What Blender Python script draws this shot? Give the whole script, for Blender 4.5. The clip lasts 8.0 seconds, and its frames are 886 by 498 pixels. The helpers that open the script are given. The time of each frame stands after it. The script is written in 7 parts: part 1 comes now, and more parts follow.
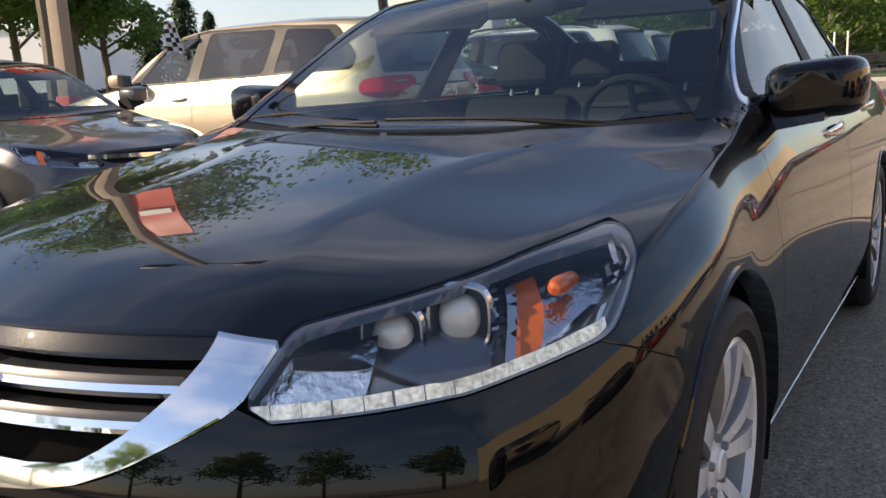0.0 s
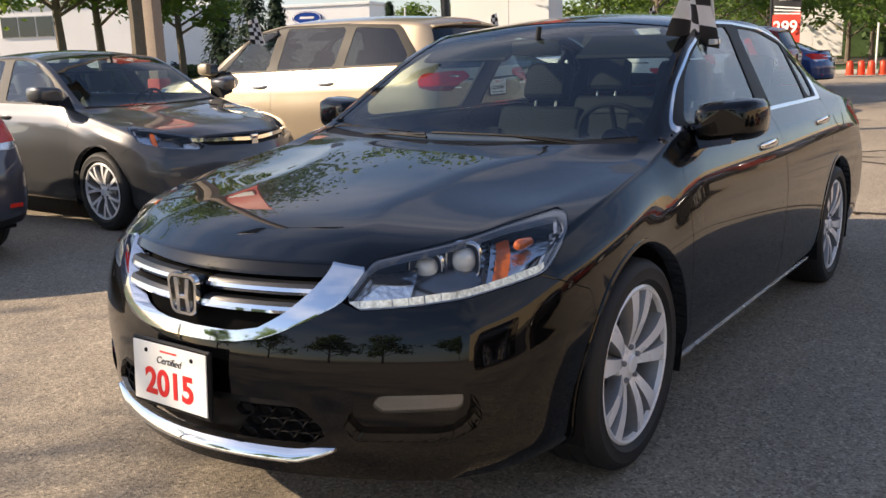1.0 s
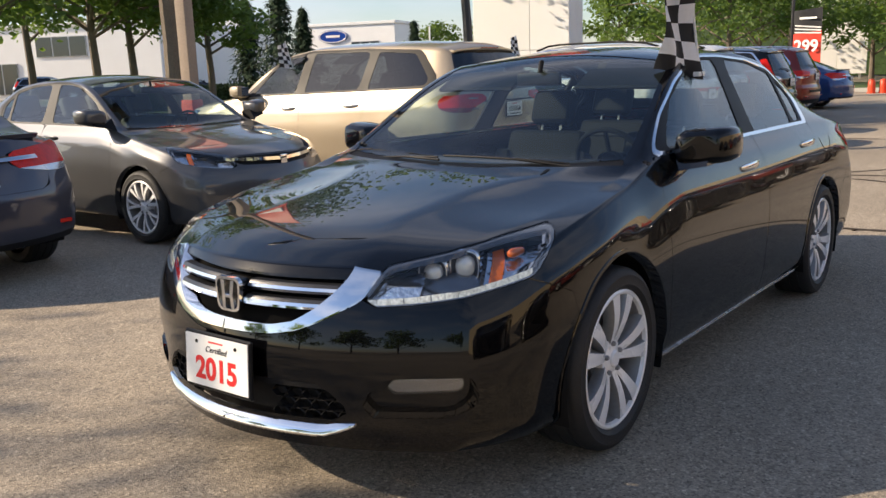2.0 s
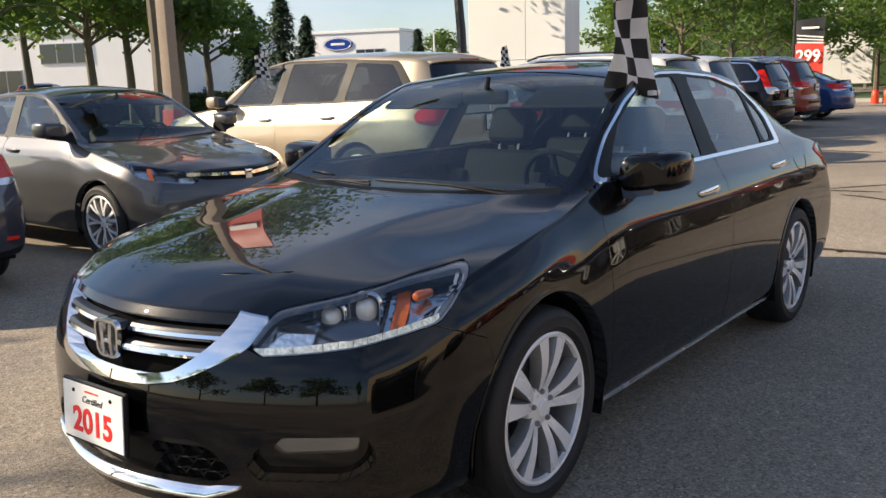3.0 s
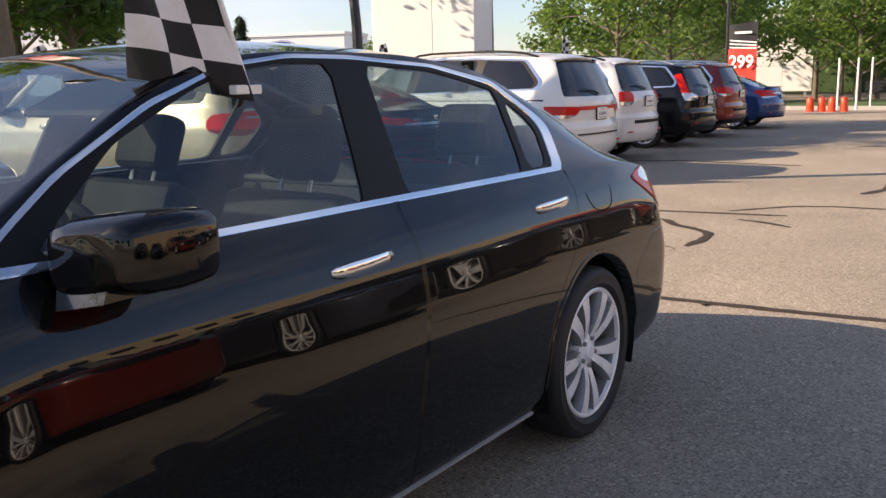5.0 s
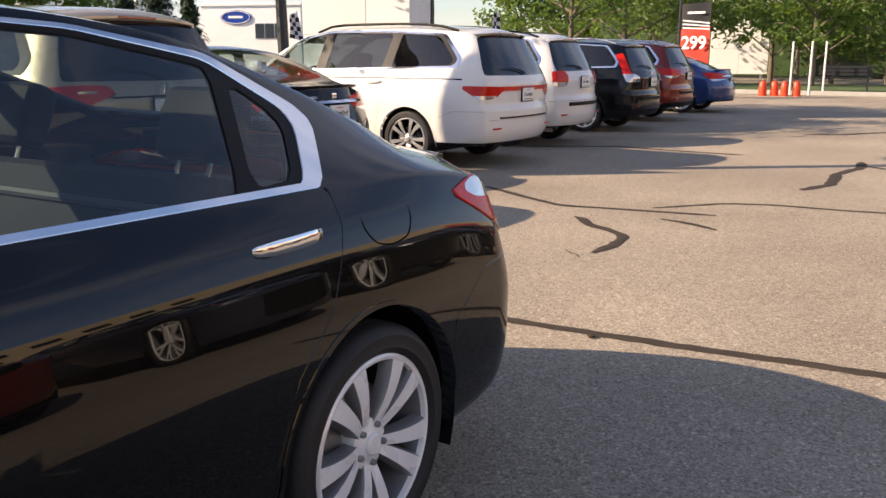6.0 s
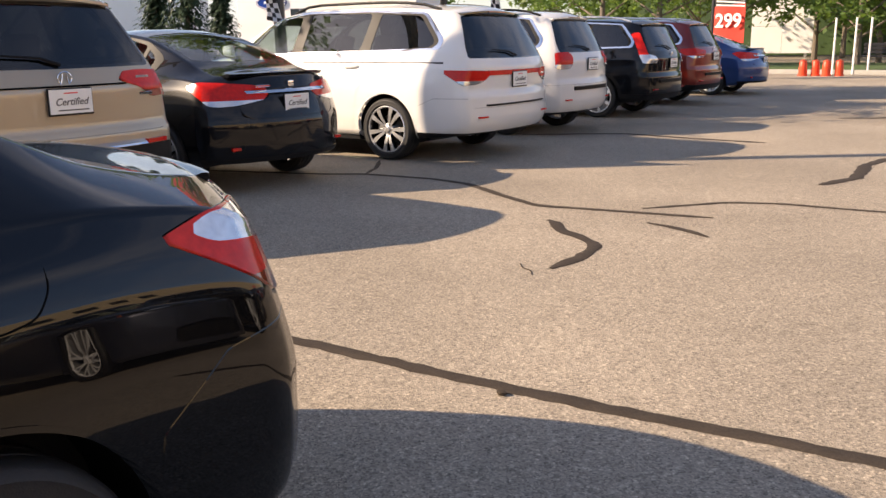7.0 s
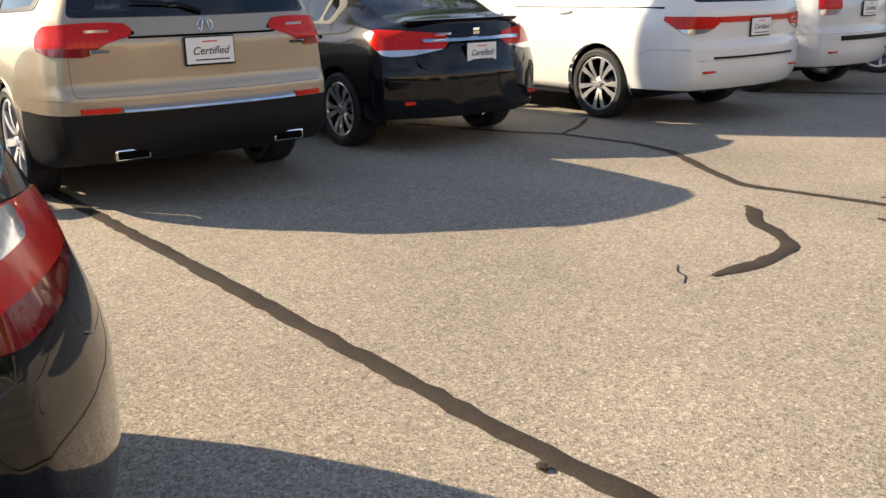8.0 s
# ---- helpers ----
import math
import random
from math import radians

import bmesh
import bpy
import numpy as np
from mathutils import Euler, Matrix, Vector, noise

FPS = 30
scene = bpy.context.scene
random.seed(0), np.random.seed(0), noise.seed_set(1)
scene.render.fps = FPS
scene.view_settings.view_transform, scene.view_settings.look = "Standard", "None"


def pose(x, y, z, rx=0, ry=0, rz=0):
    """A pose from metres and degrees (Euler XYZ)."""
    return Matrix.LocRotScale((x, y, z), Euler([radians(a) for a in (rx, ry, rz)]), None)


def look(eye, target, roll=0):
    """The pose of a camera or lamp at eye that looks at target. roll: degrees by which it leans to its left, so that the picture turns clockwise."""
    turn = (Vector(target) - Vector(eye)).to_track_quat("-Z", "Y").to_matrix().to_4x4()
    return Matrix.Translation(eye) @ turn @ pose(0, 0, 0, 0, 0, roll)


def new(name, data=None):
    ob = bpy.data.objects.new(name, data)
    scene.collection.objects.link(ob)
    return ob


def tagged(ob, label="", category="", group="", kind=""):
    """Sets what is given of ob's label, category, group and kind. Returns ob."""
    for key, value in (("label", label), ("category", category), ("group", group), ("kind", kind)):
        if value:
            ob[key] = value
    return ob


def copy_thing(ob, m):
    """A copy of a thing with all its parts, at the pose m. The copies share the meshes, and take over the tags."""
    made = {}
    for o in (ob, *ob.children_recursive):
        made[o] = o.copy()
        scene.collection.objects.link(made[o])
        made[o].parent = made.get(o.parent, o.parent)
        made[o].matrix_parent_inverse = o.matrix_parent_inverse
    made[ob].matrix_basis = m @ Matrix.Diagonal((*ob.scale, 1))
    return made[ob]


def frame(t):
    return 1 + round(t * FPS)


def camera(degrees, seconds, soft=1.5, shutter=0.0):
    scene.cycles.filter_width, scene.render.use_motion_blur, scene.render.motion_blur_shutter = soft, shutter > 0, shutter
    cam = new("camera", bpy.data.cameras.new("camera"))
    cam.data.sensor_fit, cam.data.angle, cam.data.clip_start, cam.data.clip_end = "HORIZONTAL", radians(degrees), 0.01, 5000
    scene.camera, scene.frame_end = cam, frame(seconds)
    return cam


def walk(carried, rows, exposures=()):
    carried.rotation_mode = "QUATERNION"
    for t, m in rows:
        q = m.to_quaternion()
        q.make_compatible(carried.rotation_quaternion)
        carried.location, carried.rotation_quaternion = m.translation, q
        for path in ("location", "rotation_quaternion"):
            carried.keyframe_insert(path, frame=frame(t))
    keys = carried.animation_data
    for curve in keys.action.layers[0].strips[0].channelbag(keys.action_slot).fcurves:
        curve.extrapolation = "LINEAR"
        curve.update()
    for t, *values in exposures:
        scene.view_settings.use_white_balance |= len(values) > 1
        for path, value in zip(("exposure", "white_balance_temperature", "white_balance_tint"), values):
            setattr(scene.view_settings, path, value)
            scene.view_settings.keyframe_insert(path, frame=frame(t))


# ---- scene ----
cam = camera(53.7, 8.0)
PATH = [
    (0, (1.278, -0.656, 1.142), (0.248, 1.012, 0.746), -2.9),
    (0.5, (1.608, -1.083, 1.265), (0.509, 0.526, 0.816), -3.1),
    (1, (1.91, -1.461, 1.329), (0.778, 0.128, 0.889), -1.8),
    (1.5, (2.118, -1.733, 1.37), (0.967, -0.153, 0.947), -1.6),
    (1.7, (2.162, -1.78, 1.377), (0.999, -0.206, 0.964), -1.8),
    (2.8, (2.254, -1.498, 1.425), (1.051, 0.052, 1.039), -1.6),
    (3, (2.275, -1.353, 1.424), (1.082, 0.205, 1.04), -1.7),
    (3.5, (2.337, -0.87, 1.408), (1.159, 0.7, 1.025), -1.2),
    (4, (2.302, -0.324, 1.382), (1.144, 1.26, 0.997), -0.5),
    (4.2, (2.289, -0.096, 1.365), (1.135, 1.492, 0.984), -0.6),
    (5.3, (2.249, 1.129, 1.342), (1.158, 2.761, 0.956), -0.8),
    (5.5, (2.244, 1.377, 1.347), (1.171, 3.016, 0.945), -0.1),
    (6, (2.206, 1.987, 1.335), (1.172, 3.644, 0.906), 0.1),
    (6.5, (2.257, 2.576, 1.321), (1.223, 4.232, 0.886), -0.5),
    (7, (2.259, 3.154, 1.311), (1.148, 4.751, 0.847), -0.7),
    (7.5, (2.292, 3.739, 1.29), (1.013, 5.185, 0.768), -0.7),
    (8, (2.229, 4.312, 1.288), (0.699, 5.467, 0.717), -1.2),
]
walk(cam, [(t, look(eye, target, roll)) for t, eye, target, roll in PATH],
     [(0, 0.70, 7300, 16), (1.5, 0.62, 7150, 15), (3.0, 0.57, 6950, 12), (3.5, 0.62, 6950, 13), (4.2, 0.70, 7050, 16), (5.5, 0.82, 7300, 20), (6.5, 0.82, 7550, 20), (7.3, 0.95, 7400, 17), (8, 0.95, 7150, 10)])
# ---- light: a low late sun from behind the row of parked cars, clear sky with thin cloud ----
SUN_ELEV, SUN_AZ = radians(29.2), math.atan2(-0.785, -0.62)
world = bpy.data.worlds.new("sky")
scene.world = world
world.use_nodes = True
wt = world.node_tree
wt.nodes.clear()
sky = wt.nodes.new("ShaderNodeTexSky")
sky.sky_type, sky.sun_disc = "NISHITA", False
sky.sun_elevation, sky.sun_rotation = SUN_ELEV, SUN_AZ % (2 * math.pi)
sky.air_density, sky.dust_density, sky.ozone_density = 1.0, 0.6, 2.4
# thin clouds
co = wt.nodes.new("ShaderNodeTexCoord")
mp = wt.nodes.new("ShaderNodeMapping")
mp.inputs["Scale"].default_value = (1.0, 1.0, 3.0)
mp.inputs["Location"].default_value = (2.9, 1.4, 0.6)
nz = wt.nodes.new("ShaderNodeTexNoise")
nz.inputs["Scale"].default_value, nz.inputs["Detail"].default_value, nz.inputs["Roughness"].default_value = 2.2, 8.0, 0.58
rp = wt.nodes.new("ShaderNodeValToRGB")
rp.color_ramp.elements[0].position, rp.color_ramp.elements[1].position = 0.44, 0.72
rp.color_ramp.elements[1].color = (0.7, 0.7, 0.7, 1)
mx = wt.nodes.new("ShaderNodeMixRGB")
mx.inputs["Color2"].default_value = (5.6, 5.8, 6.3, 1)
bg = wt.nodes.new("ShaderNodeBackground")
bg.inputs["Strength"].default_value = 0.108
out = wt.nodes.new("ShaderNodeOutputWorld")
wt.links.new(co.outputs["Generated"], mp.inputs["Vector"])
wt.links.new(mp.outputs["Vector"], nz.inputs["Vector"])
wt.links.new(nz.outputs["Fac"], rp.inputs["Fac"])
sp_, hi, cl = wt.nodes.new("ShaderNodeSeparateXYZ"), wt.nodes.new("ShaderNodeMapRange"), wt.nodes.new("ShaderNodeMath")
hi.inputs["From Min"].default_value, hi.inputs["From Max"].default_value, hi.inputs["To Min"].default_value, hi.inputs["To Max"].default_value = 0.58, 0.80, 1.0, 0.12
cl.operation = "MULTIPLY"
wt.links.new(co.outputs["Generated"], sp_.inputs["Vector"])
wt.links.new(sp_.outputs["Z"], hi.inputs["Value"])
wt.links.new(rp.outputs["Color"], cl.inputs[0])
wt.links.new(hi.outputs["Result"], cl.inputs[1])
wt.links.new(cl.outputs[0], mx.inputs["Fac"])
wt.links.new(sky.outputs["Color"], mx.inputs["Color1"])
tint = wt.nodes.new("ShaderNodeMixRGB")
tint.blend_type, tint.inputs["Fac"].default_value, tint.inputs["Color2"].default_value = "MULTIPLY", 1.0, (0.95, 0.99, 1.06, 1)
wt.links.new(mx.outputs["Color"], tint.inputs["Color1"])
wt.links.new(tint.outputs["Color"], bg.inputs["Color"])
wt.links.new(bg.outputs["Background"], out.inputs["Surface"])

sun = new("sun", bpy.data.lights.new("sun", "SUN"))
sun.data.energy, sun.data.angle, sun.data.color = 5.0, radians(0.5), (1.0, 0.87, 0.68)
sun.matrix_world = look((-0.785 * 60 * math.cos(SUN_ELEV), -0.62 * 60 * math.cos(SUN_ELEV), 60 * math.sin(SUN_ELEV)), (0, 0, 0))
# ---- materials ----
def surface(name, color, rough=0.5, metal=0.0, coat=0.0, var=0.12, scale=3.0, fine=60.0, bump=0.0, bump_scale=150.0,
            rough_var=0.05, coat_rough=0.02, spec=0.5, emit=0.0, coat_ior=1.5):
    """A principled material with variation at two scales and a fine relief, in object space."""
    m = bpy.data.materials.new(name)
    m.use_nodes = True
    t = m.node_tree
    b = t.nodes["Principled BSDF"]
    tc = t.nodes.new("ShaderNodeTexCoord")
    info = t.nodes.new("ShaderNodeObjectInfo")
    n1, n2 = t.nodes.new("ShaderNodeTexNoise"), t.nodes.new("ShaderNodeTexNoise")
    n1.inputs["Scale"].default_value, n1.inputs["Detail"].default_value = scale, 4
    n2.inputs["Scale"].default_value, n2.inputs["Detail"].default_value = fine, 3
    add = t.nodes.new("ShaderNodeMath")
    add.operation = "ADD"
    ramp = t.nodes.new("ShaderNodeMapRange")
    ramp.inputs["From Min"].default_value, ramp.inputs["From Max"].default_value = 0.6, 1.4
    ramp.inputs["To Min"].default_value, ramp.inputs["To Max"].default_value = 1 - var, 1 + var
    mul = t.nodes.new("ShaderNodeMixRGB")
    mul.blend_type, mul.inputs["Fac"].default_value = "MULTIPLY", 1.0
    mul.inputs["Color1"].default_value = (*color, 1)
    for n in (n1, n2):
        t.links.new(tc.outputs["Object"], n.inputs["Vector"])
    t.links.new(n1.outputs["Fac"], add.inputs[0])
    t.links.new(n2.outputs["Fac"], add.inputs[1])
    t.links.new(add.outputs[0], ramp.inputs["Value"])
    t.links.new(ramp.outputs["Result"], mul.inputs["Color2"])
    t.links.new(mul.outputs["Color"], b.inputs["Base Color"])
    rr = t.nodes.new("ShaderNodeMapRange")
    rr.inputs["From Min"].default_value, rr.inputs["From Max"].default_value = 0.3, 0.7
    rr.inputs["To Min"].default_value, rr.inputs["To Max"].default_value = max(rough - rough_var, 0.0), rough + rough_var
    t.links.new(n1.outputs["Fac"], rr.inputs["Value"])
    t.links.new(rr.outputs["Result"], b.inputs["Roughness"])
    b.inputs["Metallic"].default_value = metal
    b.inputs["Coat Weight"].default_value, b.inputs["Coat Roughness"].default_value, b.inputs["Coat IOR"].default_value = coat, coat_rough, coat_ior
    b.inputs["Specular IOR Level"].default_value = spec
    if emit:
        b.inputs["Emission Color"].default_value, b.inputs["Emission Strength"].default_value = (*color, 1), emit
    if bump:
        n3, bm = t.nodes.new("ShaderNodeTexNoise"), t.nodes.new("ShaderNodeBump")
        n3.inputs["Scale"].default_value, n3.inputs["Detail"].default_value = bump_scale, 4
        bm.inputs["Strength"].default_value, bm.inputs["Distance"].default_value = bump, 0.01
        t.links.new(tc.outputs["Object"], n3.inputs["Vector"])
        t.links.new(n3.outputs["Fac"], bm.inputs["Height"])
        t.links.new(bm.outputs["Normal"], b.inputs["Normal"])
    return m


def glass(name, tint, gloss=1.0):
    """A thin pane: what is behind it shows through its tint, and its gloss grows towards grazing angles."""
    m = bpy.data.materials.new(name)
    m.use_nodes = True
    t = m.node_tree
    t.nodes.remove(t.nodes["Principled BSDF"])
    tr, gl = t.nodes.new("ShaderNodeBsdfTransparent"), t.nodes.new("ShaderNodeBsdfGlossy")
    tr.inputs["Color"].default_value = (*tint, 1)
    gl.inputs["Roughness"].default_value = 0.01
    lw, mx = t.nodes.new("ShaderNodeLayerWeight"), t.nodes.new("ShaderNodeMixShader")
    lw.inputs["Blend"].default_value = 0.5
    pw, mr = t.nodes.new("ShaderNodeMath"), t.nodes.new("ShaderNodeMapRange")
    pw.operation, pw.inputs[1].default_value = "POWER", 4.0
    mr.inputs["To Min"].default_value, mr.inputs["To Max"].default_value = 0.085 * gloss, 0.95
    t.links.new(lw.outputs["Facing"], pw.inputs[0])
    t.links.new(pw.outputs[0], mr.inputs["Value"])
    t.links.new(mr.outputs["Result"], mx.inputs["Fac"])
    t.links.new(tr.outputs["BSDF"], mx.inputs[1])
    t.links.new(gl.outputs["BSDF"], mx.inputs[2])
    t.links.new(mx.outputs["Shader"], t.nodes["Material Output"].inputs["Surface"])
    return m


def paint(name, color, metal=0.0, rough=0.25, ior=1.5):
    return surface(name, color, rough=rough, metal=metal, coat=1.0, var=0.06, scale=1.5, fine=900.0, rough_var=0.03, coat_rough=0.012, spec=0.04 if metal == 0 else 0.3, coat_ior=ior)


M = {
    "black_paint": paint("black_paint", (0.0011, 0.0012, 0.0019), rough=0.30, ior=1.46),
    "grey_paint": paint("grey_metallic_paint", (0.085, 0.086, 0.092), metal=0.55, rough=0.38),
    "gold_paint": paint("gold_metallic_paint", (0.42, 0.345, 0.25), metal=0.45, rough=0.38),
    "white_paint": paint("white_paint", (0.78, 0.77, 0.74)),
    "white_paint_b": paint("second_white_paint", (0.74, 0.73, 0.71)),
    "dark_paint": paint("dark_grey_paint", (0.006, 0.0065, 0.0085), rough=0.3, ior=1.4),
    "red_paint": paint("red_brown_metallic_paint", (0.20, 0.018, 0.010), metal=0.3, rough=0.35),
    "blue_paint": paint("blue_metallic_paint", (0.012, 0.05, 0.18), metal=0.35, rough=0.35),
    "navy_paint": paint("slate_metallic_paint", (0.045, 0.05, 0.075), metal=0.4, rough=0.35),
    "maroon_paint": paint("maroon_paint", (0.09, 0.01, 0.012), rough=0.35),
    "chrome": surface("chrome", (0.82, 0.83, 0.85), rough=0.06, metal=1.0, var=0.03, rough_var=0.02),
    "satin": surface("satin_aluminium", (0.70, 0.71, 0.73), rough=0.25, metal=0.7, var=0.04),
    "bar_grey": surface("grey_grille_bar", (0.055, 0.055, 0.058), rough=0.3, metal=0.6),
    # shade on silver rims' flanks and barrel put into the colour; also calipers, nuts
    "rim_shade_grey": surface("rim_shade_and_brake_grey", (0.24, 0.24, 0.245), rough=0.35, metal=0.4),
    "rim": surface("silver_painted_rim", (0.96, 0.96, 0.965), rough=0.3, metal=0.12, var=0.05, coat=1.0),
    "rubber": surface("tyre_rubber", (0.014, 0.014, 0.015), rough=0.62, var=0.3, fine=90, bump=0.15, bump_scale=260),
    "trim": surface("black_trim_plastic", (0.008, 0.008, 0.009), rough=0.5, var=0.2, bump=0.05, spec=0.2),
    "gloss_black": surface("gloss_black_trim", (0.006, 0.006, 0.007), rough=0.08, coat=0.5, var=0.05),
    "seam": surface("panel_gap_shadow_rubber", (0.004, 0.004, 0.004), rough=0.9, spec=0.05),
    "glass": glass("car_glass", (0.66, 0.76, 0.76)),
    "dark_glass": glass("privacy_glass", (0.07, 0.08, 0.085)),
    "lens": glass("clear_lamp_lens", (0.93, 0.94, 0.95), 0.8),
    "lamp_red": surface("red_lamp_plastic", (0.62, 0.016, 0.010), rough=0.2, coat=0.3, spec=0.2, var=0.25, fine=40),
    "lamp_deep": surface("deep_red_lamp_plastic", (0.22, 0.006, 0.006), rough=0.12, coat=1.0, var=0.25, fine=40),
    "lamp_clear": surface("clear_ribbed_lamp_plastic", (0.62, 0.63, 0.66), rough=0.12, metal=0.7, coat=1.0, var=0.2, fine=50),
    "amber": surface("amber_reflector", (0.75, 0.16, 0.02), rough=0.16, metal=0.3, coat=1.0, var=0.25, fine=50),
    "reflector": surface("lamp_reflector", (0.80, 0.82, 0.85), rough=0.10, metal=1.0, var=0.15, fine=20),
    "facets": surface("faceted_lamp_reflector", (0.86, 0.87, 0.89), rough=0.10, metal=1.0, var=0.2, scale=14, fine=45, bump=0.8, bump_scale=34),
    "projector": surface("projector_glass", (0.84, 0.85, 0.82), rough=0.13, metal=0.15, coat=1.0, var=0.15, scale=20, fine=60),
    "housing": surface("dark_lamp_housing", (0.26, 0.265, 0.275), rough=0.2, metal=0.85),
    "led": surface("led_strip", (0.80, 0.79, 0.66), rough=0.15, metal=0.5, var=0.9, scale=60, fine=150, coat=1.0, emit=0.14),
    "leather": surface("black_leather", (0.012, 0.0125, 0.013), rough=0.72, bump=0.1, bump_scale=90, var=0.2, spec=0.15),
    "seat_grey": surface("grey_seat_cloth", (0.09, 0.088, 0.085), rough=0.75, bump=0.1, bump_scale=200, var=0.2),
    "dash": surface("dark_dashboard", (0.016, 0.017, 0.018), rough=0.55, bump=0.1, bump_scale=300),
    "plate_white": surface("white_plate", (0.82, 0.82, 0.80), rough=0.35, var=0.05),
    "print_red": surface("red_print", (0.72, 0.02, 0.02), rough=0.4, var=0.05),
    "print_black": surface("black_print", (0.02, 0.02, 0.022), rough=0.5, var=0.1),
    "white_cloth": surface("white_cloth", (0.78, 0.78, 0.80), rough=0.8, bump=0.2, bump_scale=600, var=0.06),
    "black_cloth": surface("black_cloth", (0.018, 0.018, 0.02), rough=0.8, bump=0.2, bump_scale=600, var=0.1),
    "disc": surface("brake_disc_steel", (0.35, 0.34, 0.33), rough=0.35, metal=1.0, var=0.2),
}


def nodes_of(m):
    return m.node_tree.nodes, m.node_tree.links, m.node_tree.nodes["Principled BSDF"]


def asphalt_material():
    """Worn brown-grey parking asphalt: pale aggregate in a dark binder, with broad stains."""
    m = bpy.data.materials.new("asphalt")
    m.use_nodes = True
    n, l, b = nodes_of(m)
    tc = n.new("ShaderNodeTexCoord")
    vor, big, mid, fine = n.new("ShaderNodeTexVoronoi"), n.new("ShaderNodeTexNoise"), n.new("ShaderNodeTexNoise"), n.new("ShaderNodeTexNoise")
    vor.inputs["Scale"].default_value = 150.0
    big.inputs["Scale"].default_value, big.inputs["Detail"].default_value = 0.45, 5
    mid.inputs["Scale"].default_value, mid.inputs["Detail"].default_value = 14.0, 6
    fine.inputs["Scale"].default_value, fine.inputs["Detail"].default_value = 160.0, 3
    for k in (vor, big, mid, fine):
        l.new(tc.outputs["Object"], k.inputs["Vector"])
    sep = n.new("ShaderNodeSeparateColor")
    l.new(vor.outputs["Color"], sep.inputs["Color"])
    stone = n.new("ShaderNodeValToRGB")
    e = stone.color_ramp.elements
    e[0].position, e[0].color = 0.0, (0.15, 0.13, 0.108, 1)
    e[1].position, e[1].color = 1.0, (0.50, 0.425, 0.33, 1)
    for p, c in ((0.10, (0.255, 0.217, 0.17, 1)), (0.40, (0.315, 0.267, 0.21, 1)), (0.85, (0.375, 0.317, 0.246, 1))):
        k = e.new(p)
        k.color = c
    l.new(sep.outputs["Red"], stone.inputs["Fac"])
    vor2, sep2, pale = n.new("ShaderNodeTexVoronoi"), n.new("ShaderNodeSeparateColor"), n.new("ShaderNodeValToRGB")
    vor2.inputs["Scale"].default_value = 88.0
    l.new(tc.outputs["Object"], vor2.inputs["Vector"])
    l.new(vor2.outputs["Color"], sep2.inputs["Color"])
    e2 = pale.color_ramp.elements
    e2[0].position, e2[0].color = 0.0, (0.70, 0.70, 0.71, 1)
    e2[1].position, e2[1].color = 1.0, (1.5, 1.47, 1.43, 1)
    for p, c in ((0.14, 0.80), (0.3, 0.98), (0.84, 1.03), (0.94, 1.22)):
        k = e2.new(p)
        k.color = (c, c, c, 1)
    l.new(sep2.outputs["Green"], pale.inputs["Fac"])
    mix2 = n.new("ShaderNodeMixRGB")
    mix2.blend_type, mix2.inputs["Fac"].default_value = "MULTIPLY", 1.0
    l.new(stone.outputs["Color"], mix2.inputs["Color1"])
    l.new(pale.outputs["Color"], mix2.inputs["Color2"])
    dark = n.new("ShaderNodeMapRange")
    dark.inputs["From Min"].default_value, dark.inputs["From Max"].default_value = 0.3, 0.7
    dark.inputs["To Min"].default_value, dark.inputs["To Max"].default_value = 0.78, 1.15
    l.new(big.outputs["Fac"], dark.inputs["Value"])
    dm = n.new("ShaderNodeMapRange")
    dm.inputs["From Min"].default_value, dm.inputs["From Max"].default_value = 0.3, 0.7
    dm.inputs["To Min"].default_value, dm.inputs["To Max"].default_value = 0.93, 1.07
    l.new(mid.outputs["Fac"], dm.inputs["Value"])
    mm = n.new("ShaderNodeMath")
    mm.operation = "MULTIPLY"
    l.new(dark.outputs["Result"], mm.inputs[0])
    l.new(dm.outputs["Result"], mm.inputs[1])
    mul = n.new("ShaderNodeMixRGB")
    mul.blend_type, mul.inputs["Fac"].default_value = "MULTIPLY", 1.0
    l.new(mix2.outputs["Color"], mul.inputs["Color1"])
    l.new(mm.outputs[0], mul.inputs["Color2"])
    l.new(mul.outputs["Color"], b.inputs["Base Color"])
    b.inputs["Roughness"].default_value = 0.9
    b.inputs["Specular IOR Level"].default_value = 0.25
    bm, bm2 = n.new("ShaderNodeBump"), n.new("ShaderNodeBump")
    bm.inputs["Strength"].default_value, bm.inputs["Distance"].default_value = 0.4, 0.004
    bm2.inputs["Strength"].default_value, bm2.inputs["Distance"].default_value = 0.4, 0.003
    l.new(vor.outputs["Distance"], bm.inputs["Height"])
    l.new(fine.outputs["Fac"], bm2.inputs["Height"])
    l.new(bm.outputs["Normal"], bm2.inputs["Normal"])
    l.new(bm2.outputs["Normal"], b.inputs["Normal"])
    return m


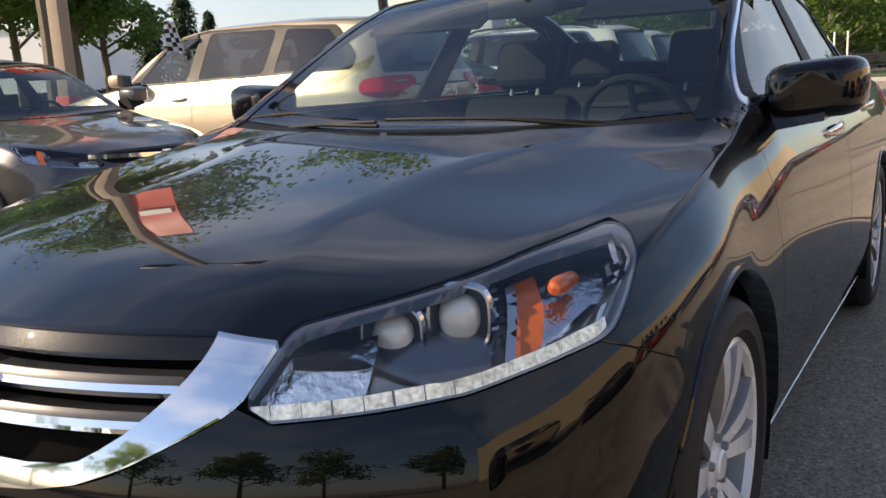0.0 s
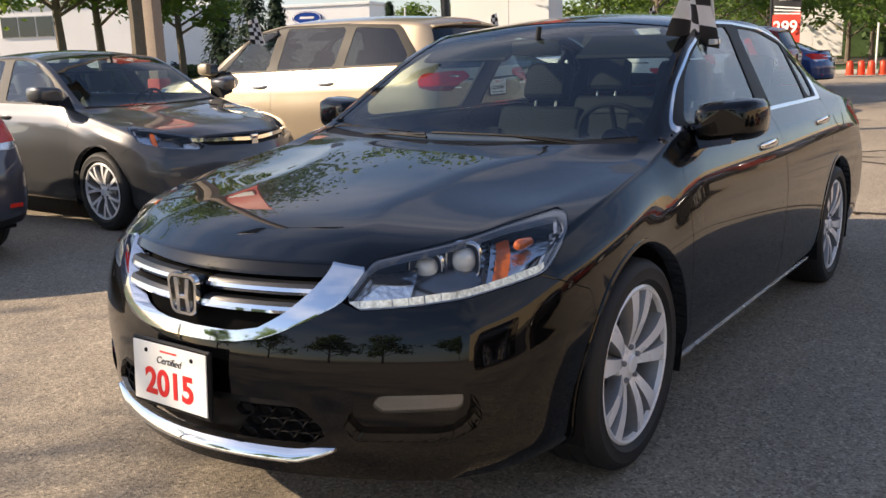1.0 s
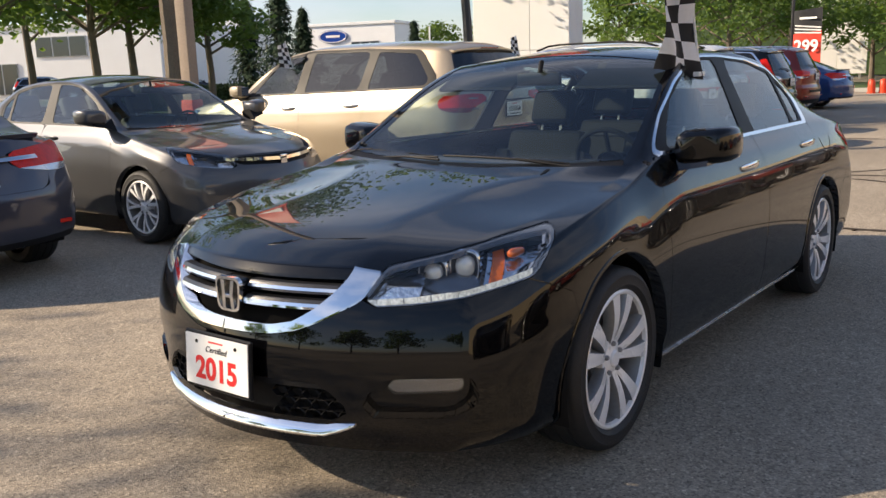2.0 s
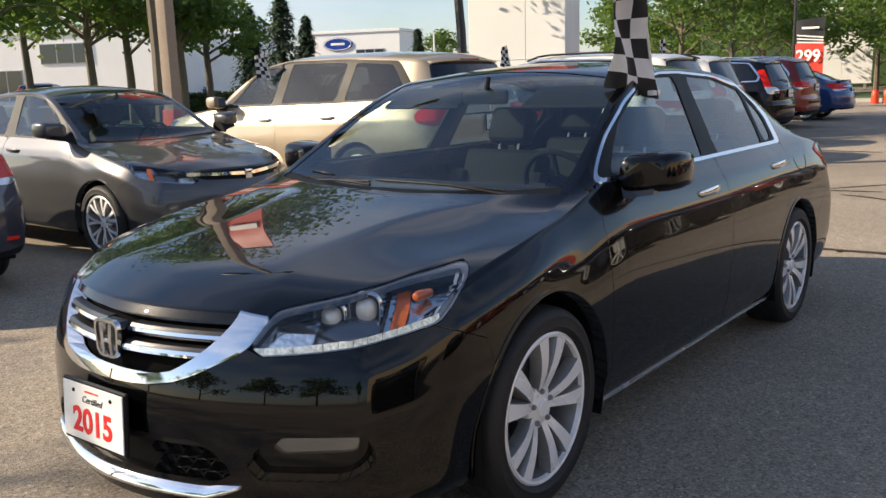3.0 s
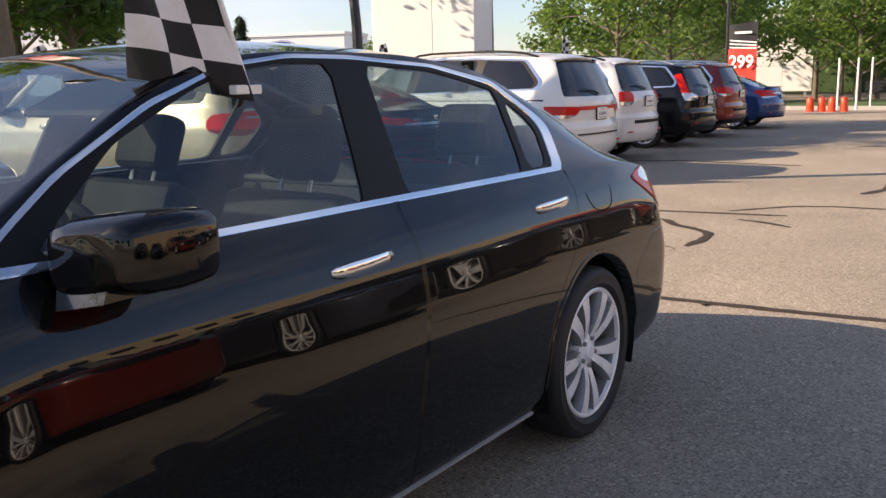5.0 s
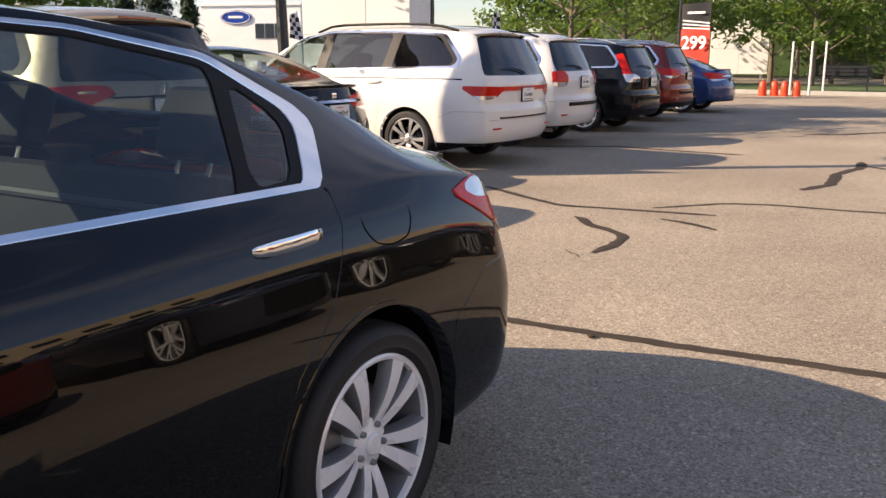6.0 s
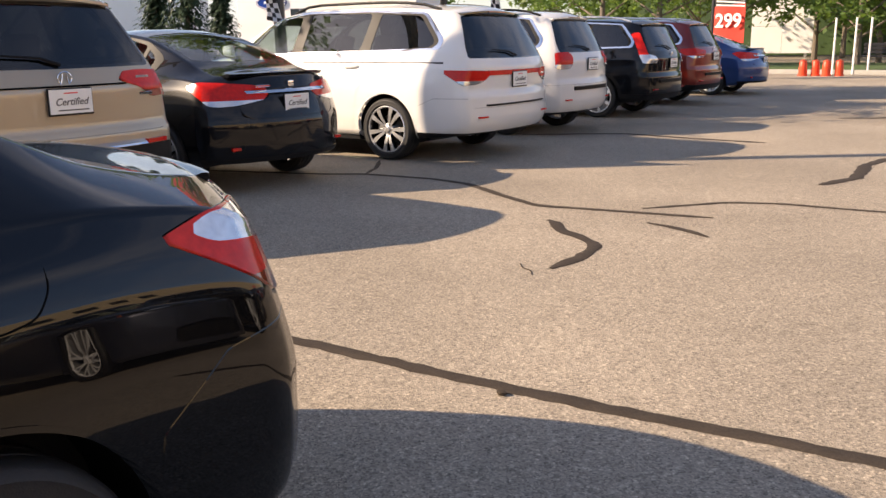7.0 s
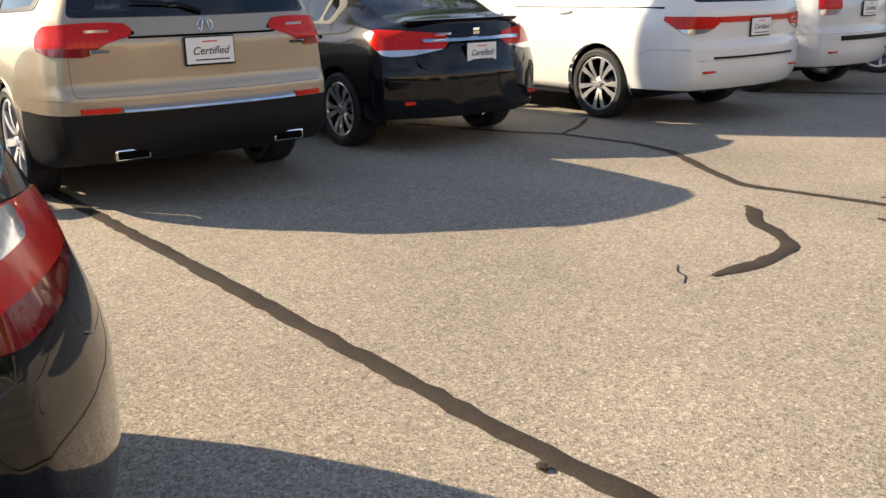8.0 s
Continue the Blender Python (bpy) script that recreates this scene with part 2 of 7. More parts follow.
M["asphalt"] = asphalt_material()
M["tar"] = surface("tar_crack_sealant", (0.052, 0.041, 0.032), spec=0.15, rough=0.8, var=0.35, scale=8, fine=120, bump=0.2, bump_scale=80)
M["kerb"] = surface("concrete", (0.36, 0.35, 0.32), rough=0.85, var=0.2, bump=0.2, bump_scale=60)
M["grass"] = surface("grass_ground", (0.06, 0.10, 0.03), rough=0.9, var=0.4, scale=1.0, fine=30, bump=0.5, bump_scale=20)
M["leaf"] = surface("honey_locust_leaves", (0.085, 0.145, 0.034), rough=0.55, var=0.35, scale=0.6, fine=6)
M["leaf_dark"] = surface("spruce_needles", (0.025, 0.052, 0.022), rough=0.7, var=0.4, scale=0.8, fine=8)
M["hedge"] = surface("clipped_hedge_leaves", (0.032, 0.066, 0.018), rough=0.6, var=0.4, scale=1.0, fine=10)
M["bark"] = surface("tree_bark", (0.15, 0.122, 0.095), rough=0.9, var=0.35, fine=40, bump=0.5, bump_scale=25)
M["white_wall"] = surface("white_metal_panel", (0.80, 0.80, 0.79), rough=0.45, var=0.05, scale=0.6)
M["cream_wall"] = surface("cream_render_wall", (0.62, 0.50, 0.33), rough=0.8, var=0.08, scale=0.5)
M["window_dark"] = surface("dark_window_glass", (0.03, 0.04, 0.045), rough=0.06, coat=0.6, var=0.3, scale=0.3)
M["pole_black"] = surface("black_painted_pole", (0.02, 0.02, 0.022), rough=0.4, var=0.15)
M["pole_brown"] = surface("weathered_concrete_pole", (0.30, 0.24, 0.19), rough=0.8, var=0.2, bump=0.2, bump_scale=40)
M["red_base"] = surface("red_painted_concrete", (0.62, 0.06, 0.03), rough=0.55, var=0.2)
M["orange"] = surface("orange_plastic", (0.68, 0.065, 0.02), rough=0.45, var=0.15)
M["banner_red"] = surface("red_banner_vinyl", (0.60, 0.05, 0.03), rough=0.45, var=0.1)
M["sign_blue"] = surface("blue_sign_enamel", (0.01, 0.05, 0.28), rough=0.2, var=0.05)
M["galv"] = surface("galvanised_steel", (0.5, 0.5, 0.5), rough=0.4, metal=0.8, var=0.1)
# ---- builders ----
def link_mesh(name, verts, faces, material, parent=None, label="", smooth=True, normals=None):
    me = bpy.data.meshes.new(name)
    me.from_pydata([tuple(v) for v in verts], [], [tuple(f) for f in faces], shade_flat=not smooth)
    me.materials.append(material)
    if normals is not None:
        me.normals_split_custom_set_from_vertices([tuple(n) for n in normals])
    ob = new(name, me)
    if parent:
        ob.parent = parent
    if label:
        ob["label"] = label
    return ob


def part(name, bm, material, parent=None, label="", smooth=True, angle=35):
    """Links a bmesh as one mesh object under a thing or a part."""
    bmesh.ops.recalc_face_normals(bm, faces=bm.faces)
    for f in bm.faces:
        f.smooth = smooth
    if smooth:
        for e in bm.edges:
            if len(e.link_faces) == 2 and e.calc_face_angle(0) > radians(angle):
                e.smooth = False
    me = bpy.data.meshes.new(name)
    bm.to_mesh(me)
    bm.free()
    me.materials.append(material)
    ob = new(name, me)
    if parent:
        ob.parent = parent
    if label:
        ob["label"] = label
    return ob


def thing(name, label, category, m=None, group="", kind=""):
    ob = new(name)
    if m is not None:
        ob.matrix_basis = m
    return tagged(ob, label, category, group, kind)


def box(bm, lo, hi, bevel=0.0, seg=2, m=None):
    """A bevelled box between two corners."""
    mat4 = Matrix.Translation([(a + b) / 2 for a, b in zip(lo, hi)]) @ Matrix.Diagonal([max(b - a, 1e-4) for a, b in zip(lo, hi)] + [1])
    vs = bmesh.ops.create_cube(bm, size=1.0, matrix=(m @ mat4) if m is not None else mat4)["verts"]
    if bevel:
        es = list({e for v in vs for e in v.link_edges})
        bmesh.ops.bevel(bm, geom=es, offset=bevel, segments=seg, profile=0.6, affect="EDGES")
    return vs


def lathe(bm, profile, n=48, axis="x", m=None):
    """Turns (radius, along) pairs about an axis."""
    rings = []
    for k in range(n):
        a = 2 * math.pi * k / n
        row = []
        for r, h in profile:
            p = {"x": (h, r * math.cos(a), r * math.sin(a)), "y": (r * math.cos(a), h, r * math.sin(a)), "z": (r * math.cos(a), r * math.sin(a), h)}[axis]
            row.append(bm.verts.new(m @ Vector(p) if m is not None else p))
        rings.append(row)
    for k in range(n):
        a, b = rings[k], rings[(k + 1) % n]
        for i in range(len(profile) - 1):
            bm.faces.new((a[i], b[i], b[i + 1], a[i + 1]))


def tube(bm, pts, radius, n=8, cap=True):
    """A round tube through points; radius may be a list."""
    pts = [Vector(p) for p in pts]
    rings = []
    for i, p in enumerate(pts):
        d = (pts[min(i + 1, len(pts) - 1)] - pts[max(i - 1, 0)]).normalized()
        u = d.cross(Vector((0, 0, 1)) if abs(d.z) < 0.95 else Vector((1, 0, 0))).normalized()
        w = d.cross(u)
        r = radius[i] if isinstance(radius, (list, tuple)) else radius
        rings.append([bm.verts.new(p + r * (math.cos(2 * math.pi * k / n) * u + math.sin(2 * math.pi * k / n) * w)) for k in range(n)])
    for a, b in zip(rings, rings[1:]):
        for k in range(n):
            bm.faces.new((a[k], a[(k + 1) % n], b[(k + 1) % n], b[k]))
    if cap:
        bm.faces.new(rings[0][::-1])
        bm.faces.new(rings[-1])


def loft(bm, rings, closed=True, cap=True):
    vs = [[bm.verts.new(p) for p in r] for r in rings]
    n = len(vs[0])
    for a, b in zip(vs, vs[1:]):
        for k in range(n if closed else n - 1):
            bm.faces.new((a[k], a[(k + 1) % n], b[(k + 1) % n], b[k]))
    if cap:
        bm.faces.new(vs[0][::-1])
        bm.faces.new(vs[-1])


def lettering(name, text, size, m, material, parent, depth=0.001, shear=0.0, bold=0.0):
    cu = bpy.data.curves.new(name, "FONT")
    cu.body, cu.size, cu.align_x, cu.align_y, cu.extrude, cu.shear, cu.offset = text, size, "CENTER", "CENTER", depth, shear, bold
    tmp = bpy.data.objects.new(name, cu)
    scene.collection.objects.link(tmp)
    me = bpy.data.meshes.new_from_object(tmp.evaluated_get(bpy.context.evaluated_depsgraph_get()))
    bpy.data.objects.remove(tmp)
    me.materials.clear()
    me.materials.append(material)
    ob = new(name, me)
    ob.parent = parent
    ob.matrix_basis = m
    return ob


def knots(*pairs):
    """A smooth monotone curve through (place, value) pairs."""
    x, v = np.array([p[0] for p in pairs], float), np.array([p[1] for p in pairs], float)
    h, d = np.diff(x), np.diff(v) / np.diff(x)
    s = np.zeros(len(x))
    for i in range(1, len(x) - 1):
        if d[i - 1] * d[i] > 0:
            w1, w2 = 2 * h[i] + h[i - 1], h[i] + 2 * h[i - 1]
            s[i] = (w1 + w2) / (w1 / d[i - 1] + w2 / d[i])
    s[0], s[-1] = d[0], d[-1]

    def at(q):
        q = np.clip(np.asarray(q, float), x[0], x[-1])
        i = np.clip(np.searchsorted(x, q) - 1, 0, len(x) - 2)
        t = (q - x[i]) / h[i]
        return ((1 + 2 * t) * (1 - t) ** 2 * v[i] + t * (1 - t) ** 2 * h[i] * s[i]
                + t * t * (3 - 2 * t) * v[i + 1] + t * t * (t - 1) * h[i] * s[i + 1])
    return at


def rounded(pts, times=2, radius=0.03):
    """Rounds the corners of a closed outline."""
    pts = [np.array(p, float) for p in pts]
    out = []
    for a, b, c in zip(pts[-1:] + pts[:-1], pts, pts[1:] + pts[:1]):
        la, lc = np.linalg.norm(a - b), np.linalg.norm(c - b)
        r = min(radius, 0.4 * la, 0.4 * lc)
        p, q = b + (a - b) * r / max(la, 1e-9), b + (c - b) * r / max(lc, 1e-9)
        n = 2 + times
        for k in range(n + 1):
            t = k / n
            out.append((1 - t) ** 2 * p + 2 * t * (1 - t) * b + t * t * q)
    return out if times else pts


def inside(pts, u, v, times=1):
    """Signed distance to a closed outline in the plane of the coordinates u, v (functions of the points), positive inside."""
    pts = np.array(rounded(pts, times))
    a, b = pts, np.roll(pts, -1, axis=0)

    def fn(P):
        q = np.stack([u(P), v(P)], 1)
        best, wind = np.full(len(q), 1e9), np.zeros(len(q), bool)
        for s, e in zip(a, b):
            d = e - s
            t = np.clip(((q - s) @ d) / max(d @ d, 1e-12), 0, 1)
            best = np.minimum(best, np.hypot(*(q - s - t[:, None] * d).T))
            if s[1] != e[1]:
                c = (s[1] > q[:, 1]) != (e[1] > q[:, 1])
                wind ^= c & (q[:, 0] < (e[0] - s[0]) * (q[:, 1] - s[1]) / (e[1] - s[1]) + s[0])
        return np.where(wind, best, -best)
    return fn


AX = lambda P: np.abs(P[:, 0])
PY = lambda P: P[:, 1]
PZ = lambda P: P[:, 2]


class Shell:
    """A welded surface that is cut into panels along outlines; the panels keep the normals of the whole."""

    def __init__(self):
        self.v, self.n, self.key = [], None, {}

    def vert(self, p):
        k = (round(p[0], 4), round(p[1], 4), round(p[2], 4))
        if k not in self.key:
            self.key[k] = len(self.v)
            self.v.append(np.array(p, float))
        return self.key[k]

    def grid(self, G, flip=False):
        idx = [[self.vert(p) for p in row] for row in G]
        out = []
        for a, b in zip(idx, idx[1:]):
            for k in range(len(a) - 1):
                f = [a[k], a[k + 1], b[k + 1], b[k]]
                f = [i for j, i in enumerate(f) if i not in f[:j]]
                if len(f) > 2:
                    out.append(f[::-1] if flip else f)
        return out

    def finish(self, faces):
        P = np.array(self.v)
        N = np.zeros_like(P)
        for f in faces:
            n = np.cross(P[f[1]] - P[f[0]], P[f[2]] - P[f[0]])
            if len(f) > 3:
                n = n + np.cross(P[f[2]] - P[f[0]], P[f[3]] - P[f[0]])
            for i in f:
                N[i] += n
        self.n = [x for x in N / np.maximum(np.linalg.norm(N, axis=1), 1e-9)[:, None]]

    def clip(self, faces, fn):
        """(inside, outside) of faces by the sign of fn."""
        if not faces:
            return [], []
        val = fn(np.array(self.v))
        ins, outs, cut = [], [], {}
        for f in faces:
            s = [val[i] for i in f]
            if min(s) >= 0:
                ins.append(f)
            elif max(s) <= 0:
                outs.append(f)
            else:
                p, q = [], []
                for k, i in enumerate(f):
                    j = f[(k + 1) % len(f)]
                    a, b = val[i], val[j]
                    if a >= 0:
                        p.append(i)
                    if a <= 0:
                        q.append(i)
                    if a * b < 0:
                        e = (min(i, j), max(i, j))
                        if e not in cut:
                            t = val[e[0]] / (val[e[0]] - val[e[1]])
                            cut[e] = len(self.v)
                            self.v.append(self.v[e[0]] * (1 - t) + self.v[e[1]] * t)
                            n = self.n[e[0]] * (1 - t) + self.n[e[1]] * t
                            self.n.append(n / max(np.linalg.norm(n), 1e-9))
                        p.append(cut[e])
                        q.append(cut[e])
                if len(p) > 2:
                    ins.append(p)
                if len(q) > 2:
                    outs.append(q)
        return ins, outs

    def split(self, faces, fn, gaps, gap=0.0016):
        """As clip, but a narrow joint along the outline goes to the list gaps."""
        ins, rest = self.clip(faces, lambda P: fn(P) - gap)
        mid, outs = self.clip(rest, lambda P: fn(P) + gap)
        gaps += mid
        return ins, outs

    def islands(self, faces):
        """The connected pieces of a list of faces."""
        up = {}

        def root(i):
            while up.setdefault(i, i) != i:
                up[i] = up[up[i]]
                i = up[i]
            return i
        for f in faces:
            for i in f[1:]:
                up[root(i)] = root(f[0])
        piles = {}
        for f in faces:
            piles.setdefault(root(f[0]), []).append(f)
        return list(piles.values())

    def sides(self, faces):
        l, r = [], []
        for f in faces:
            (l if sum(self.v[i][0] for i in f) > 0 else r).append(f)
        return l, r

    def panel(self, name, faces, material, parent, label="", offset=0.0, depth=0.0):
        """One mesh of those faces, moved along their normals, with its rim turned inwards by depth."""
        if not faces:
            return None
        if name in ("chrome_fin", "corner_rib", "amber_reflector", "corner_reflector", "reflector", "window_trim", "panel_joints", "clear_section"):
            piles = self.islands(faces)
            if len(piles) > 1:
                return [self.panel(name + " ", p, material, parent, label, offset, depth) for p in piles if len(p) > 1 or len(piles) < 3][0]
        name = name.strip()
        ids, vs, ns = {}, [], []
        fs = []
        for f in faces:
            row = []
            for i in f:
                if i not in ids:
                    ids[i] = len(vs)
                    vs.append(self.v[i] + self.n[i] * offset)
                    ns.append(self.n[i])
                row.append(ids[i])
            fs.append(row)
        if depth:
            used = {}
            for f in fs:
                for k, i in enumerate(f):
                    j = f[(k + 1) % len(f)]
                    used[(i, j)] = 1
            low = {}
            for (i, j) in list(used):
                if (j, i) not in used:
                    for k in (i, j):
                        if k not in low:
                            low[k] = len(vs)
                            vs.append(vs[k] - ns[k] * depth)
                            ns.append(ns[k])
                    fs.append([j, i, low[i], low[j]])
        return link_mesh(name, vs, fs, material, parent, label, normals=ns)
# ---- cars ----
# Nose at y = 0 looking towards -y, length along y, z up. Curves give the body's sections from nose to tail.
SEDAN = dict(
    L=4.87, H=1.468, W=1.85,
    half=knots((0, 0.765), (0.12, 0.845), (0.3, 0.893), (0.6, 0.917), (1.0, 0.925), (3.7, 0.924), (4.2, 0.922), (4.55, 0.92), (4.75, 0.905), (4.87, 0.86)),
    bottom=knots((0, 0.20), (0.4, 0.19), (1.5, 0.20), (3.3, 0.20), (4.3, 0.23), (4.87, 0.29)),
    belt=knots((0, 0.693), (0.3, 0.781), (0.6, 0.836), (1.0, 0.900), (1.2, 0.932), (1.4, 0.985), (1.6, 1.012), (2.5, 1.017), (3.6, 1.036), (4.0, 1.037), (4.4, 1.008), (4.7, 0.970), (4.87, 0.945)),
    belt_in=knots((0, 0.93), (0.8, 0.915), (1.5, 0.885), (3.6, 0.875), (4.2, 0.885), (4.87, 0.90)),
    rail=knots((0, 0.59), (0.3, 0.66), (0.7, 0.715), (1.1, 0.745), (1.4, 0.75), (1.6, 0.725), (1.95, 0.665), (2.4, 0.605), (2.8, 0.59), (3.3, 0.60), (3.7, 0.625), (4.0, 0.64), (4.4, 0.64), (4.87, 0.58)),
    rail_z=knots((0, 0.743), (0.15, 0.791), (0.3, 0.815), (0.55, 0.850), (0.8, 0.876), (1.1, 0.917), (1.25, 0.942), (1.4, 1.004), (1.5, 1.062), (1.75, 1.209), (1.95, 1.317), (2.2, 1.403), (2.5, 1.428), (2.9, 1.434), (3.3, 1.403), (3.7, 1.288), (4.0, 1.178), (4.2, 1.100), (4.4, 1.063), (4.7, 1.040), (4.87, 1.010)),
    mid=knots((0, 0.763), (0.15, 0.804), (0.4, 0.852), (0.8, 0.913), (1.15, 0.963), (1.24, 0.975), (1.29, 0.985), (1.45, 1.074), (1.7, 1.222), (1.95, 1.363), (2.15, 1.434), (2.4, 1.471), (2.65, 1.486), (3.0, 1.482), (3.3, 1.448), (3.6, 1.362), (4.0, 1.203), (4.15, 1.138), (4.3, 1.095), (4.7, 1.078), (4.87, 1.060)),
    nose=lambda z: 0.05 * np.clip((0.36 - z) / 0.2, 0, 1) ** 2 + 0.10 * np.clip((z - 0.45) / 0.3, 0, 1.2) ** 2 - 0.045,
    tail=lambda z: 0.040 + 0.16 * np.clip((z - 0.62) / 0.42, 0, 1) ** 1.3 + 0.06 * np.clip((0.45 - z) / 0.2, 0, 1) ** 2,
    bow_front=0.43, bow_rear=0.34, wheel_y=(0.97, 3.745), wheel_r=0.334, arch=0.387, wheel_x=0.905)
SUV = dict(
    L=4.85, H=1.73, W=1.99,
    half=knots((0, 0.80), (0.12, 0.89), (0.3, 0.955), (0.6, 0.985), (1.0, 0.995), (3.8, 0.995), (4.4, 0.97), (4.7, 0.93), (4.85, 0.86)),
    bottom=knots((0, 0.28), (0.4, 0.26), (1.5, 0.25), (3.4, 0.25), (4.3, 0.27), (4.85, 0.32)),
    belt=knots((0, 0.90), (0.3, 0.98), (0.7, 1.03), (1.1, 1.08), (1.5, 1.12), (2.5, 1.14), (3.6, 1.17), (4.4, 1.19), (4.85, 1.15)),
    belt_in=knots((0, 0.93), (0.8, 0.92), (1.5, 0.91), (3.6, 0.90), (4.4, 0.905), (4.85, 0.92)),
    rail=knots((0, 0.66), (0.4, 0.76), (1.0, 0.82), (1.35, 0.82), (1.6, 0.785), (2.0, 0.715), (2.5, 0.69), (3.5, 0.675), (4.3, 0.655), (4.85, 0.62)),
    rail_z=knots((0, 0.95), (0.3, 1.02), (0.7, 1.07), (1.1, 1.11), (1.35, 1.16), (1.6, 1.33), (1.9, 1.50), (2.2, 1.615), (2.6, 1.66), (3.4, 1.665), (4.2, 1.625), (4.6, 1.585), (4.85, 1.55)),
    mid=knots((0, 0.98), (0.3, 1.06), (0.8, 1.12), (1.18, 1.145), (1.4, 1.285), (1.7, 1.46), (2.0, 1.62), (2.25, 1.69), (2.7, 1.73), (3.4, 1.728), (4.2, 1.69), (4.6, 1.655), (4.85, 1.625)),
    nose=lambda z: 0.10 * np.clip((0.45 - z) / 0.2, 0, 1) ** 2 + 0.09 * np.clip((z - 0.65) / 0.3, 0, 1.2) ** 2,
    tail=lambda z: 0.34 * np.clip((z - 1.02) / 0.6, 0, 1.1) ** 1.1 + 0.03 * np.clip((z - 0.72) / 0.05, 0, 1) + 0.10 * np.clip((0.5 - z) / 0.2, 0, 1) ** 2,
    bow_front=0.36, bow_rear=0.20, wheel_y=(0.98, 3.73), wheel_r=0.365, arch=0.42, wheel_x=0.965)


def finish_mesh(name, bm, mats, angle=32):
    bmesh.ops.recalc_face_normals(bm, faces=bm.faces)
    for f in bm.faces:
        f.smooth = True
    for e in bm.edges:
        if len(e.link_faces) == 2 and e.calc_face_angle(0) > radians(angle):
            e.smooth = False
    me = bpy.data.meshes.new(name)
    bm.to_mesh(me)
    bm.free()
    for m in mats:
        me.materials.append(m)
    return me


def spoke_mesh(turn, spread_, w0, w1, r0, r1, x0, x1, bright, dark):
    """One tapered spoke with a bright face and dark flanks, along +y, the outer face towards +x."""
    bm = bmesh.new()
    rings = []
    for k in range(7):
        t = k / 6
        rad, a, ww = r0 + (r1 - r0) * t, turn + (spread_ - turn) * t, w0 + (w1 - w0) * t ** 1.4
        x = x0 + (x1 - x0) * t + 0.012 * math.sin(math.pi * t)
        c = Vector((0, math.cos(a), math.sin(a))) * rad
        s = Vector((0, -math.sin(a), math.cos(a)))
        rings.append([c + s * (-ww * 0.62) + Vector((x - 0.04, 0, 0)), c + s * (-ww / 2) + Vector((x - 0.007, 0, 0)), c + s * (-ww / 2 + 0.004) + Vector((x, 0, 0)),
                      c + s * (ww / 2 - 0.004) + Vector((x, 0, 0)), c + s * (ww / 2) + Vector((x - 0.007, 0, 0)), c + s * (ww * 0.62) + Vector((x - 0.04, 0, 0))])
    loft(bm, rings)
    bm.normal_update()
    me = finish_mesh("spoke", bm, (bright, dark))
    # flanks get the dark material; on silver rims that grey paints in their shade
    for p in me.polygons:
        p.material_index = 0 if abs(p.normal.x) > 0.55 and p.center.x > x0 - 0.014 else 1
    return me


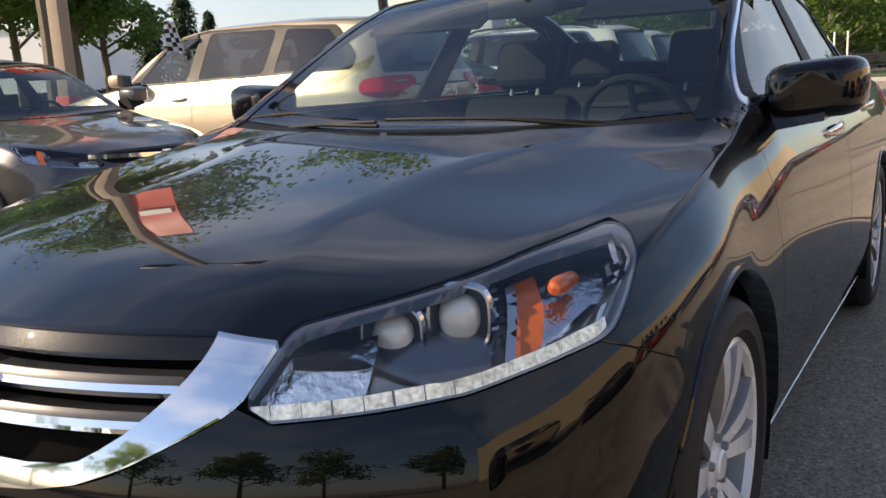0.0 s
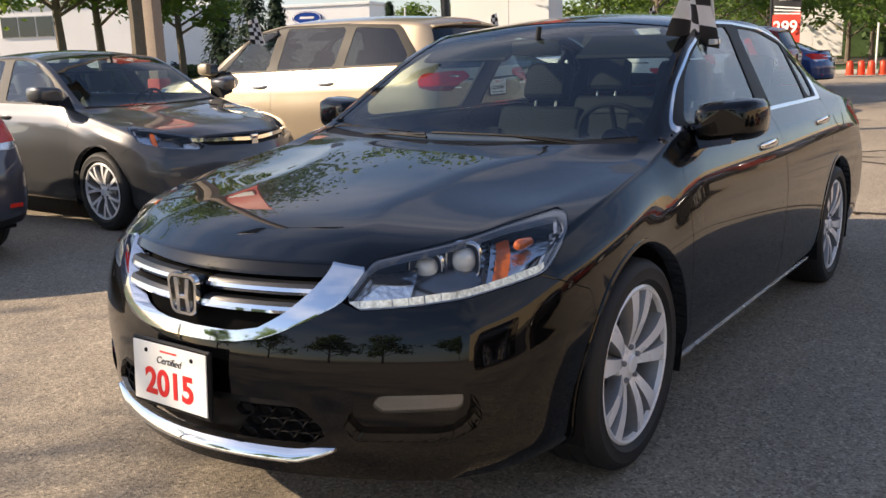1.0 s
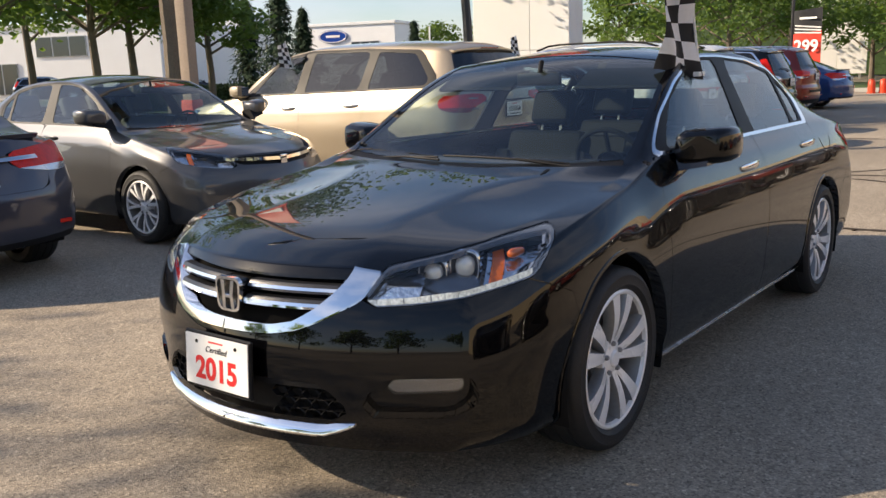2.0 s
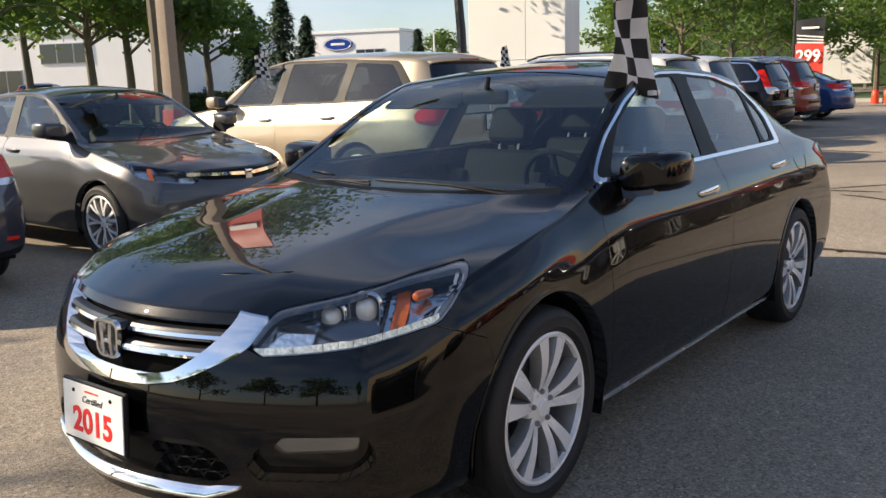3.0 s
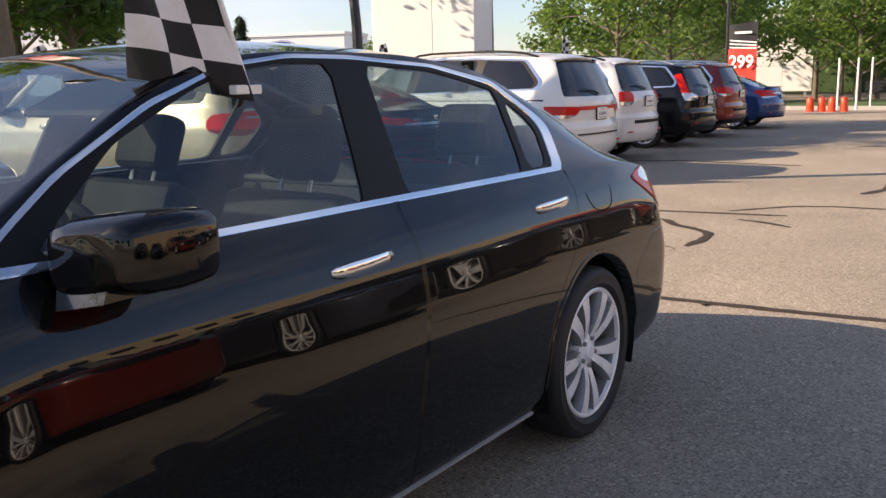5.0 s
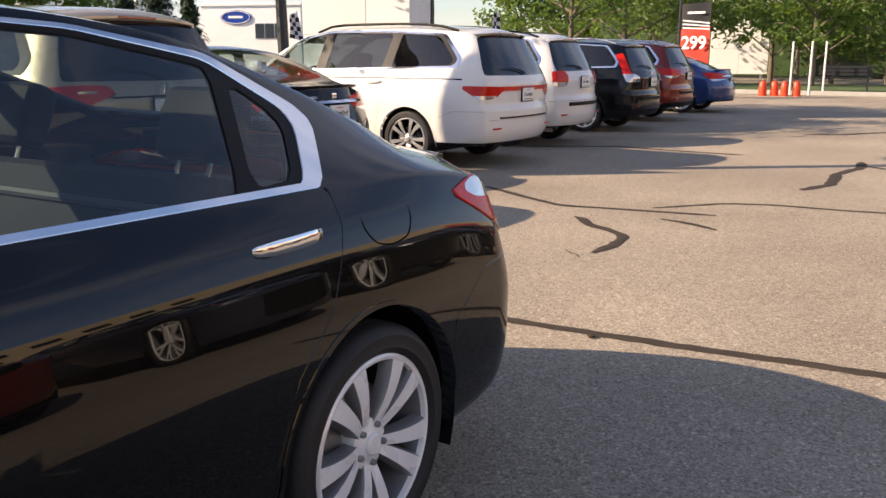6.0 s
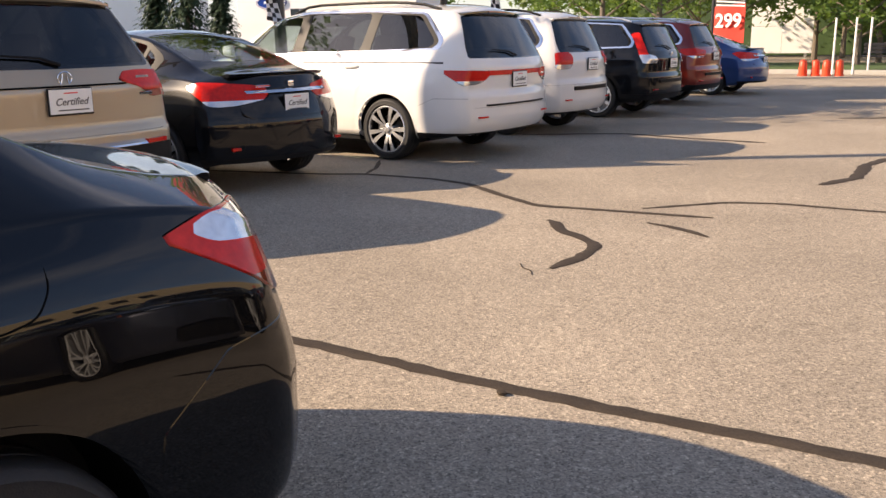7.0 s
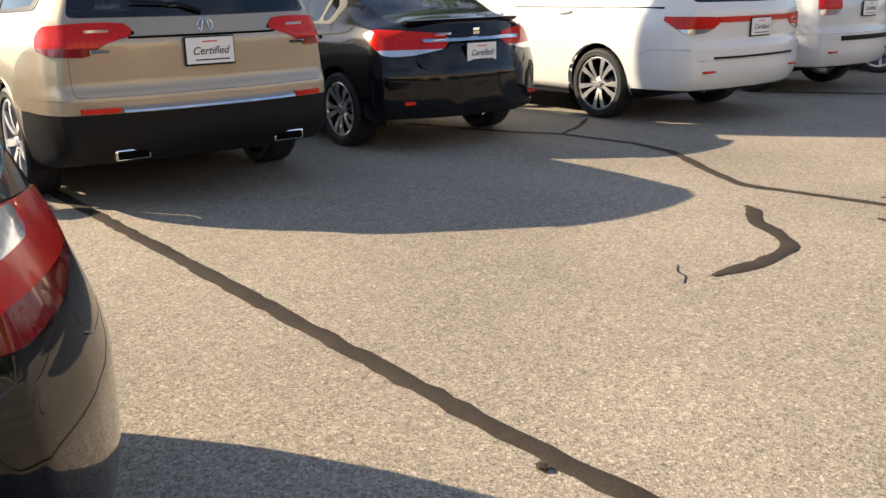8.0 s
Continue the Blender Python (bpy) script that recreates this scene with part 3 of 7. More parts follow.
def put_wheels(car, S, spokes, style, bright, dark, rim_r=None):
    """Four wheels: barrel, tyre, hub, spokes, nuts, brake disc and caliper; the axle along x."""
    r, w = S["wheel_r"], 0.225
    rim_r = rim_r or r - 0.088
    bm = bmesh.new()
    lathe(bm, [(rim_r - 0.001, -0.024), (rim_r + 0.004, -0.008), (rim_r - 0.003, -0.003), (rim_r - 0.012, -0.006), (rim_r - 0.016, -0.02), (rim_r - 0.03, -0.06), (rim_r - 0.034, -0.11), (rim_r - 0.02, -0.2)], 56)
    barrel = finish_mesh("wheel", bm, (bright, dark))
    # barrel behind the lip gets it too: painted shade on silver rims
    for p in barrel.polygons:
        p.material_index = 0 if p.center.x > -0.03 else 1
    bm = bmesh.new()
    lathe(bm, [(rim_r - 0.004, -0.02), (rim_r + 0.010, -0.004), (rim_r + 0.022, 0.006), (rim_r + 0.03, 0.004), (r - 0.03, 0.006), (r - 0.013, -0.004), (r - 0.003, -0.022),
               (r, -0.05), (r - 0.006, -0.055), (r, -0.06), (r, -0.105), (r - 0.006, -0.11), (r, -0.115), (r, -0.165), (r - 0.006, -0.17), (r, -0.175),
               (r - 0.003, -w + 0.02), (r - 0.03, -w), (rim_r, -w + 0.01)], 60)
    tyre = finish_mesh("tyre", bm, (M["rubber"],))
    bm = bmesh.new()
    lathe(bm, [(0.0005, -0.014), (0.026, -0.014), (0.030, -0.018), (0.031, -0.024), (0.036, -0.026), (0.070, -0.034), (0.076, -0.06), (0.07, -0.09)], 30)
    hub = finish_mesh("hub", bm, (bright,))
    bm = bmesh.new()
    lathe(bm, [(0.06, -0.088), (0.155, -0.088), (0.158, -0.092), (0.158, -0.115), (0.06, -0.115)], 40)
    disc = finish_mesh("brake_disc", bm, (M["disc"],))
    bm = bmesh.new()
    box(bm, (-0.13, 0.07, -0.07), (-0.072, 0.170, 0.09), 0.012)
    cal = finish_mesh("brake_caliper", bm, (M["rim_shade_grey"],))
    bm = bmesh.new()
    lathe(bm, [(0.0003, -0.018), (0.007, -0.018), (0.0095, -0.022), (0.0095, -0.045)], 8)
    nut = finish_mesh("wheel_nut", bm, (M["rim_shade_grey"],))
    end = rim_r - 0.006
    if style == "pair":
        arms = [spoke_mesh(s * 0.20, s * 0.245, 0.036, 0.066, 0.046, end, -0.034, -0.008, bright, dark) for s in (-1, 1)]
    elif style == "single":
        arms = [spoke_mesh(0, 0, 0.052, 0.060, 0.046, end, -0.030, -0.010, bright, dark)]
    else:
        arms = [spoke_mesh(s * 0.04, s * 0.20, 0.026, 0.038, 0.046, end, -0.030, -0.010, bright, dark) for s in (-1, 1)]
    for y in S["wheel_y"]:
        for side in (1, -1):
            base = new("wheel", barrel)
            base.parent = car
            base.matrix_basis = pose(side * S["wheel_x"], y, r, 23 + 41 * y, 0, 0 if side > 0 else 180)
            for nm, me, m in [("tyre", tyre, None), ("hub", hub, None), ("brake_disc", disc, None), ("brake_caliper", cal, None)] + \
                    [("spoke", me, pose(0, 0, 0, 360 * (k + 0.25) / spokes)) for k in range(spokes) for me in arms] + \
                    [("wheel_nut", nut, pose(0, 0.055 * math.cos(a), 0.055 * math.sin(a))) for a in np.linspace(0.5, 0.5 + 1.6 * math.pi, 5)]:
                o = new(nm, me)
                o.parent = base
                if m is not None:
                    o.matrix_basis = m


def scaled(S, L=None, H=None, W=None, wheel_y=None, wheel_r=None, **more):
    """A body of other length, height and width from the same curves."""
    T = dict(S)
    fy, fz, fx = (L or S["L"]) / S["L"], (H or S["H"]) / S["H"], (W or S["W"]) / S["W"]

    def st(fn, k):
        return lambda y: k * fn(np.asarray(y) / fy)
    for key, k in (("half", fx), ("bottom", fz), ("belt", fz), ("belt_in", 1.0), ("rail", fx), ("rail_z", fz), ("mid", fz)):
        T[key] = st(S[key], k)
    T["nose"], T["tail"] = (lambda z: S["nose"](np.asarray(z) / fz)), (lambda z: S["tail"](np.asarray(z) / fz))
    T.update(L=S["L"] * fy, H=S["H"] * fz, W=S["W"] * fx, fy=fy, fz=fz, fx=fx)
    T["wheel_y"] = wheel_y or tuple(v * fy for v in S["wheel_y"])
    T["wheel_r"] = wheel_r or S["wheel_r"] * fz
    T["arch"] = T["wheel_r"] + 0.052
    T["wheel_x"] = S["wheel_x"] * fx
    T.update(more)
    return T


def body_point(S, x, y0, z):
    """Where a point of the straight body goes: nose and tail are bowed in plan and shaped in profile."""
    L = S["L"]
    q = np.abs(x) / (S["W"] / 2)
    f, r = np.clip(1 - y0 / 1.15, 0, 1) ** 2, np.clip(1 - (L - y0) / 0.9, 0, 1) ** 2
    f2, r2 = np.clip(1 - y0 / 0.35, 0, 1) ** 1.5, np.clip(1 - (L - y0) / 0.55, 0, 1) ** 1.3
    y = y0 + S["bow_front"] * q ** 1.9 * f + S["nose"](z) * f2 - S["bow_rear"] * q ** 2.4 * r - S["tail"](z) * r2
    return np.stack([x, y, z], -1)


def outward(sh, faces, way):
    """Turns a patch so that its normals point along way on the whole."""
    tot = 0.0
    for f in faces:
        a, b, c = (sh.v[i] for i in f[:3])
        tot += float(np.dot(np.cross(b - a, c - a), way))
    return faces if tot > 0 else [f[::-1] for f in faces]


def car_shell(S, step=0.035, cols=14):
    """The whole outer skin; returns the shell and the faces of its sides, top, nose and tail."""
    L = S["L"]
    ys = np.unique(np.r_[np.linspace(0, 0.45, int(0.45 / step * 1.5)), np.linspace(0.45, L - 0.45, int((L - 0.9) / step)), np.linspace(L - 0.45, L, int(0.45 / step * 1.5))])
    w, zb, z4, bi, x5, z5, zc = (S[k](ys) for k in ("half", "bottom", "belt", "belt_in", "rail", "rail_z", "mid"))
    H = S["H"] / 1.468
    low = zb + (0.15 + 0.04 * np.clip((ys / S.get("fy", 1) - 1.4) / 1.9, 0, 1)) * H
    lean = np.clip((ys / S.get("fy", 1) - 0.75) / 0.6, 0, 1)
    lean = lean * lean * (3 - 2 * lean)
    f2, f3, f4, f5 = (a + (b - a) * lean for a, b in ((0.978, 0.990), (1.0, 0.992), (0.992, 0.964), (0.985, 0.940)))
    ctrl = [(w * 0.90, zb), (w * 0.958, zb + 0.045), (w * f2, low), (w * f3, 0.55 * z4 + 0.45 * zb), (w * f4, z4 - 0.16 * H), (w * f5, z4 - 0.10 * H), (w * bi, z4), (x5, z5)]
    X = np.stack([c[0] for c in ctrl], 1)
    Z = np.stack([c[1] for c in ctrl], 1)
    subs = [2, 4, 7, 7, 3, 6, 11]
    def spline(A):
        out = []
        for s, n in enumerate(subs):
            p0, p1, p2, p3 = A[:, max(s - 1, 0)], A[:, s], A[:, s + 1], A[:, min(s + 2, A.shape[1] - 1)]
            m1, m2 = (p2 - p0) * 0.5, (p3 - p1) * 0.5
            if s == len(subs) - 1:
                m2 = (p2 - p1) * 0.8
                m1 = (p2 - p1) * 0.9
            if s == len(subs) - 2:
                m1 = (p1 - p0) * 1.3
                m2 = (p2 - p1) * 0.9
            if s == len(subs) - 3:
                m1, m2 = p2 - p1, (p2 - p1) * 0.6 + (p3 - p2) * 0.1
            if s == len(subs) - 4:
                m2 = (p2 - p1) * 1.1
            if s == 2:
                m1 = (p2 - p1) * 1.1
            if s == 1:
                m2 = p2 - p1
            for k in range(n):
                t = k / n
                out.append((2 * t ** 3 - 3 * t ** 2 + 1) * p1 + (t ** 3 - 2 * t ** 2 + t) * m1 + (3 * t ** 2 - 2 * t ** 3) * p2 + (t ** 3 - t ** 2) * m2)
        out.append(A[:, -1])
        return np.stack(out, 1)
    SX, SZ = spline(X), spline(Z)
    fy = S.get("fy", 1)
    u = ys / fy
    # a crease runs along the hood from the grille corners to the foot of the pillars
    fc = knots((0, 0.68), (0.15, 0.63), (0.3, 0.54), (0.5, 0.465), (0.75, 0.465), (1.0, 0.51), (1.25, 0.62), (1.5, 0.75))(u)
    n1 = cols // 2 + 1
    FR = np.concatenate([1 + (fc - 1)[:, None] * np.linspace(0, 1, n1)[None], fc[:, None] * np.linspace(1, 0, cols - n1 + 1)[None, 1:]], 1)
    drop = np.where(FR > fc[:, None], 0.08 + 0.92 * (1 - (1 - (FR - fc[:, None]) / (1 - fc)[:, None]).clip(0, 1) ** 1.8), 0.08 * (FR / fc[:, None]) ** 2)
    k = np.clip((1.45 - u) / 0.25, 0, 1)[:, None] * S.get("crease", 1.0)
    drop = k * drop + (1 - k) * FR ** 2.2
    TX = x5[:, None] * FR
    wave = np.clip((u - 0.75) / 0.6, 0, 1) * np.clip((2.9 - u) / 0.8, 0, 1)
    wave = 0.14 * fy * wave * wave * (3 - 2 * wave)
    TY = ys[:, None] + wave[:, None] * (FR ** 2 - 1)
    zc = S["mid"](ys - wave)
    TZ = z5[:, None] + (zc - z5)[:, None] * (1 - drop)
    sh = Shell()
    F = dict(side=[], top=[], nose=[], tail=[])
    Y = ys[:, None]
    for sgn in (1, -1):
        F["side"] += outward(sh, sh.grid(body_point(S, sgn * SX, np.broadcast_to(Y, SX.shape), SZ)), (sgn, 0, 0))
        F["top"] += outward(sh, sh.grid(body_point(S, sgn * TX, TY, TZ)), (0, 0, 1))
        for k, name in ((0, "nose"), (-1, "tail")):
            ex, ez = SX[k], SZ[k]
            rows_x = ex[:, None] * FR[k][None]
            lift = (TZ[k] - z5[k])[None] * (np.clip((ez - zb[k]) / (z5[k] - zb[k]), 0, 1)[:, None]) ** 2
            rows_z = ez[:, None] + lift
            G = body_point(S, sgn * rows_x, np.full_like(rows_x, ys[k]), rows_z)
            F[name] += outward(sh, sh.grid(G), (0, -1 if name == "nose" else 1, 0))
    sh.finish(F["side"] + F["top"] + F["nose"] + F["tail"])
    return sh, F


def nose_y(S, x, z):
    return float(body_point(S, np.array(float(x)), np.array(0.0), np.array(float(z)))[1])


def tail_y(S, x, z):
    return float(body_point(S, np.array(float(x)), np.array(float(S["L"])), np.array(float(z)))[1])


QF = lambda P: np.abs(P[:, 0]) + P[:, 1]


def QR(L):
    return lambda P: np.abs(P[:, 0]) + (L - P[:, 1])


def underside(car, S):
    bm = bmesh.new()
    xi = S["wheel_x"] - 0.245
    box(bm, (-xi, 0.32, 0.21), (xi, S["L"] - 0.75, 0.28), 0.02, 1)
    y1, y2 = S["wheel_y"]
    box(bm, (-S["wheel_x"] + 0.06, y1 + S["arch"] + 0.02, 0.21), (S["wheel_x"] - 0.06, y2 - S["arch"] - 0.02, 0.25))
    part("underbody", bm, M["trim"], car)
    for y in S["wheel_y"]:
        for s in (1, -1):
            bm = bmesh.new()
            R = S["arch"] + 0.004
            pts = [(y + R * math.cos(a), S["wheel_r"] + R * math.sin(a)) for a in np.linspace(-0.35, math.pi + 0.35, 26)]
            a = [bm.verts.new((s * (S["wheel_x"] + 0.0), p, q)) for p, q in pts]
            b = [bm.verts.new((s * xi, p, q)) for p, q in pts]
            for k in range(len(pts) - 1):
                bm.faces.new((a[k], a[k + 1], b[k + 1], b[k]))
            bm.faces.new(b)
            part("wheel_well", bm, M["trim"], car)


def seat(name, mt, car, m, bench=0.0):
    """A car seat: cushion, backrest, side bolsters and headrest; bench widens it."""
    w = 0.25 + bench
    bm = bmesh.new()
    box(bm, (-w, -0.26, 0.0), (w, 0.26, 0.15), 0.05, 3)
    ob = part(name, bm, mt, car)
    ob.matrix_basis = m
    bm = bmesh.new()
    tilt = Matrix.Translation((0, 0.22, 0.08)) @ Matrix.Rotation(radians(-20), 4, "X")
    box(bm, (-w, -0.06, 0.0), (w, 0.08, 0.58), 0.055, 3, tilt)
    for s in (-1, 1):
        box(bm, (s * w - 0.05, -0.10, 0.08), (s * w + 0.05, 0.02, 0.45), 0.04, 2, tilt)
    part("backrest", bm, mt, ob)
    for x in ([0.0] if not bench else [-0.42, 0.42]):
        bm = bmesh.new()
        box(bm, (x - 0.13, -0.05, 0.62), (x + 0.13, 0.06, 0.82), 0.045, 3, tilt)
        part("headrest", bm, mt, ob)
        for s in (-1, 1):
            bm = bmesh.new()
            tube(bm, [tilt @ Vector((x + 0.06 * s, 0.005, 0.54)), tilt @ Vector((x + 0.06 * s, 0.005, 0.66))], 0.007)
            part("headrest_post", bm, M["satin"], ob)
    return ob


def interior(car, S, mt, driver=True, z0=0.0):
    """Seats, dashboard, steering wheel and mirror that show through the glass."""
    fy, fz = S.get("fy", 1), S.get("fz", 1)
    zs = 0.40 * fz + z0
    for x in (0.37, -0.37):
        seat("seat", mt, car, pose(x, 2.28 * fy, zs))
    seat("rear_seat", mt, car, pose(0, 3.15 * fy, zs + 0.02), 0.36)
    bm = bmesh.new()
    box(bm, (-0.66, 1.50 * fy, 0.31), (0.66, S["L"] - 0.38, 0.34), 0.01, 1)
    part("cabin_floor", bm, M["dash"], car)
    if not z0:
        bm = bmesh.new()
        box(bm, (-0.68, 3.46 * fy, 0.945 * fz), (0.68, 4.06 * fy, 0.975 * fz), 0.01, 1)
        part("parcel_shelf", bm, M["dash"], car)
    bm = bmesh.new()
    zt = float(S["belt"](1.6 * fy)) - 0.06
    box(bm, (-0.70, 1.30 * fy, zt - 0.30), (0.70, 1.86 * fy, zt), 0.07, 3)
    part("dashboard", bm, M["dash"], car)
    bm = bmesh.new()
    m = Matrix.Translation((0.37, 1.98 * fy, zt - 0.02)) @ Matrix.Rotation(radians(-65), 4, "X")
    lathe(bm, [(0.172 + 0.013 * math.cos(a), 0.013 * math.sin(a)) for a in np.linspace(0, 2 * math.pi, 9)], 32, "z", m)
    lathe(bm, [(0.001, 0.02), (0.055, 0.015), (0.065, -0.02)], 20, "z", m)
    for a in (0, math.pi, -math.pi / 2):
        tube(bm, [m @ Vector((0.05 * math.cos(a), 0.05 * math.sin(a), 0)), m @ Vector((0.17 * math.cos(a), 0.17 * math.sin(a), 0))], 0.012, 6)
    part("steering_wheel", bm, M["leather"], car)
    bm = bmesh.new()
    box(bm, (-0.12, 1.93 * fy, 1.29 * fz + z0), (0.12, 1.96 * fy, 1.355 * fz + z0), 0.015)
    tube(bm, [(0, 1.95 * fy, 1.34 * fz + z0), (0, 1.97 * fy, 1.41 * fz + z0)], 0.012)
    part("rear_view_mirror", bm, M["trim"], car)
    for s in (1, -1):
        bm = bmesh.new()
        zv = float(S["mid"](2.02 * fy)) - 0.075
        box(bm, (-0.23, -0.10, -0.010), (0.23, 0.10, 0.010), 0.008, 1, Matrix.Translation((s * 0.40, 2.06 * fy, zv)) @ Matrix.Rotation(radians(26), 4, "X"))
        part("sun_visor", bm, M["seat_grey"] if z0 else M["leather"], car)


def side_mirror(car, S, y, z, mt, base_mt, inset=0.0, size=1.0):
    """Door mirrors with a foot, a painted cap and a glass."""
    x0 = float(S["half"](y)) * 0.93 - inset
    for s in (1, -1):
        bm = bmesh.new()
        prof = []
        for k, (yy, sc) in enumerate(((-0.085, 0.60), (-0.07, 0.82), (-0.03, 0.97), (0.03, 1.0), (0.085, 0.97), (0.095, 0.93))):
            ring = []
            for a in np.linspace(0, 2 * math.pi, 25)[:-1]:
                ca, sa = math.cos(a), math.sin(a)
                px = 0.108 * size * sc * math.copysign(abs(ca) ** 0.45, ca)
                pz = 0.070 * size * sc * math.copysign(abs(sa) ** 0.5, sa)
                ring.append((s * (x0 + 0.118 + px), y + yy + 0.10 + 0.05 * (px / 0.108 * 0.5 + 0.5), z + 0.075 + pz + 0.010 * px / 0.108))
            prof.append(ring)
        loft(bm, prof)
        mir = part("door_mirror", bm, mt, car)
        bm = bmesh.new()
        loft(bm, [[(s * (x0 - 0.03), y - 0.02, z - 0.05), (s * (x0 - 0.03), y + 0.16, z - 0.03), (s * (x0 - 0.03), y + 0.17, z + 0.04), (s * (x0 - 0.03), y + 0.05, z + 0.06)],
                  [(s * (x0 + 0.02), y + 0.02, z - 0.025), (s * (x0 + 0.02), y + 0.14, z - 0.015), (s * (x0 + 0.02), y + 0.14, z + 0.025), (s * (x0 + 0.02), y + 0.05, z + 0.03)],
                  [(s * (x0 + 0.15), y + 0.05, z + 0.0), (s * (x0 + 0.15), y + 0.16, z + 0.004), (s * (x0 + 0.15), y + 0.16, z + 0.026), (s * (x0 + 0.15), y + 0.06, z + 0.026)]])
        part("mirror_foot", bm, base_mt, mir)
        bm = bmesh.new()
        box(bm, (s * (x0 + 0.118) - 0.085, y + 0.222, z + 0.022), (s * (x0 + 0.118) + 0.085, y + 0.226, z + 0.128), 0.002, 1)
        part("mirror_glass", bm, M["reflector"], mir)


def handle(parent, S, y, z, mt, length=0.235):
    """Pull handles with a recessed cup, one on each side."""
    out = []
    for s in (1, -1):
        x = surface_x(S, y, z)
        bm = bmesh.new()
        rings = []
        for t, sc, o in ((-0.5, 0.35, 0.002), (-0.46, 0.7, 0.010), (-0.3, 0.95, 0.020), (0, 1.0, 0.024), (0.3, 0.95, 0.020), (0.46, 0.7, 0.010), (0.5, 0.35, 0.002)):
            rings.append([(s * (x + o + 0.007 * sc * math.cos(a)), y + t * length, z + 0.010 * t + 0.0185 * sc * math.sin(a)) for a in np.linspace(0, 2 * math.pi, 11)[:-1]])
        loft(bm, rings)
        h = part("door_handle", bm, mt, parent[0 if s > 0 else 1] if isinstance(parent, tuple) else parent)
        bm = bmesh.new()
        box(bm, (s * (x + 0.002) - 0.003, y - 0.075, z - 0.013), (s * (x + 0.002) + 0.003, y + 0.075, z + 0.010), 0.003, 1)
        part("handle_cup", bm, M["seam"], h)
        out.append(h)
    return out


def surface_x(S, y, z):
    """Half-width of the side at a height."""
    w, zb, z4, bi = (float(S[k](y)) for k in ("half", "bottom", "belt", "belt_in"))
    H = S["H"] / 1.468
    low = zb + (0.15 + 0.04 * min(max((y / S.get("fy", 1) - 1.4) / 1.9, 0), 1)) * H
    zs = [zb, zb + 0.045, low, 0.55 * z4 + 0.45 * zb, z4 - 0.16 * H, z4 - 0.10 * H, z4 - 0.045 * H, z4]
    lean = min(max((y / S.get("fy", 1) - 0.75) / 0.6, 0), 1)
    lean = lean * lean * (3 - 2 * lean)
    f2, f3, f4, f5 = (a + (b - a) * lean for a, b in ((0.978, 0.990), (1.0, 0.992), (0.992, 0.964), (0.985, 0.940)))
    xs = [w * 0.90, w * 0.958, w * f2, w * f3, w * f4, w * f5, w * (0.45 * f5 + 0.55 * bi), w * bi]
    return float(np.interp(z, zs, xs))


def plate(car, x, y, z, face, text="", tilt=0, w=0.305, h=0.155, script=True, backing=True):
    """A dealer's plate: white board, dark holder, a script word and bars."""
    m = pose(x, y, z, 90 + tilt, 0, 0 if face < 0 else 180)
    bm = bmesh.new()
    box(bm, (-w / 2, -h / 2, 0), (w / 2, h / 2, 0.004), 0.0015, 1)
    p = part("plate", bm, M["plate_white"], car, "white dealer plate")
    p.matrix_basis = m
    if backing:
        bm = bmesh.new()
        box(bm, (-w / 2 - 0.008, -h / 2 - 0.012, -0.014), (w / 2 + 0.008, h / 2 + 0.008, -0.001), 0.004, 1)
        part("plate_holder", bm, M["trim"], p)
    if text:
        lettering("year_print", text, h * 0.60, pose(0, -h * 0.16, 0.0045), M["print_red"], p, bold=0.0030)
        lettering("script_print", "Certified", h * 0.17, pose(0.0, h * 0.24, 0.0045), M["print_black"], p, shear=0.3)
        bm = bmesh.new()
        box(bm, (-0.035, h * 0.375, 0.004), (0.035, h * 0.405, 0.0048))
        part("print_bar", bm, M["print_red"], p)
        for s in (-1, 1):
            bm = bmesh.new()
            lathe(bm, [(0.0003, 0.008), (0.005, 0.007), (0.007, 0.003)], 10, "z", Matrix.Translation((s * w * 0.31, h * 0.36, 0)))
            part("plate_screw", bm, M["trim"], p)
    elif script:
        lettering("script_print", "Certified", h * 0.42, pose(0, -h * 0.02, 0.0045), M["print_black"], p, shear=0.3, bold=0.0005)
        bm = bmesh.new()
        box(bm, (-w * 0.32, -h * 0.38, 0.004), (w * 0.40, -h * 0.33, 0.0048))
        part("print_bar", bm, M["print_black"], p)
        bm = bmesh.new()
        box(bm, (-w * 0.16, h * 0.32, 0.004), (w * 0.16, h * 0.37, 0.0048))
        part("print_bar", bm, M["print_red"], p)
    return p


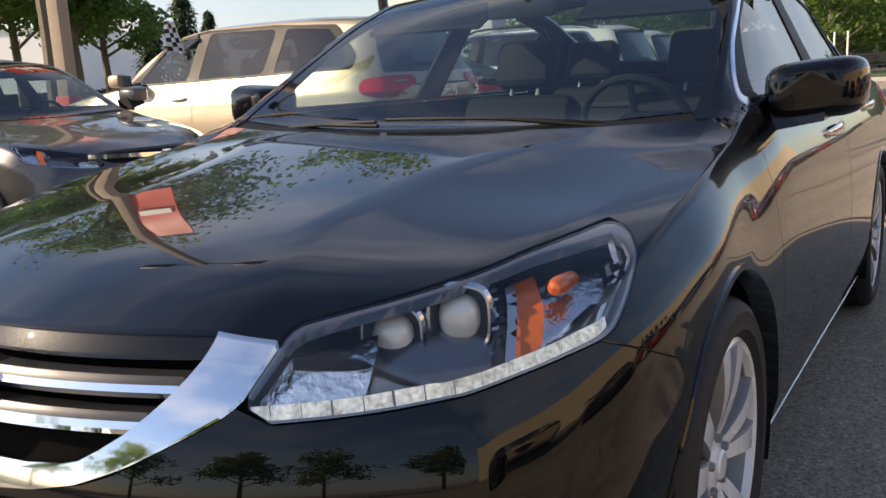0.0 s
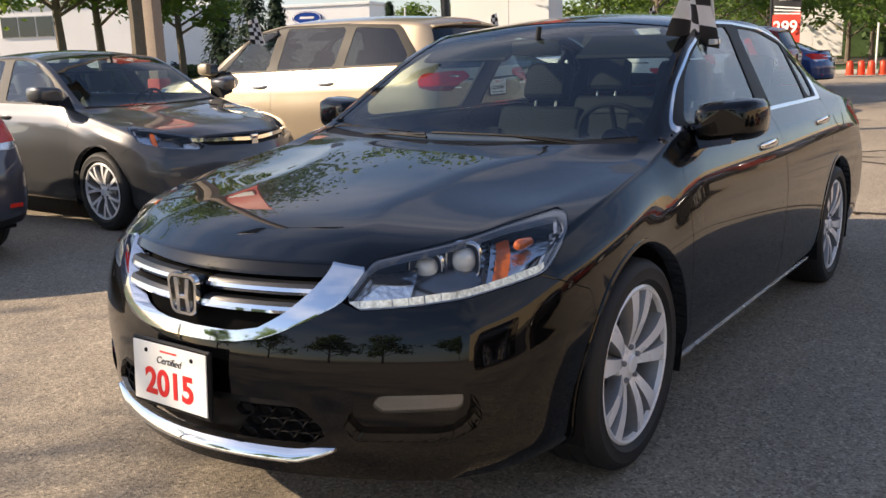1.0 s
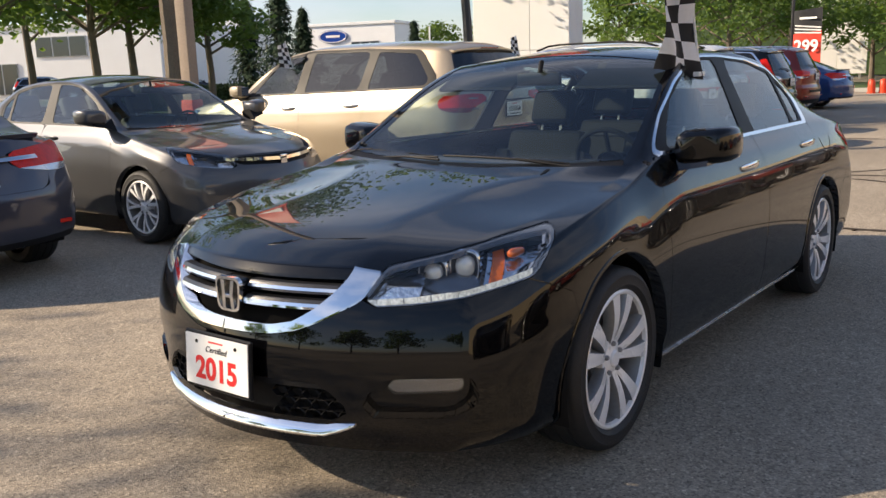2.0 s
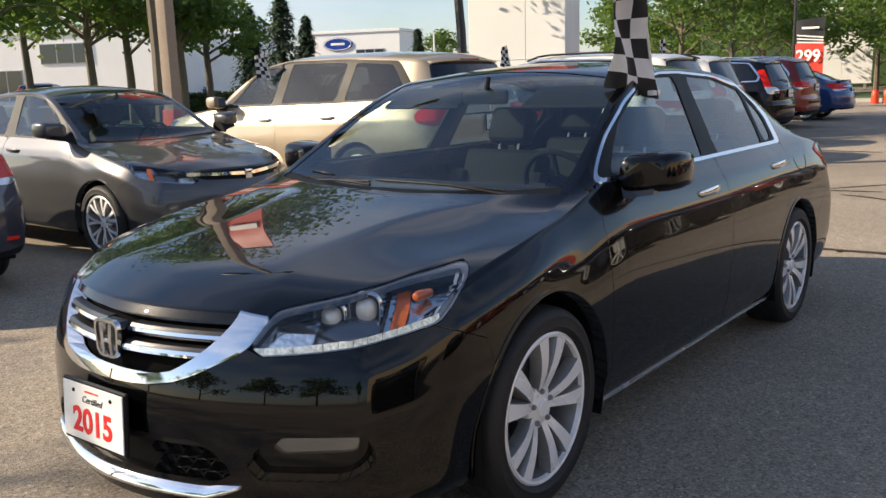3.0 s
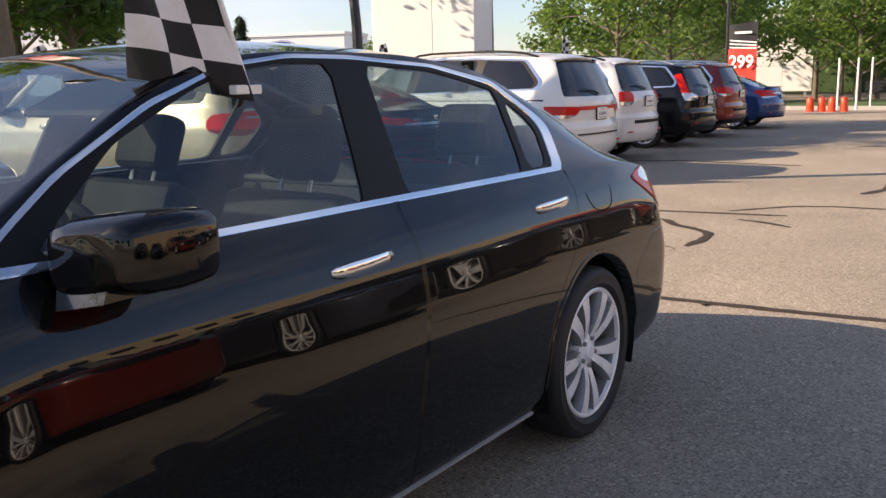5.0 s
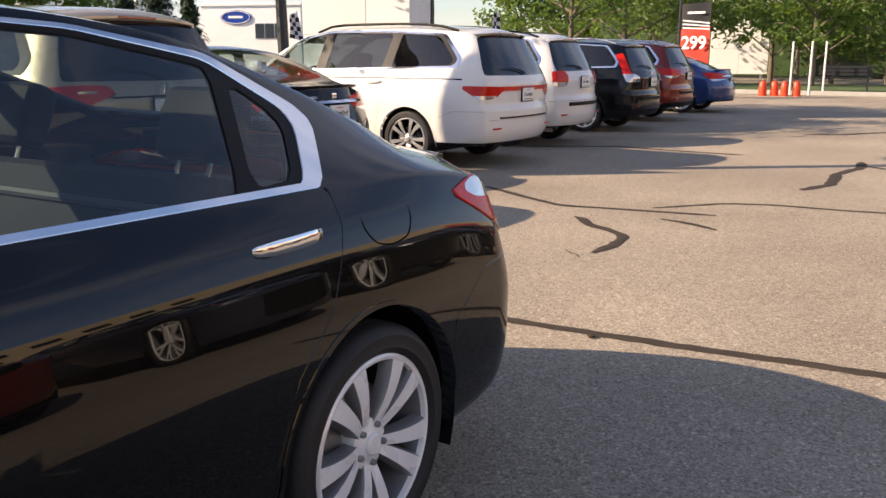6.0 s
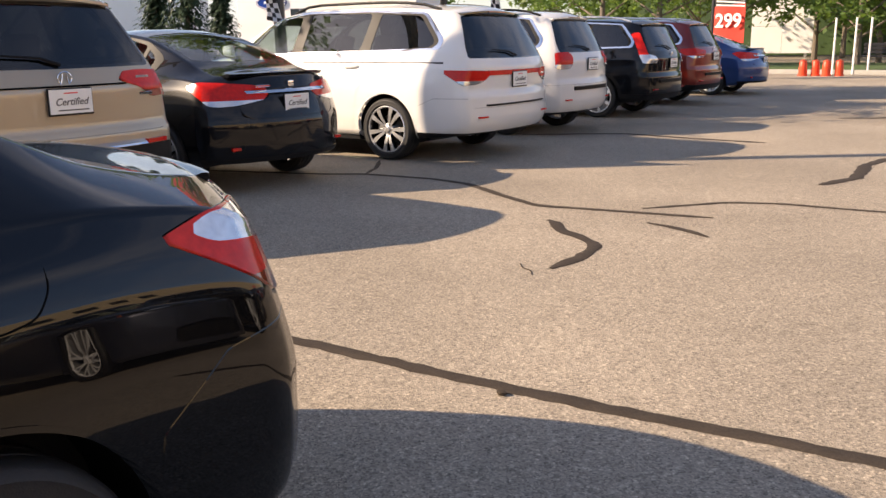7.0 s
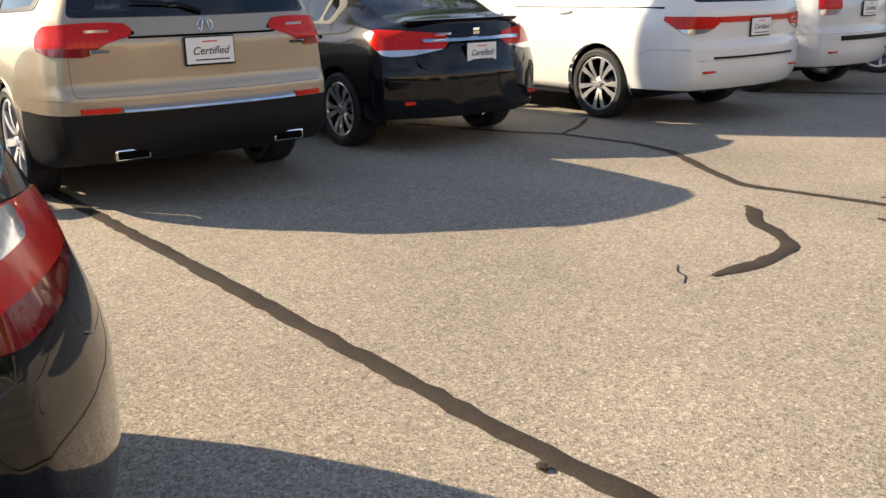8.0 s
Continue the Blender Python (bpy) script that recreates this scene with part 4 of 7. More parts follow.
def common_body(car, S, sh, F, paint_mt, win, dlo, glass_mt, chrome_dlo, front_door, rear_door, bump_f, bump_r, hl, tl, cowl, header, rear_win, wagon, arch_mt=None):
    """Cuts the skin of any car into panels, glass and lamps. Returns the left and right door panels."""
    L = S["L"]
    gaps = []
    side, top, nose, tail = F["side"], F["top"], F["nose"], F["tail"]
    for y in S["wheel_y"]:
        fn = lambda P, y=y: S["arch"] - np.hypot(P[:, 1] - y, P[:, 2] - S["wheel_r"]) - 10 * (np.abs(P[:, 0]) < 0.4)
        side = sh.clip(side, fn)[1]
        lip, side = sh.clip(side, lambda P, y=y: S["arch"] + (0.055 if arch_mt else 0.012) - np.hypot(P[:, 1] - y, P[:, 2] - S["wheel_r"]) - 10 * (np.abs(P[:, 0]) < 0.4))
        for f in sh.sides(lip):
            sh.panel("arch_lip", f, arch_mt or paint_mt, car, offset=0.004, depth=0.05)
    # lamps
    lamps = {}
    for nm, fn, sets in (("head", hl, ("side", "top", "nose")), ("tail", tl, ("side", "top", "tail"))):
        got = []
        pool = dict(side=side, top=top, nose=nose, tail=tail)
        for s in sets:
            half = (lambda P: (P[:, 1] < L / 2) * 2.0 - 1) if nm == "head" else (lambda P: (P[:, 1] > L / 2) * 2.0 - 1)
            a, b = sh.split(pool[s], lambda P: np.minimum(fn(P), half(P)), gaps, 0.0015)
            got += a
            pool[s] = b
        side, top, nose, tail = pool["side"], pool["top"], pool["nose"], pool["tail"]
        lamps[nm] = got
    # side openings
    up = lambda P: np.minimum(inside(dlo, PY, PZ, 1)(P), (np.abs(P[:, 0]) - 0.45) * 5)
    opening, side = sh.clip(side, up)
    chrome, inner = sh.clip(opening, lambda P: -inside(chrome_dlo, PY, PZ, 1)(P))
    for f in sh.sides(chrome):
        sh.panel("window_trim", f, M["chrome"] if S.get("bright_trim", True) else M["trim"], car, "bright window trim", offset=0.004, depth=0.008)
    panes = []
    for w in win:
        a, inner = sh.clip(inner, inside(w, PY, PZ, 1))
        panes.append(sh.sides(a))
    for f in sh.sides(inner):
        sh.panel("window_pillar", f, M["trim"], car, depth=0.012)
    # doors
    fd, side = sh.split(side, inside(front_door, PY, PZ, 0), gaps)
    rd, side = sh.split(side, inside(rear_door, PY, PZ, 0), gaps)
    doors = []
    for k, faces in enumerate((fd, rd)):
        doors.append(tuple(sh.panel("door", f, paint_mt, car, depth=0.014) for f in sh.sides(faces)))
    for k, pr in enumerate(panes):
        for j, f in enumerate(pr):
            owner = doors[0 if k == 0 else 1][j]
            sh.panel("side_window", f, glass_mt[min(k, len(glass_mt) - 1)], owner if k < 2 else car, offset=-0.004)
    # bumpers
    bf, side = sh.split(side, inside(bump_f, PY, PZ, 0), gaps)
    br, side = sh.split(side, inside(bump_r, PY, PZ, 0), gaps)
    fen, quarter = sh.split(side, lambda P: 1.43 * S.get("fy", 1) - P[:, 1], gaps)
    for f in sh.sides(fen):
        sh.panel("front_fender", f, paint_mt, car, depth=0.014)
    for f in sh.sides(quarter):
        sh.panel("rear_quarter", f, paint_mt, car, depth=0.014)
    # top
    hood, rest = sh.split(top, cowl, gaps, 0.004)
    sh.panel("hood", hood, paint_mt, car, depth=0.02)
    railx = S["rail"]
    cow, rest = sh.clip(rest, lambda P: np.minimum(cowl(P) + 0.045, railx(P[:, 1]) - 0.03 - np.abs(P[:, 0])))
    sh.panel("cowl_panel", cow, M["trim"], car, offset=-0.006)
    ws, rest = sh.clip(rest, lambda P: np.minimum(header(P), railx(P[:, 1]) - 0.040 - np.abs(P[:, 0])))
    sh.panel("windshield", ws, M["glass"], car, "clear curved windshield", offset=-0.003)
    if rear_win is not None:
        rw, rest = sh.clip(rest, rear_win)
        sh.panel("rear_window", rw, glass_mt[-1], car, offset=-0.003)
    if not wagon:
        lid, rest = sh.split(rest, lambda P: np.minimum(P[:, 1] - 4.16 * S.get("fy", 1), 0.625 * S.get("fx", 1) - np.abs(P[:, 0])), gaps)
        sh.panel("boot_lid", lid, paint_mt, car, depth=0.014)
    sh.panel("roof", rest, paint_mt, car, depth=0.012)
    return dict(doors=doors, gaps=gaps, bf=bf, br=br, nose=nose, tail=tail, lamps=lamps)
# ---- the black sedan ----
FRONT_WIN = [(1.60, 1.032), (2.52, 1.036), (2.61, 1.402), (2.40, 1.398), (2.20, 1.368), (2.08, 1.328), (1.85, 1.226)]
REAR_WIN = [(2.71, 1.038), (3.37, 1.052), (3.44, 1.328), (3.10, 1.388), (2.76, 1.405)]
QUARTER = [(3.415, 1.056), (3.555, 1.066), (3.612, 1.185), (3.592, 1.222), (3.485, 1.298)]
DLO = [(1.47, 1.012), (3.640, 1.0399), (3.646, 1.040), (3.650, 1.046), (3.735, 1.19), (3.70, 1.232), (3.45, 1.358), (3.1, 1.408), (2.7, 1.424), (2.45, 1.420), (2.2, 1.388), (1.95, 1.302), (1.70, 1.172)]
DLO_IN = [(1.502, 1.025), (3.580, 1.0529), (3.586, 1.053), (3.590, 1.059), (3.655, 1.185), (3.640, 1.229), (3.436, 1.345), (3.1, 1.400), (2.7, 1.416), (2.45, 1.412), (2.203, 1.381), (1.955, 1.292), (1.71, 1.166)]
FRONT_DOOR = [(1.40, 0.2350), (1.40, 0.8711), (1.455, 1.0118), (2.635, 1.0270), (2.65, 0.7735), (2.59, 0.4228), (2.57, 0.2350)]
REAR_DOOR = [(2.58, 0.2350), (2.60, 0.4229), (2.66, 0.7737), (2.645, 1.0271), (3.66, 1.0402), (3.65, 0.9517), (3.56, 0.7555), (3.42, 0.6237), (3.34, 0.4327), (3.31, 0.2350)]
BUMP_F = [(-0.4, 0.0), (0.80, 0.0), (0.625, 0.655), (0.45, 0.725), (-0.4, 0.725)]
BUMP_R = [(4.06, 0.0), (5.3, 0.0), (5.3, 0.77), (4.66, 0.77), (4.30, 0.725), (4.12, 0.60)]
HEAD = [(0.548, 0.650), (0.76, 0.660), (0.86, 0.667), (1.05, 0.685), (1.18, 0.703), (1.325, 0.724), (1.40, 0.775), (1.487, 0.846), (1.475, 0.857), (1.22, 0.832), (0.95, 0.798), (0.685, 0.766)]
TAIL = [(0.45, 0.955), (0.45, 0.85), (0.85, 0.80), (1.10, 0.790), (1.25, 0.803), (1.535, 0.968), (1.36, 1.004), (1.14, 0.998), (0.85, 0.985)]


def spread(pts, fy, fz):
    return [(a * fy, b * fz) for a, b in pts]


def hex_mesh(S, cells, parent):
    """A honeycomb screen on the nose."""
    for cx, cz in cells:
        bm = bmesh.new()
        rings = []
        for k in range(7):
            a = math.pi / 3 * k
            row = []
            for r, d in ((0.0235, -0.004), (0.0205, -0.008), (0.0185, 0.012)):
                x, z = cx + 1.35 * r * math.cos(a), cz + r * math.sin(a) * 0.9
                row.append((x, nose_y(S, x, z) + 0.022 + d, z))
            rings.append(row)
        loft(bm, rings, closed=False, cap=False)
        part("honeycomb_cell", bm, M["trim"], parent)


def squarish(bm, m, profile, n=28, e=0.62):
    """A turned shape with a rounded-square outline: (radius, depth) pairs along local y."""
    rings = []
    for r, d in profile:
        ring = []
        for k in range(n):
            c, s = math.cos(2 * math.pi * k / n), math.sin(2 * math.pi * k / n)
            ring.append(m @ Vector((r * math.copysign(abs(c) ** e, c), d, r * 1.08 * math.copysign(abs(s) ** e, s))))
        rings.append(ring)
    loft(bm, rings, cap=False)


def front_lamp(sh, faces, car, S, hero=True):
    """Head lamps: clear lens, dark housing, reflectors, projectors, amber corner and a lit strip."""
    fy, fz = S.get("fy", 1), S.get("fz", 1)
    slant = lambda P: QF(P) / fy - 0.55 * (P[:, 2] / fz - 0.76)
    for side, f in zip((1, -1), sh.sides(faces)):
        body = sh.panel("headlight", f, M["housing"], car, "projector headlight with clear lens", offset=-0.075)
        edge_in = inside([(0.562, 0.656), (0.76, 0.665), (0.86, 0.672), (1.05, 0.690), (1.18, 0.708), (1.318, 0.730), (1.39, 0.777), (1.472, 0.847), (1.22, 0.827), (0.95, 0.793), (0.69, 0.760)], lambda P: QF(P) / fy, lambda P: P[:, 2] / fz)
        mid, rim = sh.clip(f, edge_in)
        sh.panel("lens_rim", rim, M["housing"], body, offset=-0.004, depth=0.02)
        drl, up = sh.clip(mid, lambda P: (0.019 if hero else 0.012) - (P[:, 2] - np.interp(QF(P), [0.548, 0.8, 1.05, 1.18, 1.325, 1.40], np.array([0.655, 0.667, 0.690, 0.708, 0.730, 0.777]) * fz)))
        if hero:
            sh.panel("light_strip", drl, M["housing"], body, offset=-0.016, depth=0.03)
            for k in range(13):
                q0 = 0.575 + 0.058 * k
                cell = sh.clip(drl, lambda P, q0=q0: np.minimum(QF(P) - q0 - 0.001, q0 + 0.0565 - QF(P)))[0]
                sh.panel("light_cell", cell, M["led"], body, offset=-0.010, depth=0.006)
        else:
            sh.panel("light_strip", drl, M["lamp_clear"], body, offset=-0.012, depth=0.03)
        refl, rest = sh.clip(up, lambda P: np.minimum(slant(P) - 0.60, 0.845 - slant(P)))
        sh.panel("reflector", refl, M["facets"], body, offset=-0.052)
        for k, (q0, q1, dp, mt) in enumerate(((1.085, 1.10, -0.03, "reflector"), (1.10, 1.118, -0.05, "bar_grey"), (1.118, 1.14, -0.035, "reflector"), (1.14, 1.195, -0.042, "amber"))):
            a, rest = sh.clip(rest, lambda P, q0=q0, q1=q1: np.minimum(slant(P) - q0, q1 - slant(P)))
            sh.panel("amber_reflector" if mt == "amber" else "chrome_fin", a, M[mt], body, offset=dp)
        edge = lambda P: 1.325 + 1.33 * (P[:, 2] / fz - 0.724) - QF(P) / fy
        for k in range(4):
            a, rest = sh.clip(rest, lambda P, k=k: np.minimum(edge(P) - (0.010 + 0.015 * k), 0.025 + 0.015 * k - edge(P)))
            sh.panel("corner_rib", a, M["lamp_clear"] if k % 2 == 0 else M["housing"], body, offset=-0.014 if k % 2 == 0 else -0.026)
        cor, rest = sh.clip(rest, lambda P: np.minimum(slant(P) - 1.195, edge(P) - 0.07))
        sh.panel("corner_reflector", cor, M["facets"], body, offset=-0.055)
        sh.panel("lens", f, M["lens"], body, offset=0.001)
        if hero:
            for q, z in ((0.875, 0.724), (1.015, 0.748)):
                x = 0.555 if q < 0.95 else 0.635
                y = q - x + 0.03
                m = Matrix.Translation((side * x, y, z)) @ Matrix.Rotation(radians(24) * side, 4, "Z")
                bm = bmesh.new()
                squarish(bm, m, [(0.043, -0.014), (0.047, -0.018), (0.052, -0.012), (0.054, 0.02), (0.054, 0.08)])
                part("projector_shroud", bm, M["reflector"], body)
                bm = bmesh.new()
                squarish(bm, m, [(0.0004, -0.026), (0.012, -0.025), (0.023, -0.020), (0.030, -0.010), (0.032, 0.004)], e=0.85)
                part("projector_lens", bm, M["projector"], body)
                bm = bmesh.new()
                squarish(bm, m, [(0.030, 0.002), (0.036, -0.004), (0.044, -0.010)])
                part("projector_ring", bm, M["bar_grey"], body)
            bm = bmesh.new()
            m = Matrix.Translation((side * 0.755, 0.500, 0.785))
            lathe(bm, [(0.0004, -0.022), (0.010, -0.018), (0.015, -0.008), (0.016, 0.01), (0.013, 0.05)], 20, "y", m)
            part("amber_bulb", bm, M["amber"], body)


def hero_car():
    S = SEDAN
    car = thing("sedan_car", "glossy black four-door sedan with chrome grille on the asphalt", "car", pose(0, 0, 0.044, -1.013))
    sh, F = car_shell(S, 0.03, 18)
    cowl = lambda P: 1.225 + 0.14 * (np.abs(P[:, 0]) / 0.75) ** 2 - P[:, 1]
    header = lambda P: np.minimum(P[:, 1] - (1.262 + 0.14 * (np.abs(P[:, 0]) / 0.75) ** 2), 2.16 - 0.10 * P[:, 0] ** 2 - P[:, 1])
    rear = lambda P: np.minimum(np.minimum(P[:, 1] - 3.30, 4.07 - 0.25 * P[:, 0] ** 2 - P[:, 1]), 0.555 - np.abs(P[:, 0]))
    B = common_body(car, S, sh, F, M["black_paint"], [FRONT_WIN, REAR_WIN, QUARTER], DLO, [M["glass"], M["glass"], M["glass"]], DLO_IN, FRONT_DOOR, REAR_DOOR,
                    BUMP_F, BUMP_R, inside(HEAD, QF, PZ), inside(TAIL, QR(S["L"]), PZ), cowl, header, rear, False)
    gaps, nose, tail = B["gaps"], B["nose"], B["tail"]
    front_lamp(sh, B["lamps"]["head"], car, S)
    # tail lamps
    for f in sh.sides(B["lamps"]["tail"]):
        clear, red = sh.clip(f, inside([(1.455, 0.972), (1.36, 0.998), (1.14, 0.992), (0.85, 0.98), (0.85, 0.925), (1.13, 0.918), (1.40, 0.940)], QR(S["L"]), PZ))
        low, red = sh.clip(red, lambda P: 0.855 - P[:, 2])
        lamp = sh.panel("tail_light", red, M["lamp_red"], car, "red and clear wrap-around tail light", offset=0.006, depth=0.02)
        sh.panel("clear_section", clear, M["lamp_clear"], lamp, offset=0.006, depth=0.01)
        sh.panel("lower_section", low, M["lamp_deep"], lamp, offset=0.006, depth=0.01)
    # upper grille with its chrome surround
    ring = inside([(-0.3, 0.553), (0.17, 0.556), (0.28, 0.575), (0.365, 0.619), (0.447, 0.666), (0.478, 0.71), (0.490, 0.76), (0.495, 0.95), (-0.3, 0.95)], AX, PZ)
    hole = inside([(-0.3, 0.582), (0.17, 0.585), (0.27, 0.603), (0.345, 0.660), (0.388, 0.712), (0.405, 0.748), (0.41, 0.95), (-0.3, 0.95)], AX, PZ)
    g, nose = sh.split(nose, ring, gaps)
    opening, chrome = sh.clip(g, hole)
    grille = sh.panel("grille", opening, M["seam"], car, "black grille with chrome bars and surround", offset=-0.05)
    sh.panel("grille_surround", chrome, M["chrome"], grille, offset=0.010, depth=0.05)
    lip, opening2 = sh.clip(opening, lambda P: P[:, 2] - (0.735 + 0.02 * P[:, 0] ** 2))
    sh.panel("hood_edge_strip", lip, M["black_paint"], grille, offset=-0.001, depth=0.03)
    for z, xw in ((0.697, 0.376), (0.652, 0.338)):
        for s0, s1 in ((-1, -0.06), (0.06, 1)):
            bm = bmesh.new()
            rings = []
            for x in np.linspace(s0 * xw if s0 < 0 else s0, s1 if s0 < 0 else s1 * xw, 14):
                y = nose_y(S, x, z)
                rings.append([(x, y + 0.035, z + 0.016), (x, y + 0.008, z + 0.015), (x, y + 0.002, z + 0.008), (x, y - 0.003, z - 0.004), (x, y + 0.004, z - 0.010), (x, y + 0.035, z - 0.010)])
            loft(bm, rings)
            bar = part("grille_bar", bm, M["bar_grey"], grille)
            bm = bmesh.new()
            rings = []
            for x in np.linspace(s0 * xw if s0 < 0 else s0, s1 if s0 < 0 else s1 * xw, 14):
                y = nose_y(S, x, z)
                rings.append([(x, y - 0.005, z + 0.006), (x, y - 0.009, z - 0.004), (x, y - 0.004, z - 0.013), (x, y + 0.004, z - 0.013)])
            loft(bm, rings)
            part("chrome_edge", bm, M["chrome"], bar)
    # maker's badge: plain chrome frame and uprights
    bm = bmesh.new()
    y0 = nose_y(S, 0, 0.662) - 0.022
    outer = [np.array(p) for p in rounded([(-0.062, 0.060), (0.062, 0.060), (0.052, -0.055), (-0.052, -0.055)], 3)]
    rings = []
    for k in range(len(outer) + 1):
        p = outer[k % len(outer)]
        q = p * 0.84
        rings.append([(p[0], y0 + 0.014, 0.662 + p[1]), (p[0] * 0.985, y0, 0.662 + p[1] * 0.985), (q[0], y0, 0.662 + q[1]), (q[0], y0 + 0.014, 0.662 + q[1])])
    loft(bm, rings, cap=False)
    for s in (-1, 1):
        loft(bm, [[(s * 0.032, y0, 0.710), (s * 0.016, y0, 0.710), (s * 0.016, y0 + 0.012, 0.710), (s * 0.032, y0 + 0.012, 0.710)],
                  [(s * 0.025, y0 - 0.002, 0.662), (s * 0.011, y0 - 0.002, 0.662), (s * 0.011, y0 + 0.012, 0.662), (s * 0.025, y0 + 0.012, 0.662)],
                  [(s * 0.028, y0, 0.617), (s * 0.014, y0, 0.617), (s * 0.014, y0 + 0.012, 0.617), (s * 0.028, y0 + 0.012, 0.617)]])
    box(bm, (-0.012, y0 - 0.001, 0.651), (0.012, y0 + 0.012, 0.664), 0.002, 1)
    part("badge", bm, M["chrome"], car, "chrome badge")
    bm = bmesh.new()
    loft(bm, [[(p[0] * 0.9, y0 + 0.013, 0.662 + p[1] * 0.9) for p in outer], [(p[0] * 0.9, y0 + 0.05, 0.662 + p[1] * 0.9) for p in outer]])
    part("badge_backing", bm, M["gloss_black"], car)
    # lower grille, chin strip, fog lamps
    front = nose + B["bf"]
    low, front = sh.clip(front, inside([(-0.3, 0.290), (0.41, 0.294), (0.445, 0.330), (0.355, 0.420), (-0.3, 0.42)], AX, lambda P: PZ(P) + 10.0 * (P[:, 1] > 1.0)))
    back = sh.clip(nose + B["bf"], inside([(-0.3, 0.225), (0.50, 0.225), (0.52, 0.33), (0.40, 0.455), (-0.3, 0.455)], AX, lambda P: PZ(P) + 10.0 * (P[:, 1] > 1.0)))[0]
    sh.panel("grille_backing", back, M["trim"], car, offset=-0.065, depth=0.10)
    lg = sh.panel("lower_grille", low, M["trim"], car, "black honeycomb lower grille", offset=-0.045)
    lg2 = sh.panel("lower_grille_edge", sh.clip(low, lambda P: 0.012 - np.abs(P[:, 2] - 0.412))[0], M["trim"], lg, offset=-0.004, depth=0.04)
    for s in (1, -1):
        hex_mesh(S, [(s * (0.205 + 0.054 * i + 0.027 * (j % 2)), 0.308 + 0.034 * j) for j in range(4) for i in range(5) if 0.205 + 0.054 * i + 0.027 * (j % 2) < 0.425 - 0.028 * j], lg)
    pocket, front = sh.clip(front, inside([(0.56, 0.315), (0.92, 0.318), (1.06, 0.362), (1.03, 0.448), (0.66, 0.442), (0.54, 0.372)], QF, PZ))
    for f in sh.sides(pocket):
        pk = sh.panel("fog_light_pocket", f, M["black_paint"], car, offset=-0.045, depth=-0.045)
        lens = sh.clip(f, inside([(0.64, 0.388), (1.00, 0.400), (0.99, 0.442), (0.67, 0.432)], QF, PZ))[0]
        fl = sh.panel("fog_light", lens, M["housing"], pk, "clear fog light", offset=-0.034, depth=0.02)
        sh.panel("lens", lens, M["lens"], fl, offset=-0.016, depth=0.014)
    sh.panel("front_bumper", front, M["black_paint"], car, depth=0.014)
    bm = bmesh.new()
    rings = []
    for x in np.linspace(-0.455, 0.455, 31):
        z = 0.256 + 0.035 * max(0, abs(x) - 0.36) / 0.10
        y = nose_y(S, x, z) - 0.008
        k = min(1.0, 0.25 + (0.455 - abs(x)) / 0.10)
        rings.append([(x, y + 0.03, z + 0.030 * k), (x, y + 0.002, z + 0.027 * k), (x, y - 0.012 * k, z + 0.012 * k), (x, y - 0.015 * k, z - 0.004 * k), (x, y - 0.004, z - 0.013 * k), (x, y + 0.03, z - 0.015 * k)])
    loft(bm, rings)
    part("chin_strip", bm, M["chrome"], car, "chrome chin strip")
    plate(car, -0.005, nose_y(S, 0, 0.445) - 0.030, 0.446, -1, "2015", tilt=-3, w=0.305, h=0.17)
    # tail
    boot, bump = sh.split(tail, lambda P: np.minimum(P[:, 2] - 0.70, 0.60 - np.abs(P[:, 0])), gaps)
    sh.panel("boot_face", boot, M["black_paint"], car, depth=0.014)
    sh.panel("rear_bumper", bump + B["br"], M["black_paint"], car, depth=0.014)
    bm = bmesh.new()
    rings = []
    for x in np.linspace(-0.60, 0.60, 21):
        y = tail_y(S, x, 1.03) - 0.03
        z = 1.018 + 0.012 * (1 - (x / 0.6) ** 2)
        rings.append([(x, y - 0.10, z + 0.01), (x, y - 0.01, z + 0.028), (x, y + 0.015, z + 0.026), (x, y + 0.012, z + 0.012), (x, y - 0.02, z - 0.01)])
    loft(bm, rings)
    part("boot_spoiler", bm, M["black_paint"], car)
    # joints
    sh.panel("panel_joints", gaps, M["seam"], car, offset=-0.008)
    # handles, mirrors, wipers, sill strips, fuel door outline
    handle(B["doors"][0], S, 2.41, 0.900, M["chrome"])
    handle(B["doors"][1], S, 3.445, 0.938, M["chrome"])
    side_mirror(car, S, 1.575, 0.966, M["black_paint"], M["gloss_black"], 0.052, 1.07)
    for x0, x1, dy in ((0.50, -0.10, 0.02), (-0.12, -0.64, 0.0)):
        bm = bmesh.new()
        pts = []
        for t in np.linspace(0, 1, 9):
            x = x0 + (x1 - x0) * t
            y = 1.262 + 0.14 * (abs(x) / 0.75) ** 2 + 0.012 + dy * t
            pts.append((x, y, float(S["mid"](1.275 + dy)) - 0.04 * (abs(x) / 0.72) ** 2.2 + 0.016))
        tube(bm, pts, 0.005, 6)
        wip = part("wiper", bm, M["trim"], car)
        bm = bmesh.new()
        tube(bm, [pts[3], (pts[0][0] + 0.02, pts[0][1] - 0.02, pts[0][2] - 0.01)], 0.006, 6)
        part("wiper_arm", bm, M["trim"], wip)
    for s in (1, -1):
        bm = bmesh.new()
        rings = []
        for y in np.linspace(1.40, 3.30, 12):
            x = surface_x(S, y, 0.235)
            rings.append([(s * (x - 0.01), y, 0.225), (s * (x + 0.006), y, 0.222), (s * (x + 0.008), y, 0.231), (s * (x - 0.004), y, 0.236)])
        loft(bm, rings)
        part("sill_strip", bm, M["satin"], car)
    bm = bmesh.new()
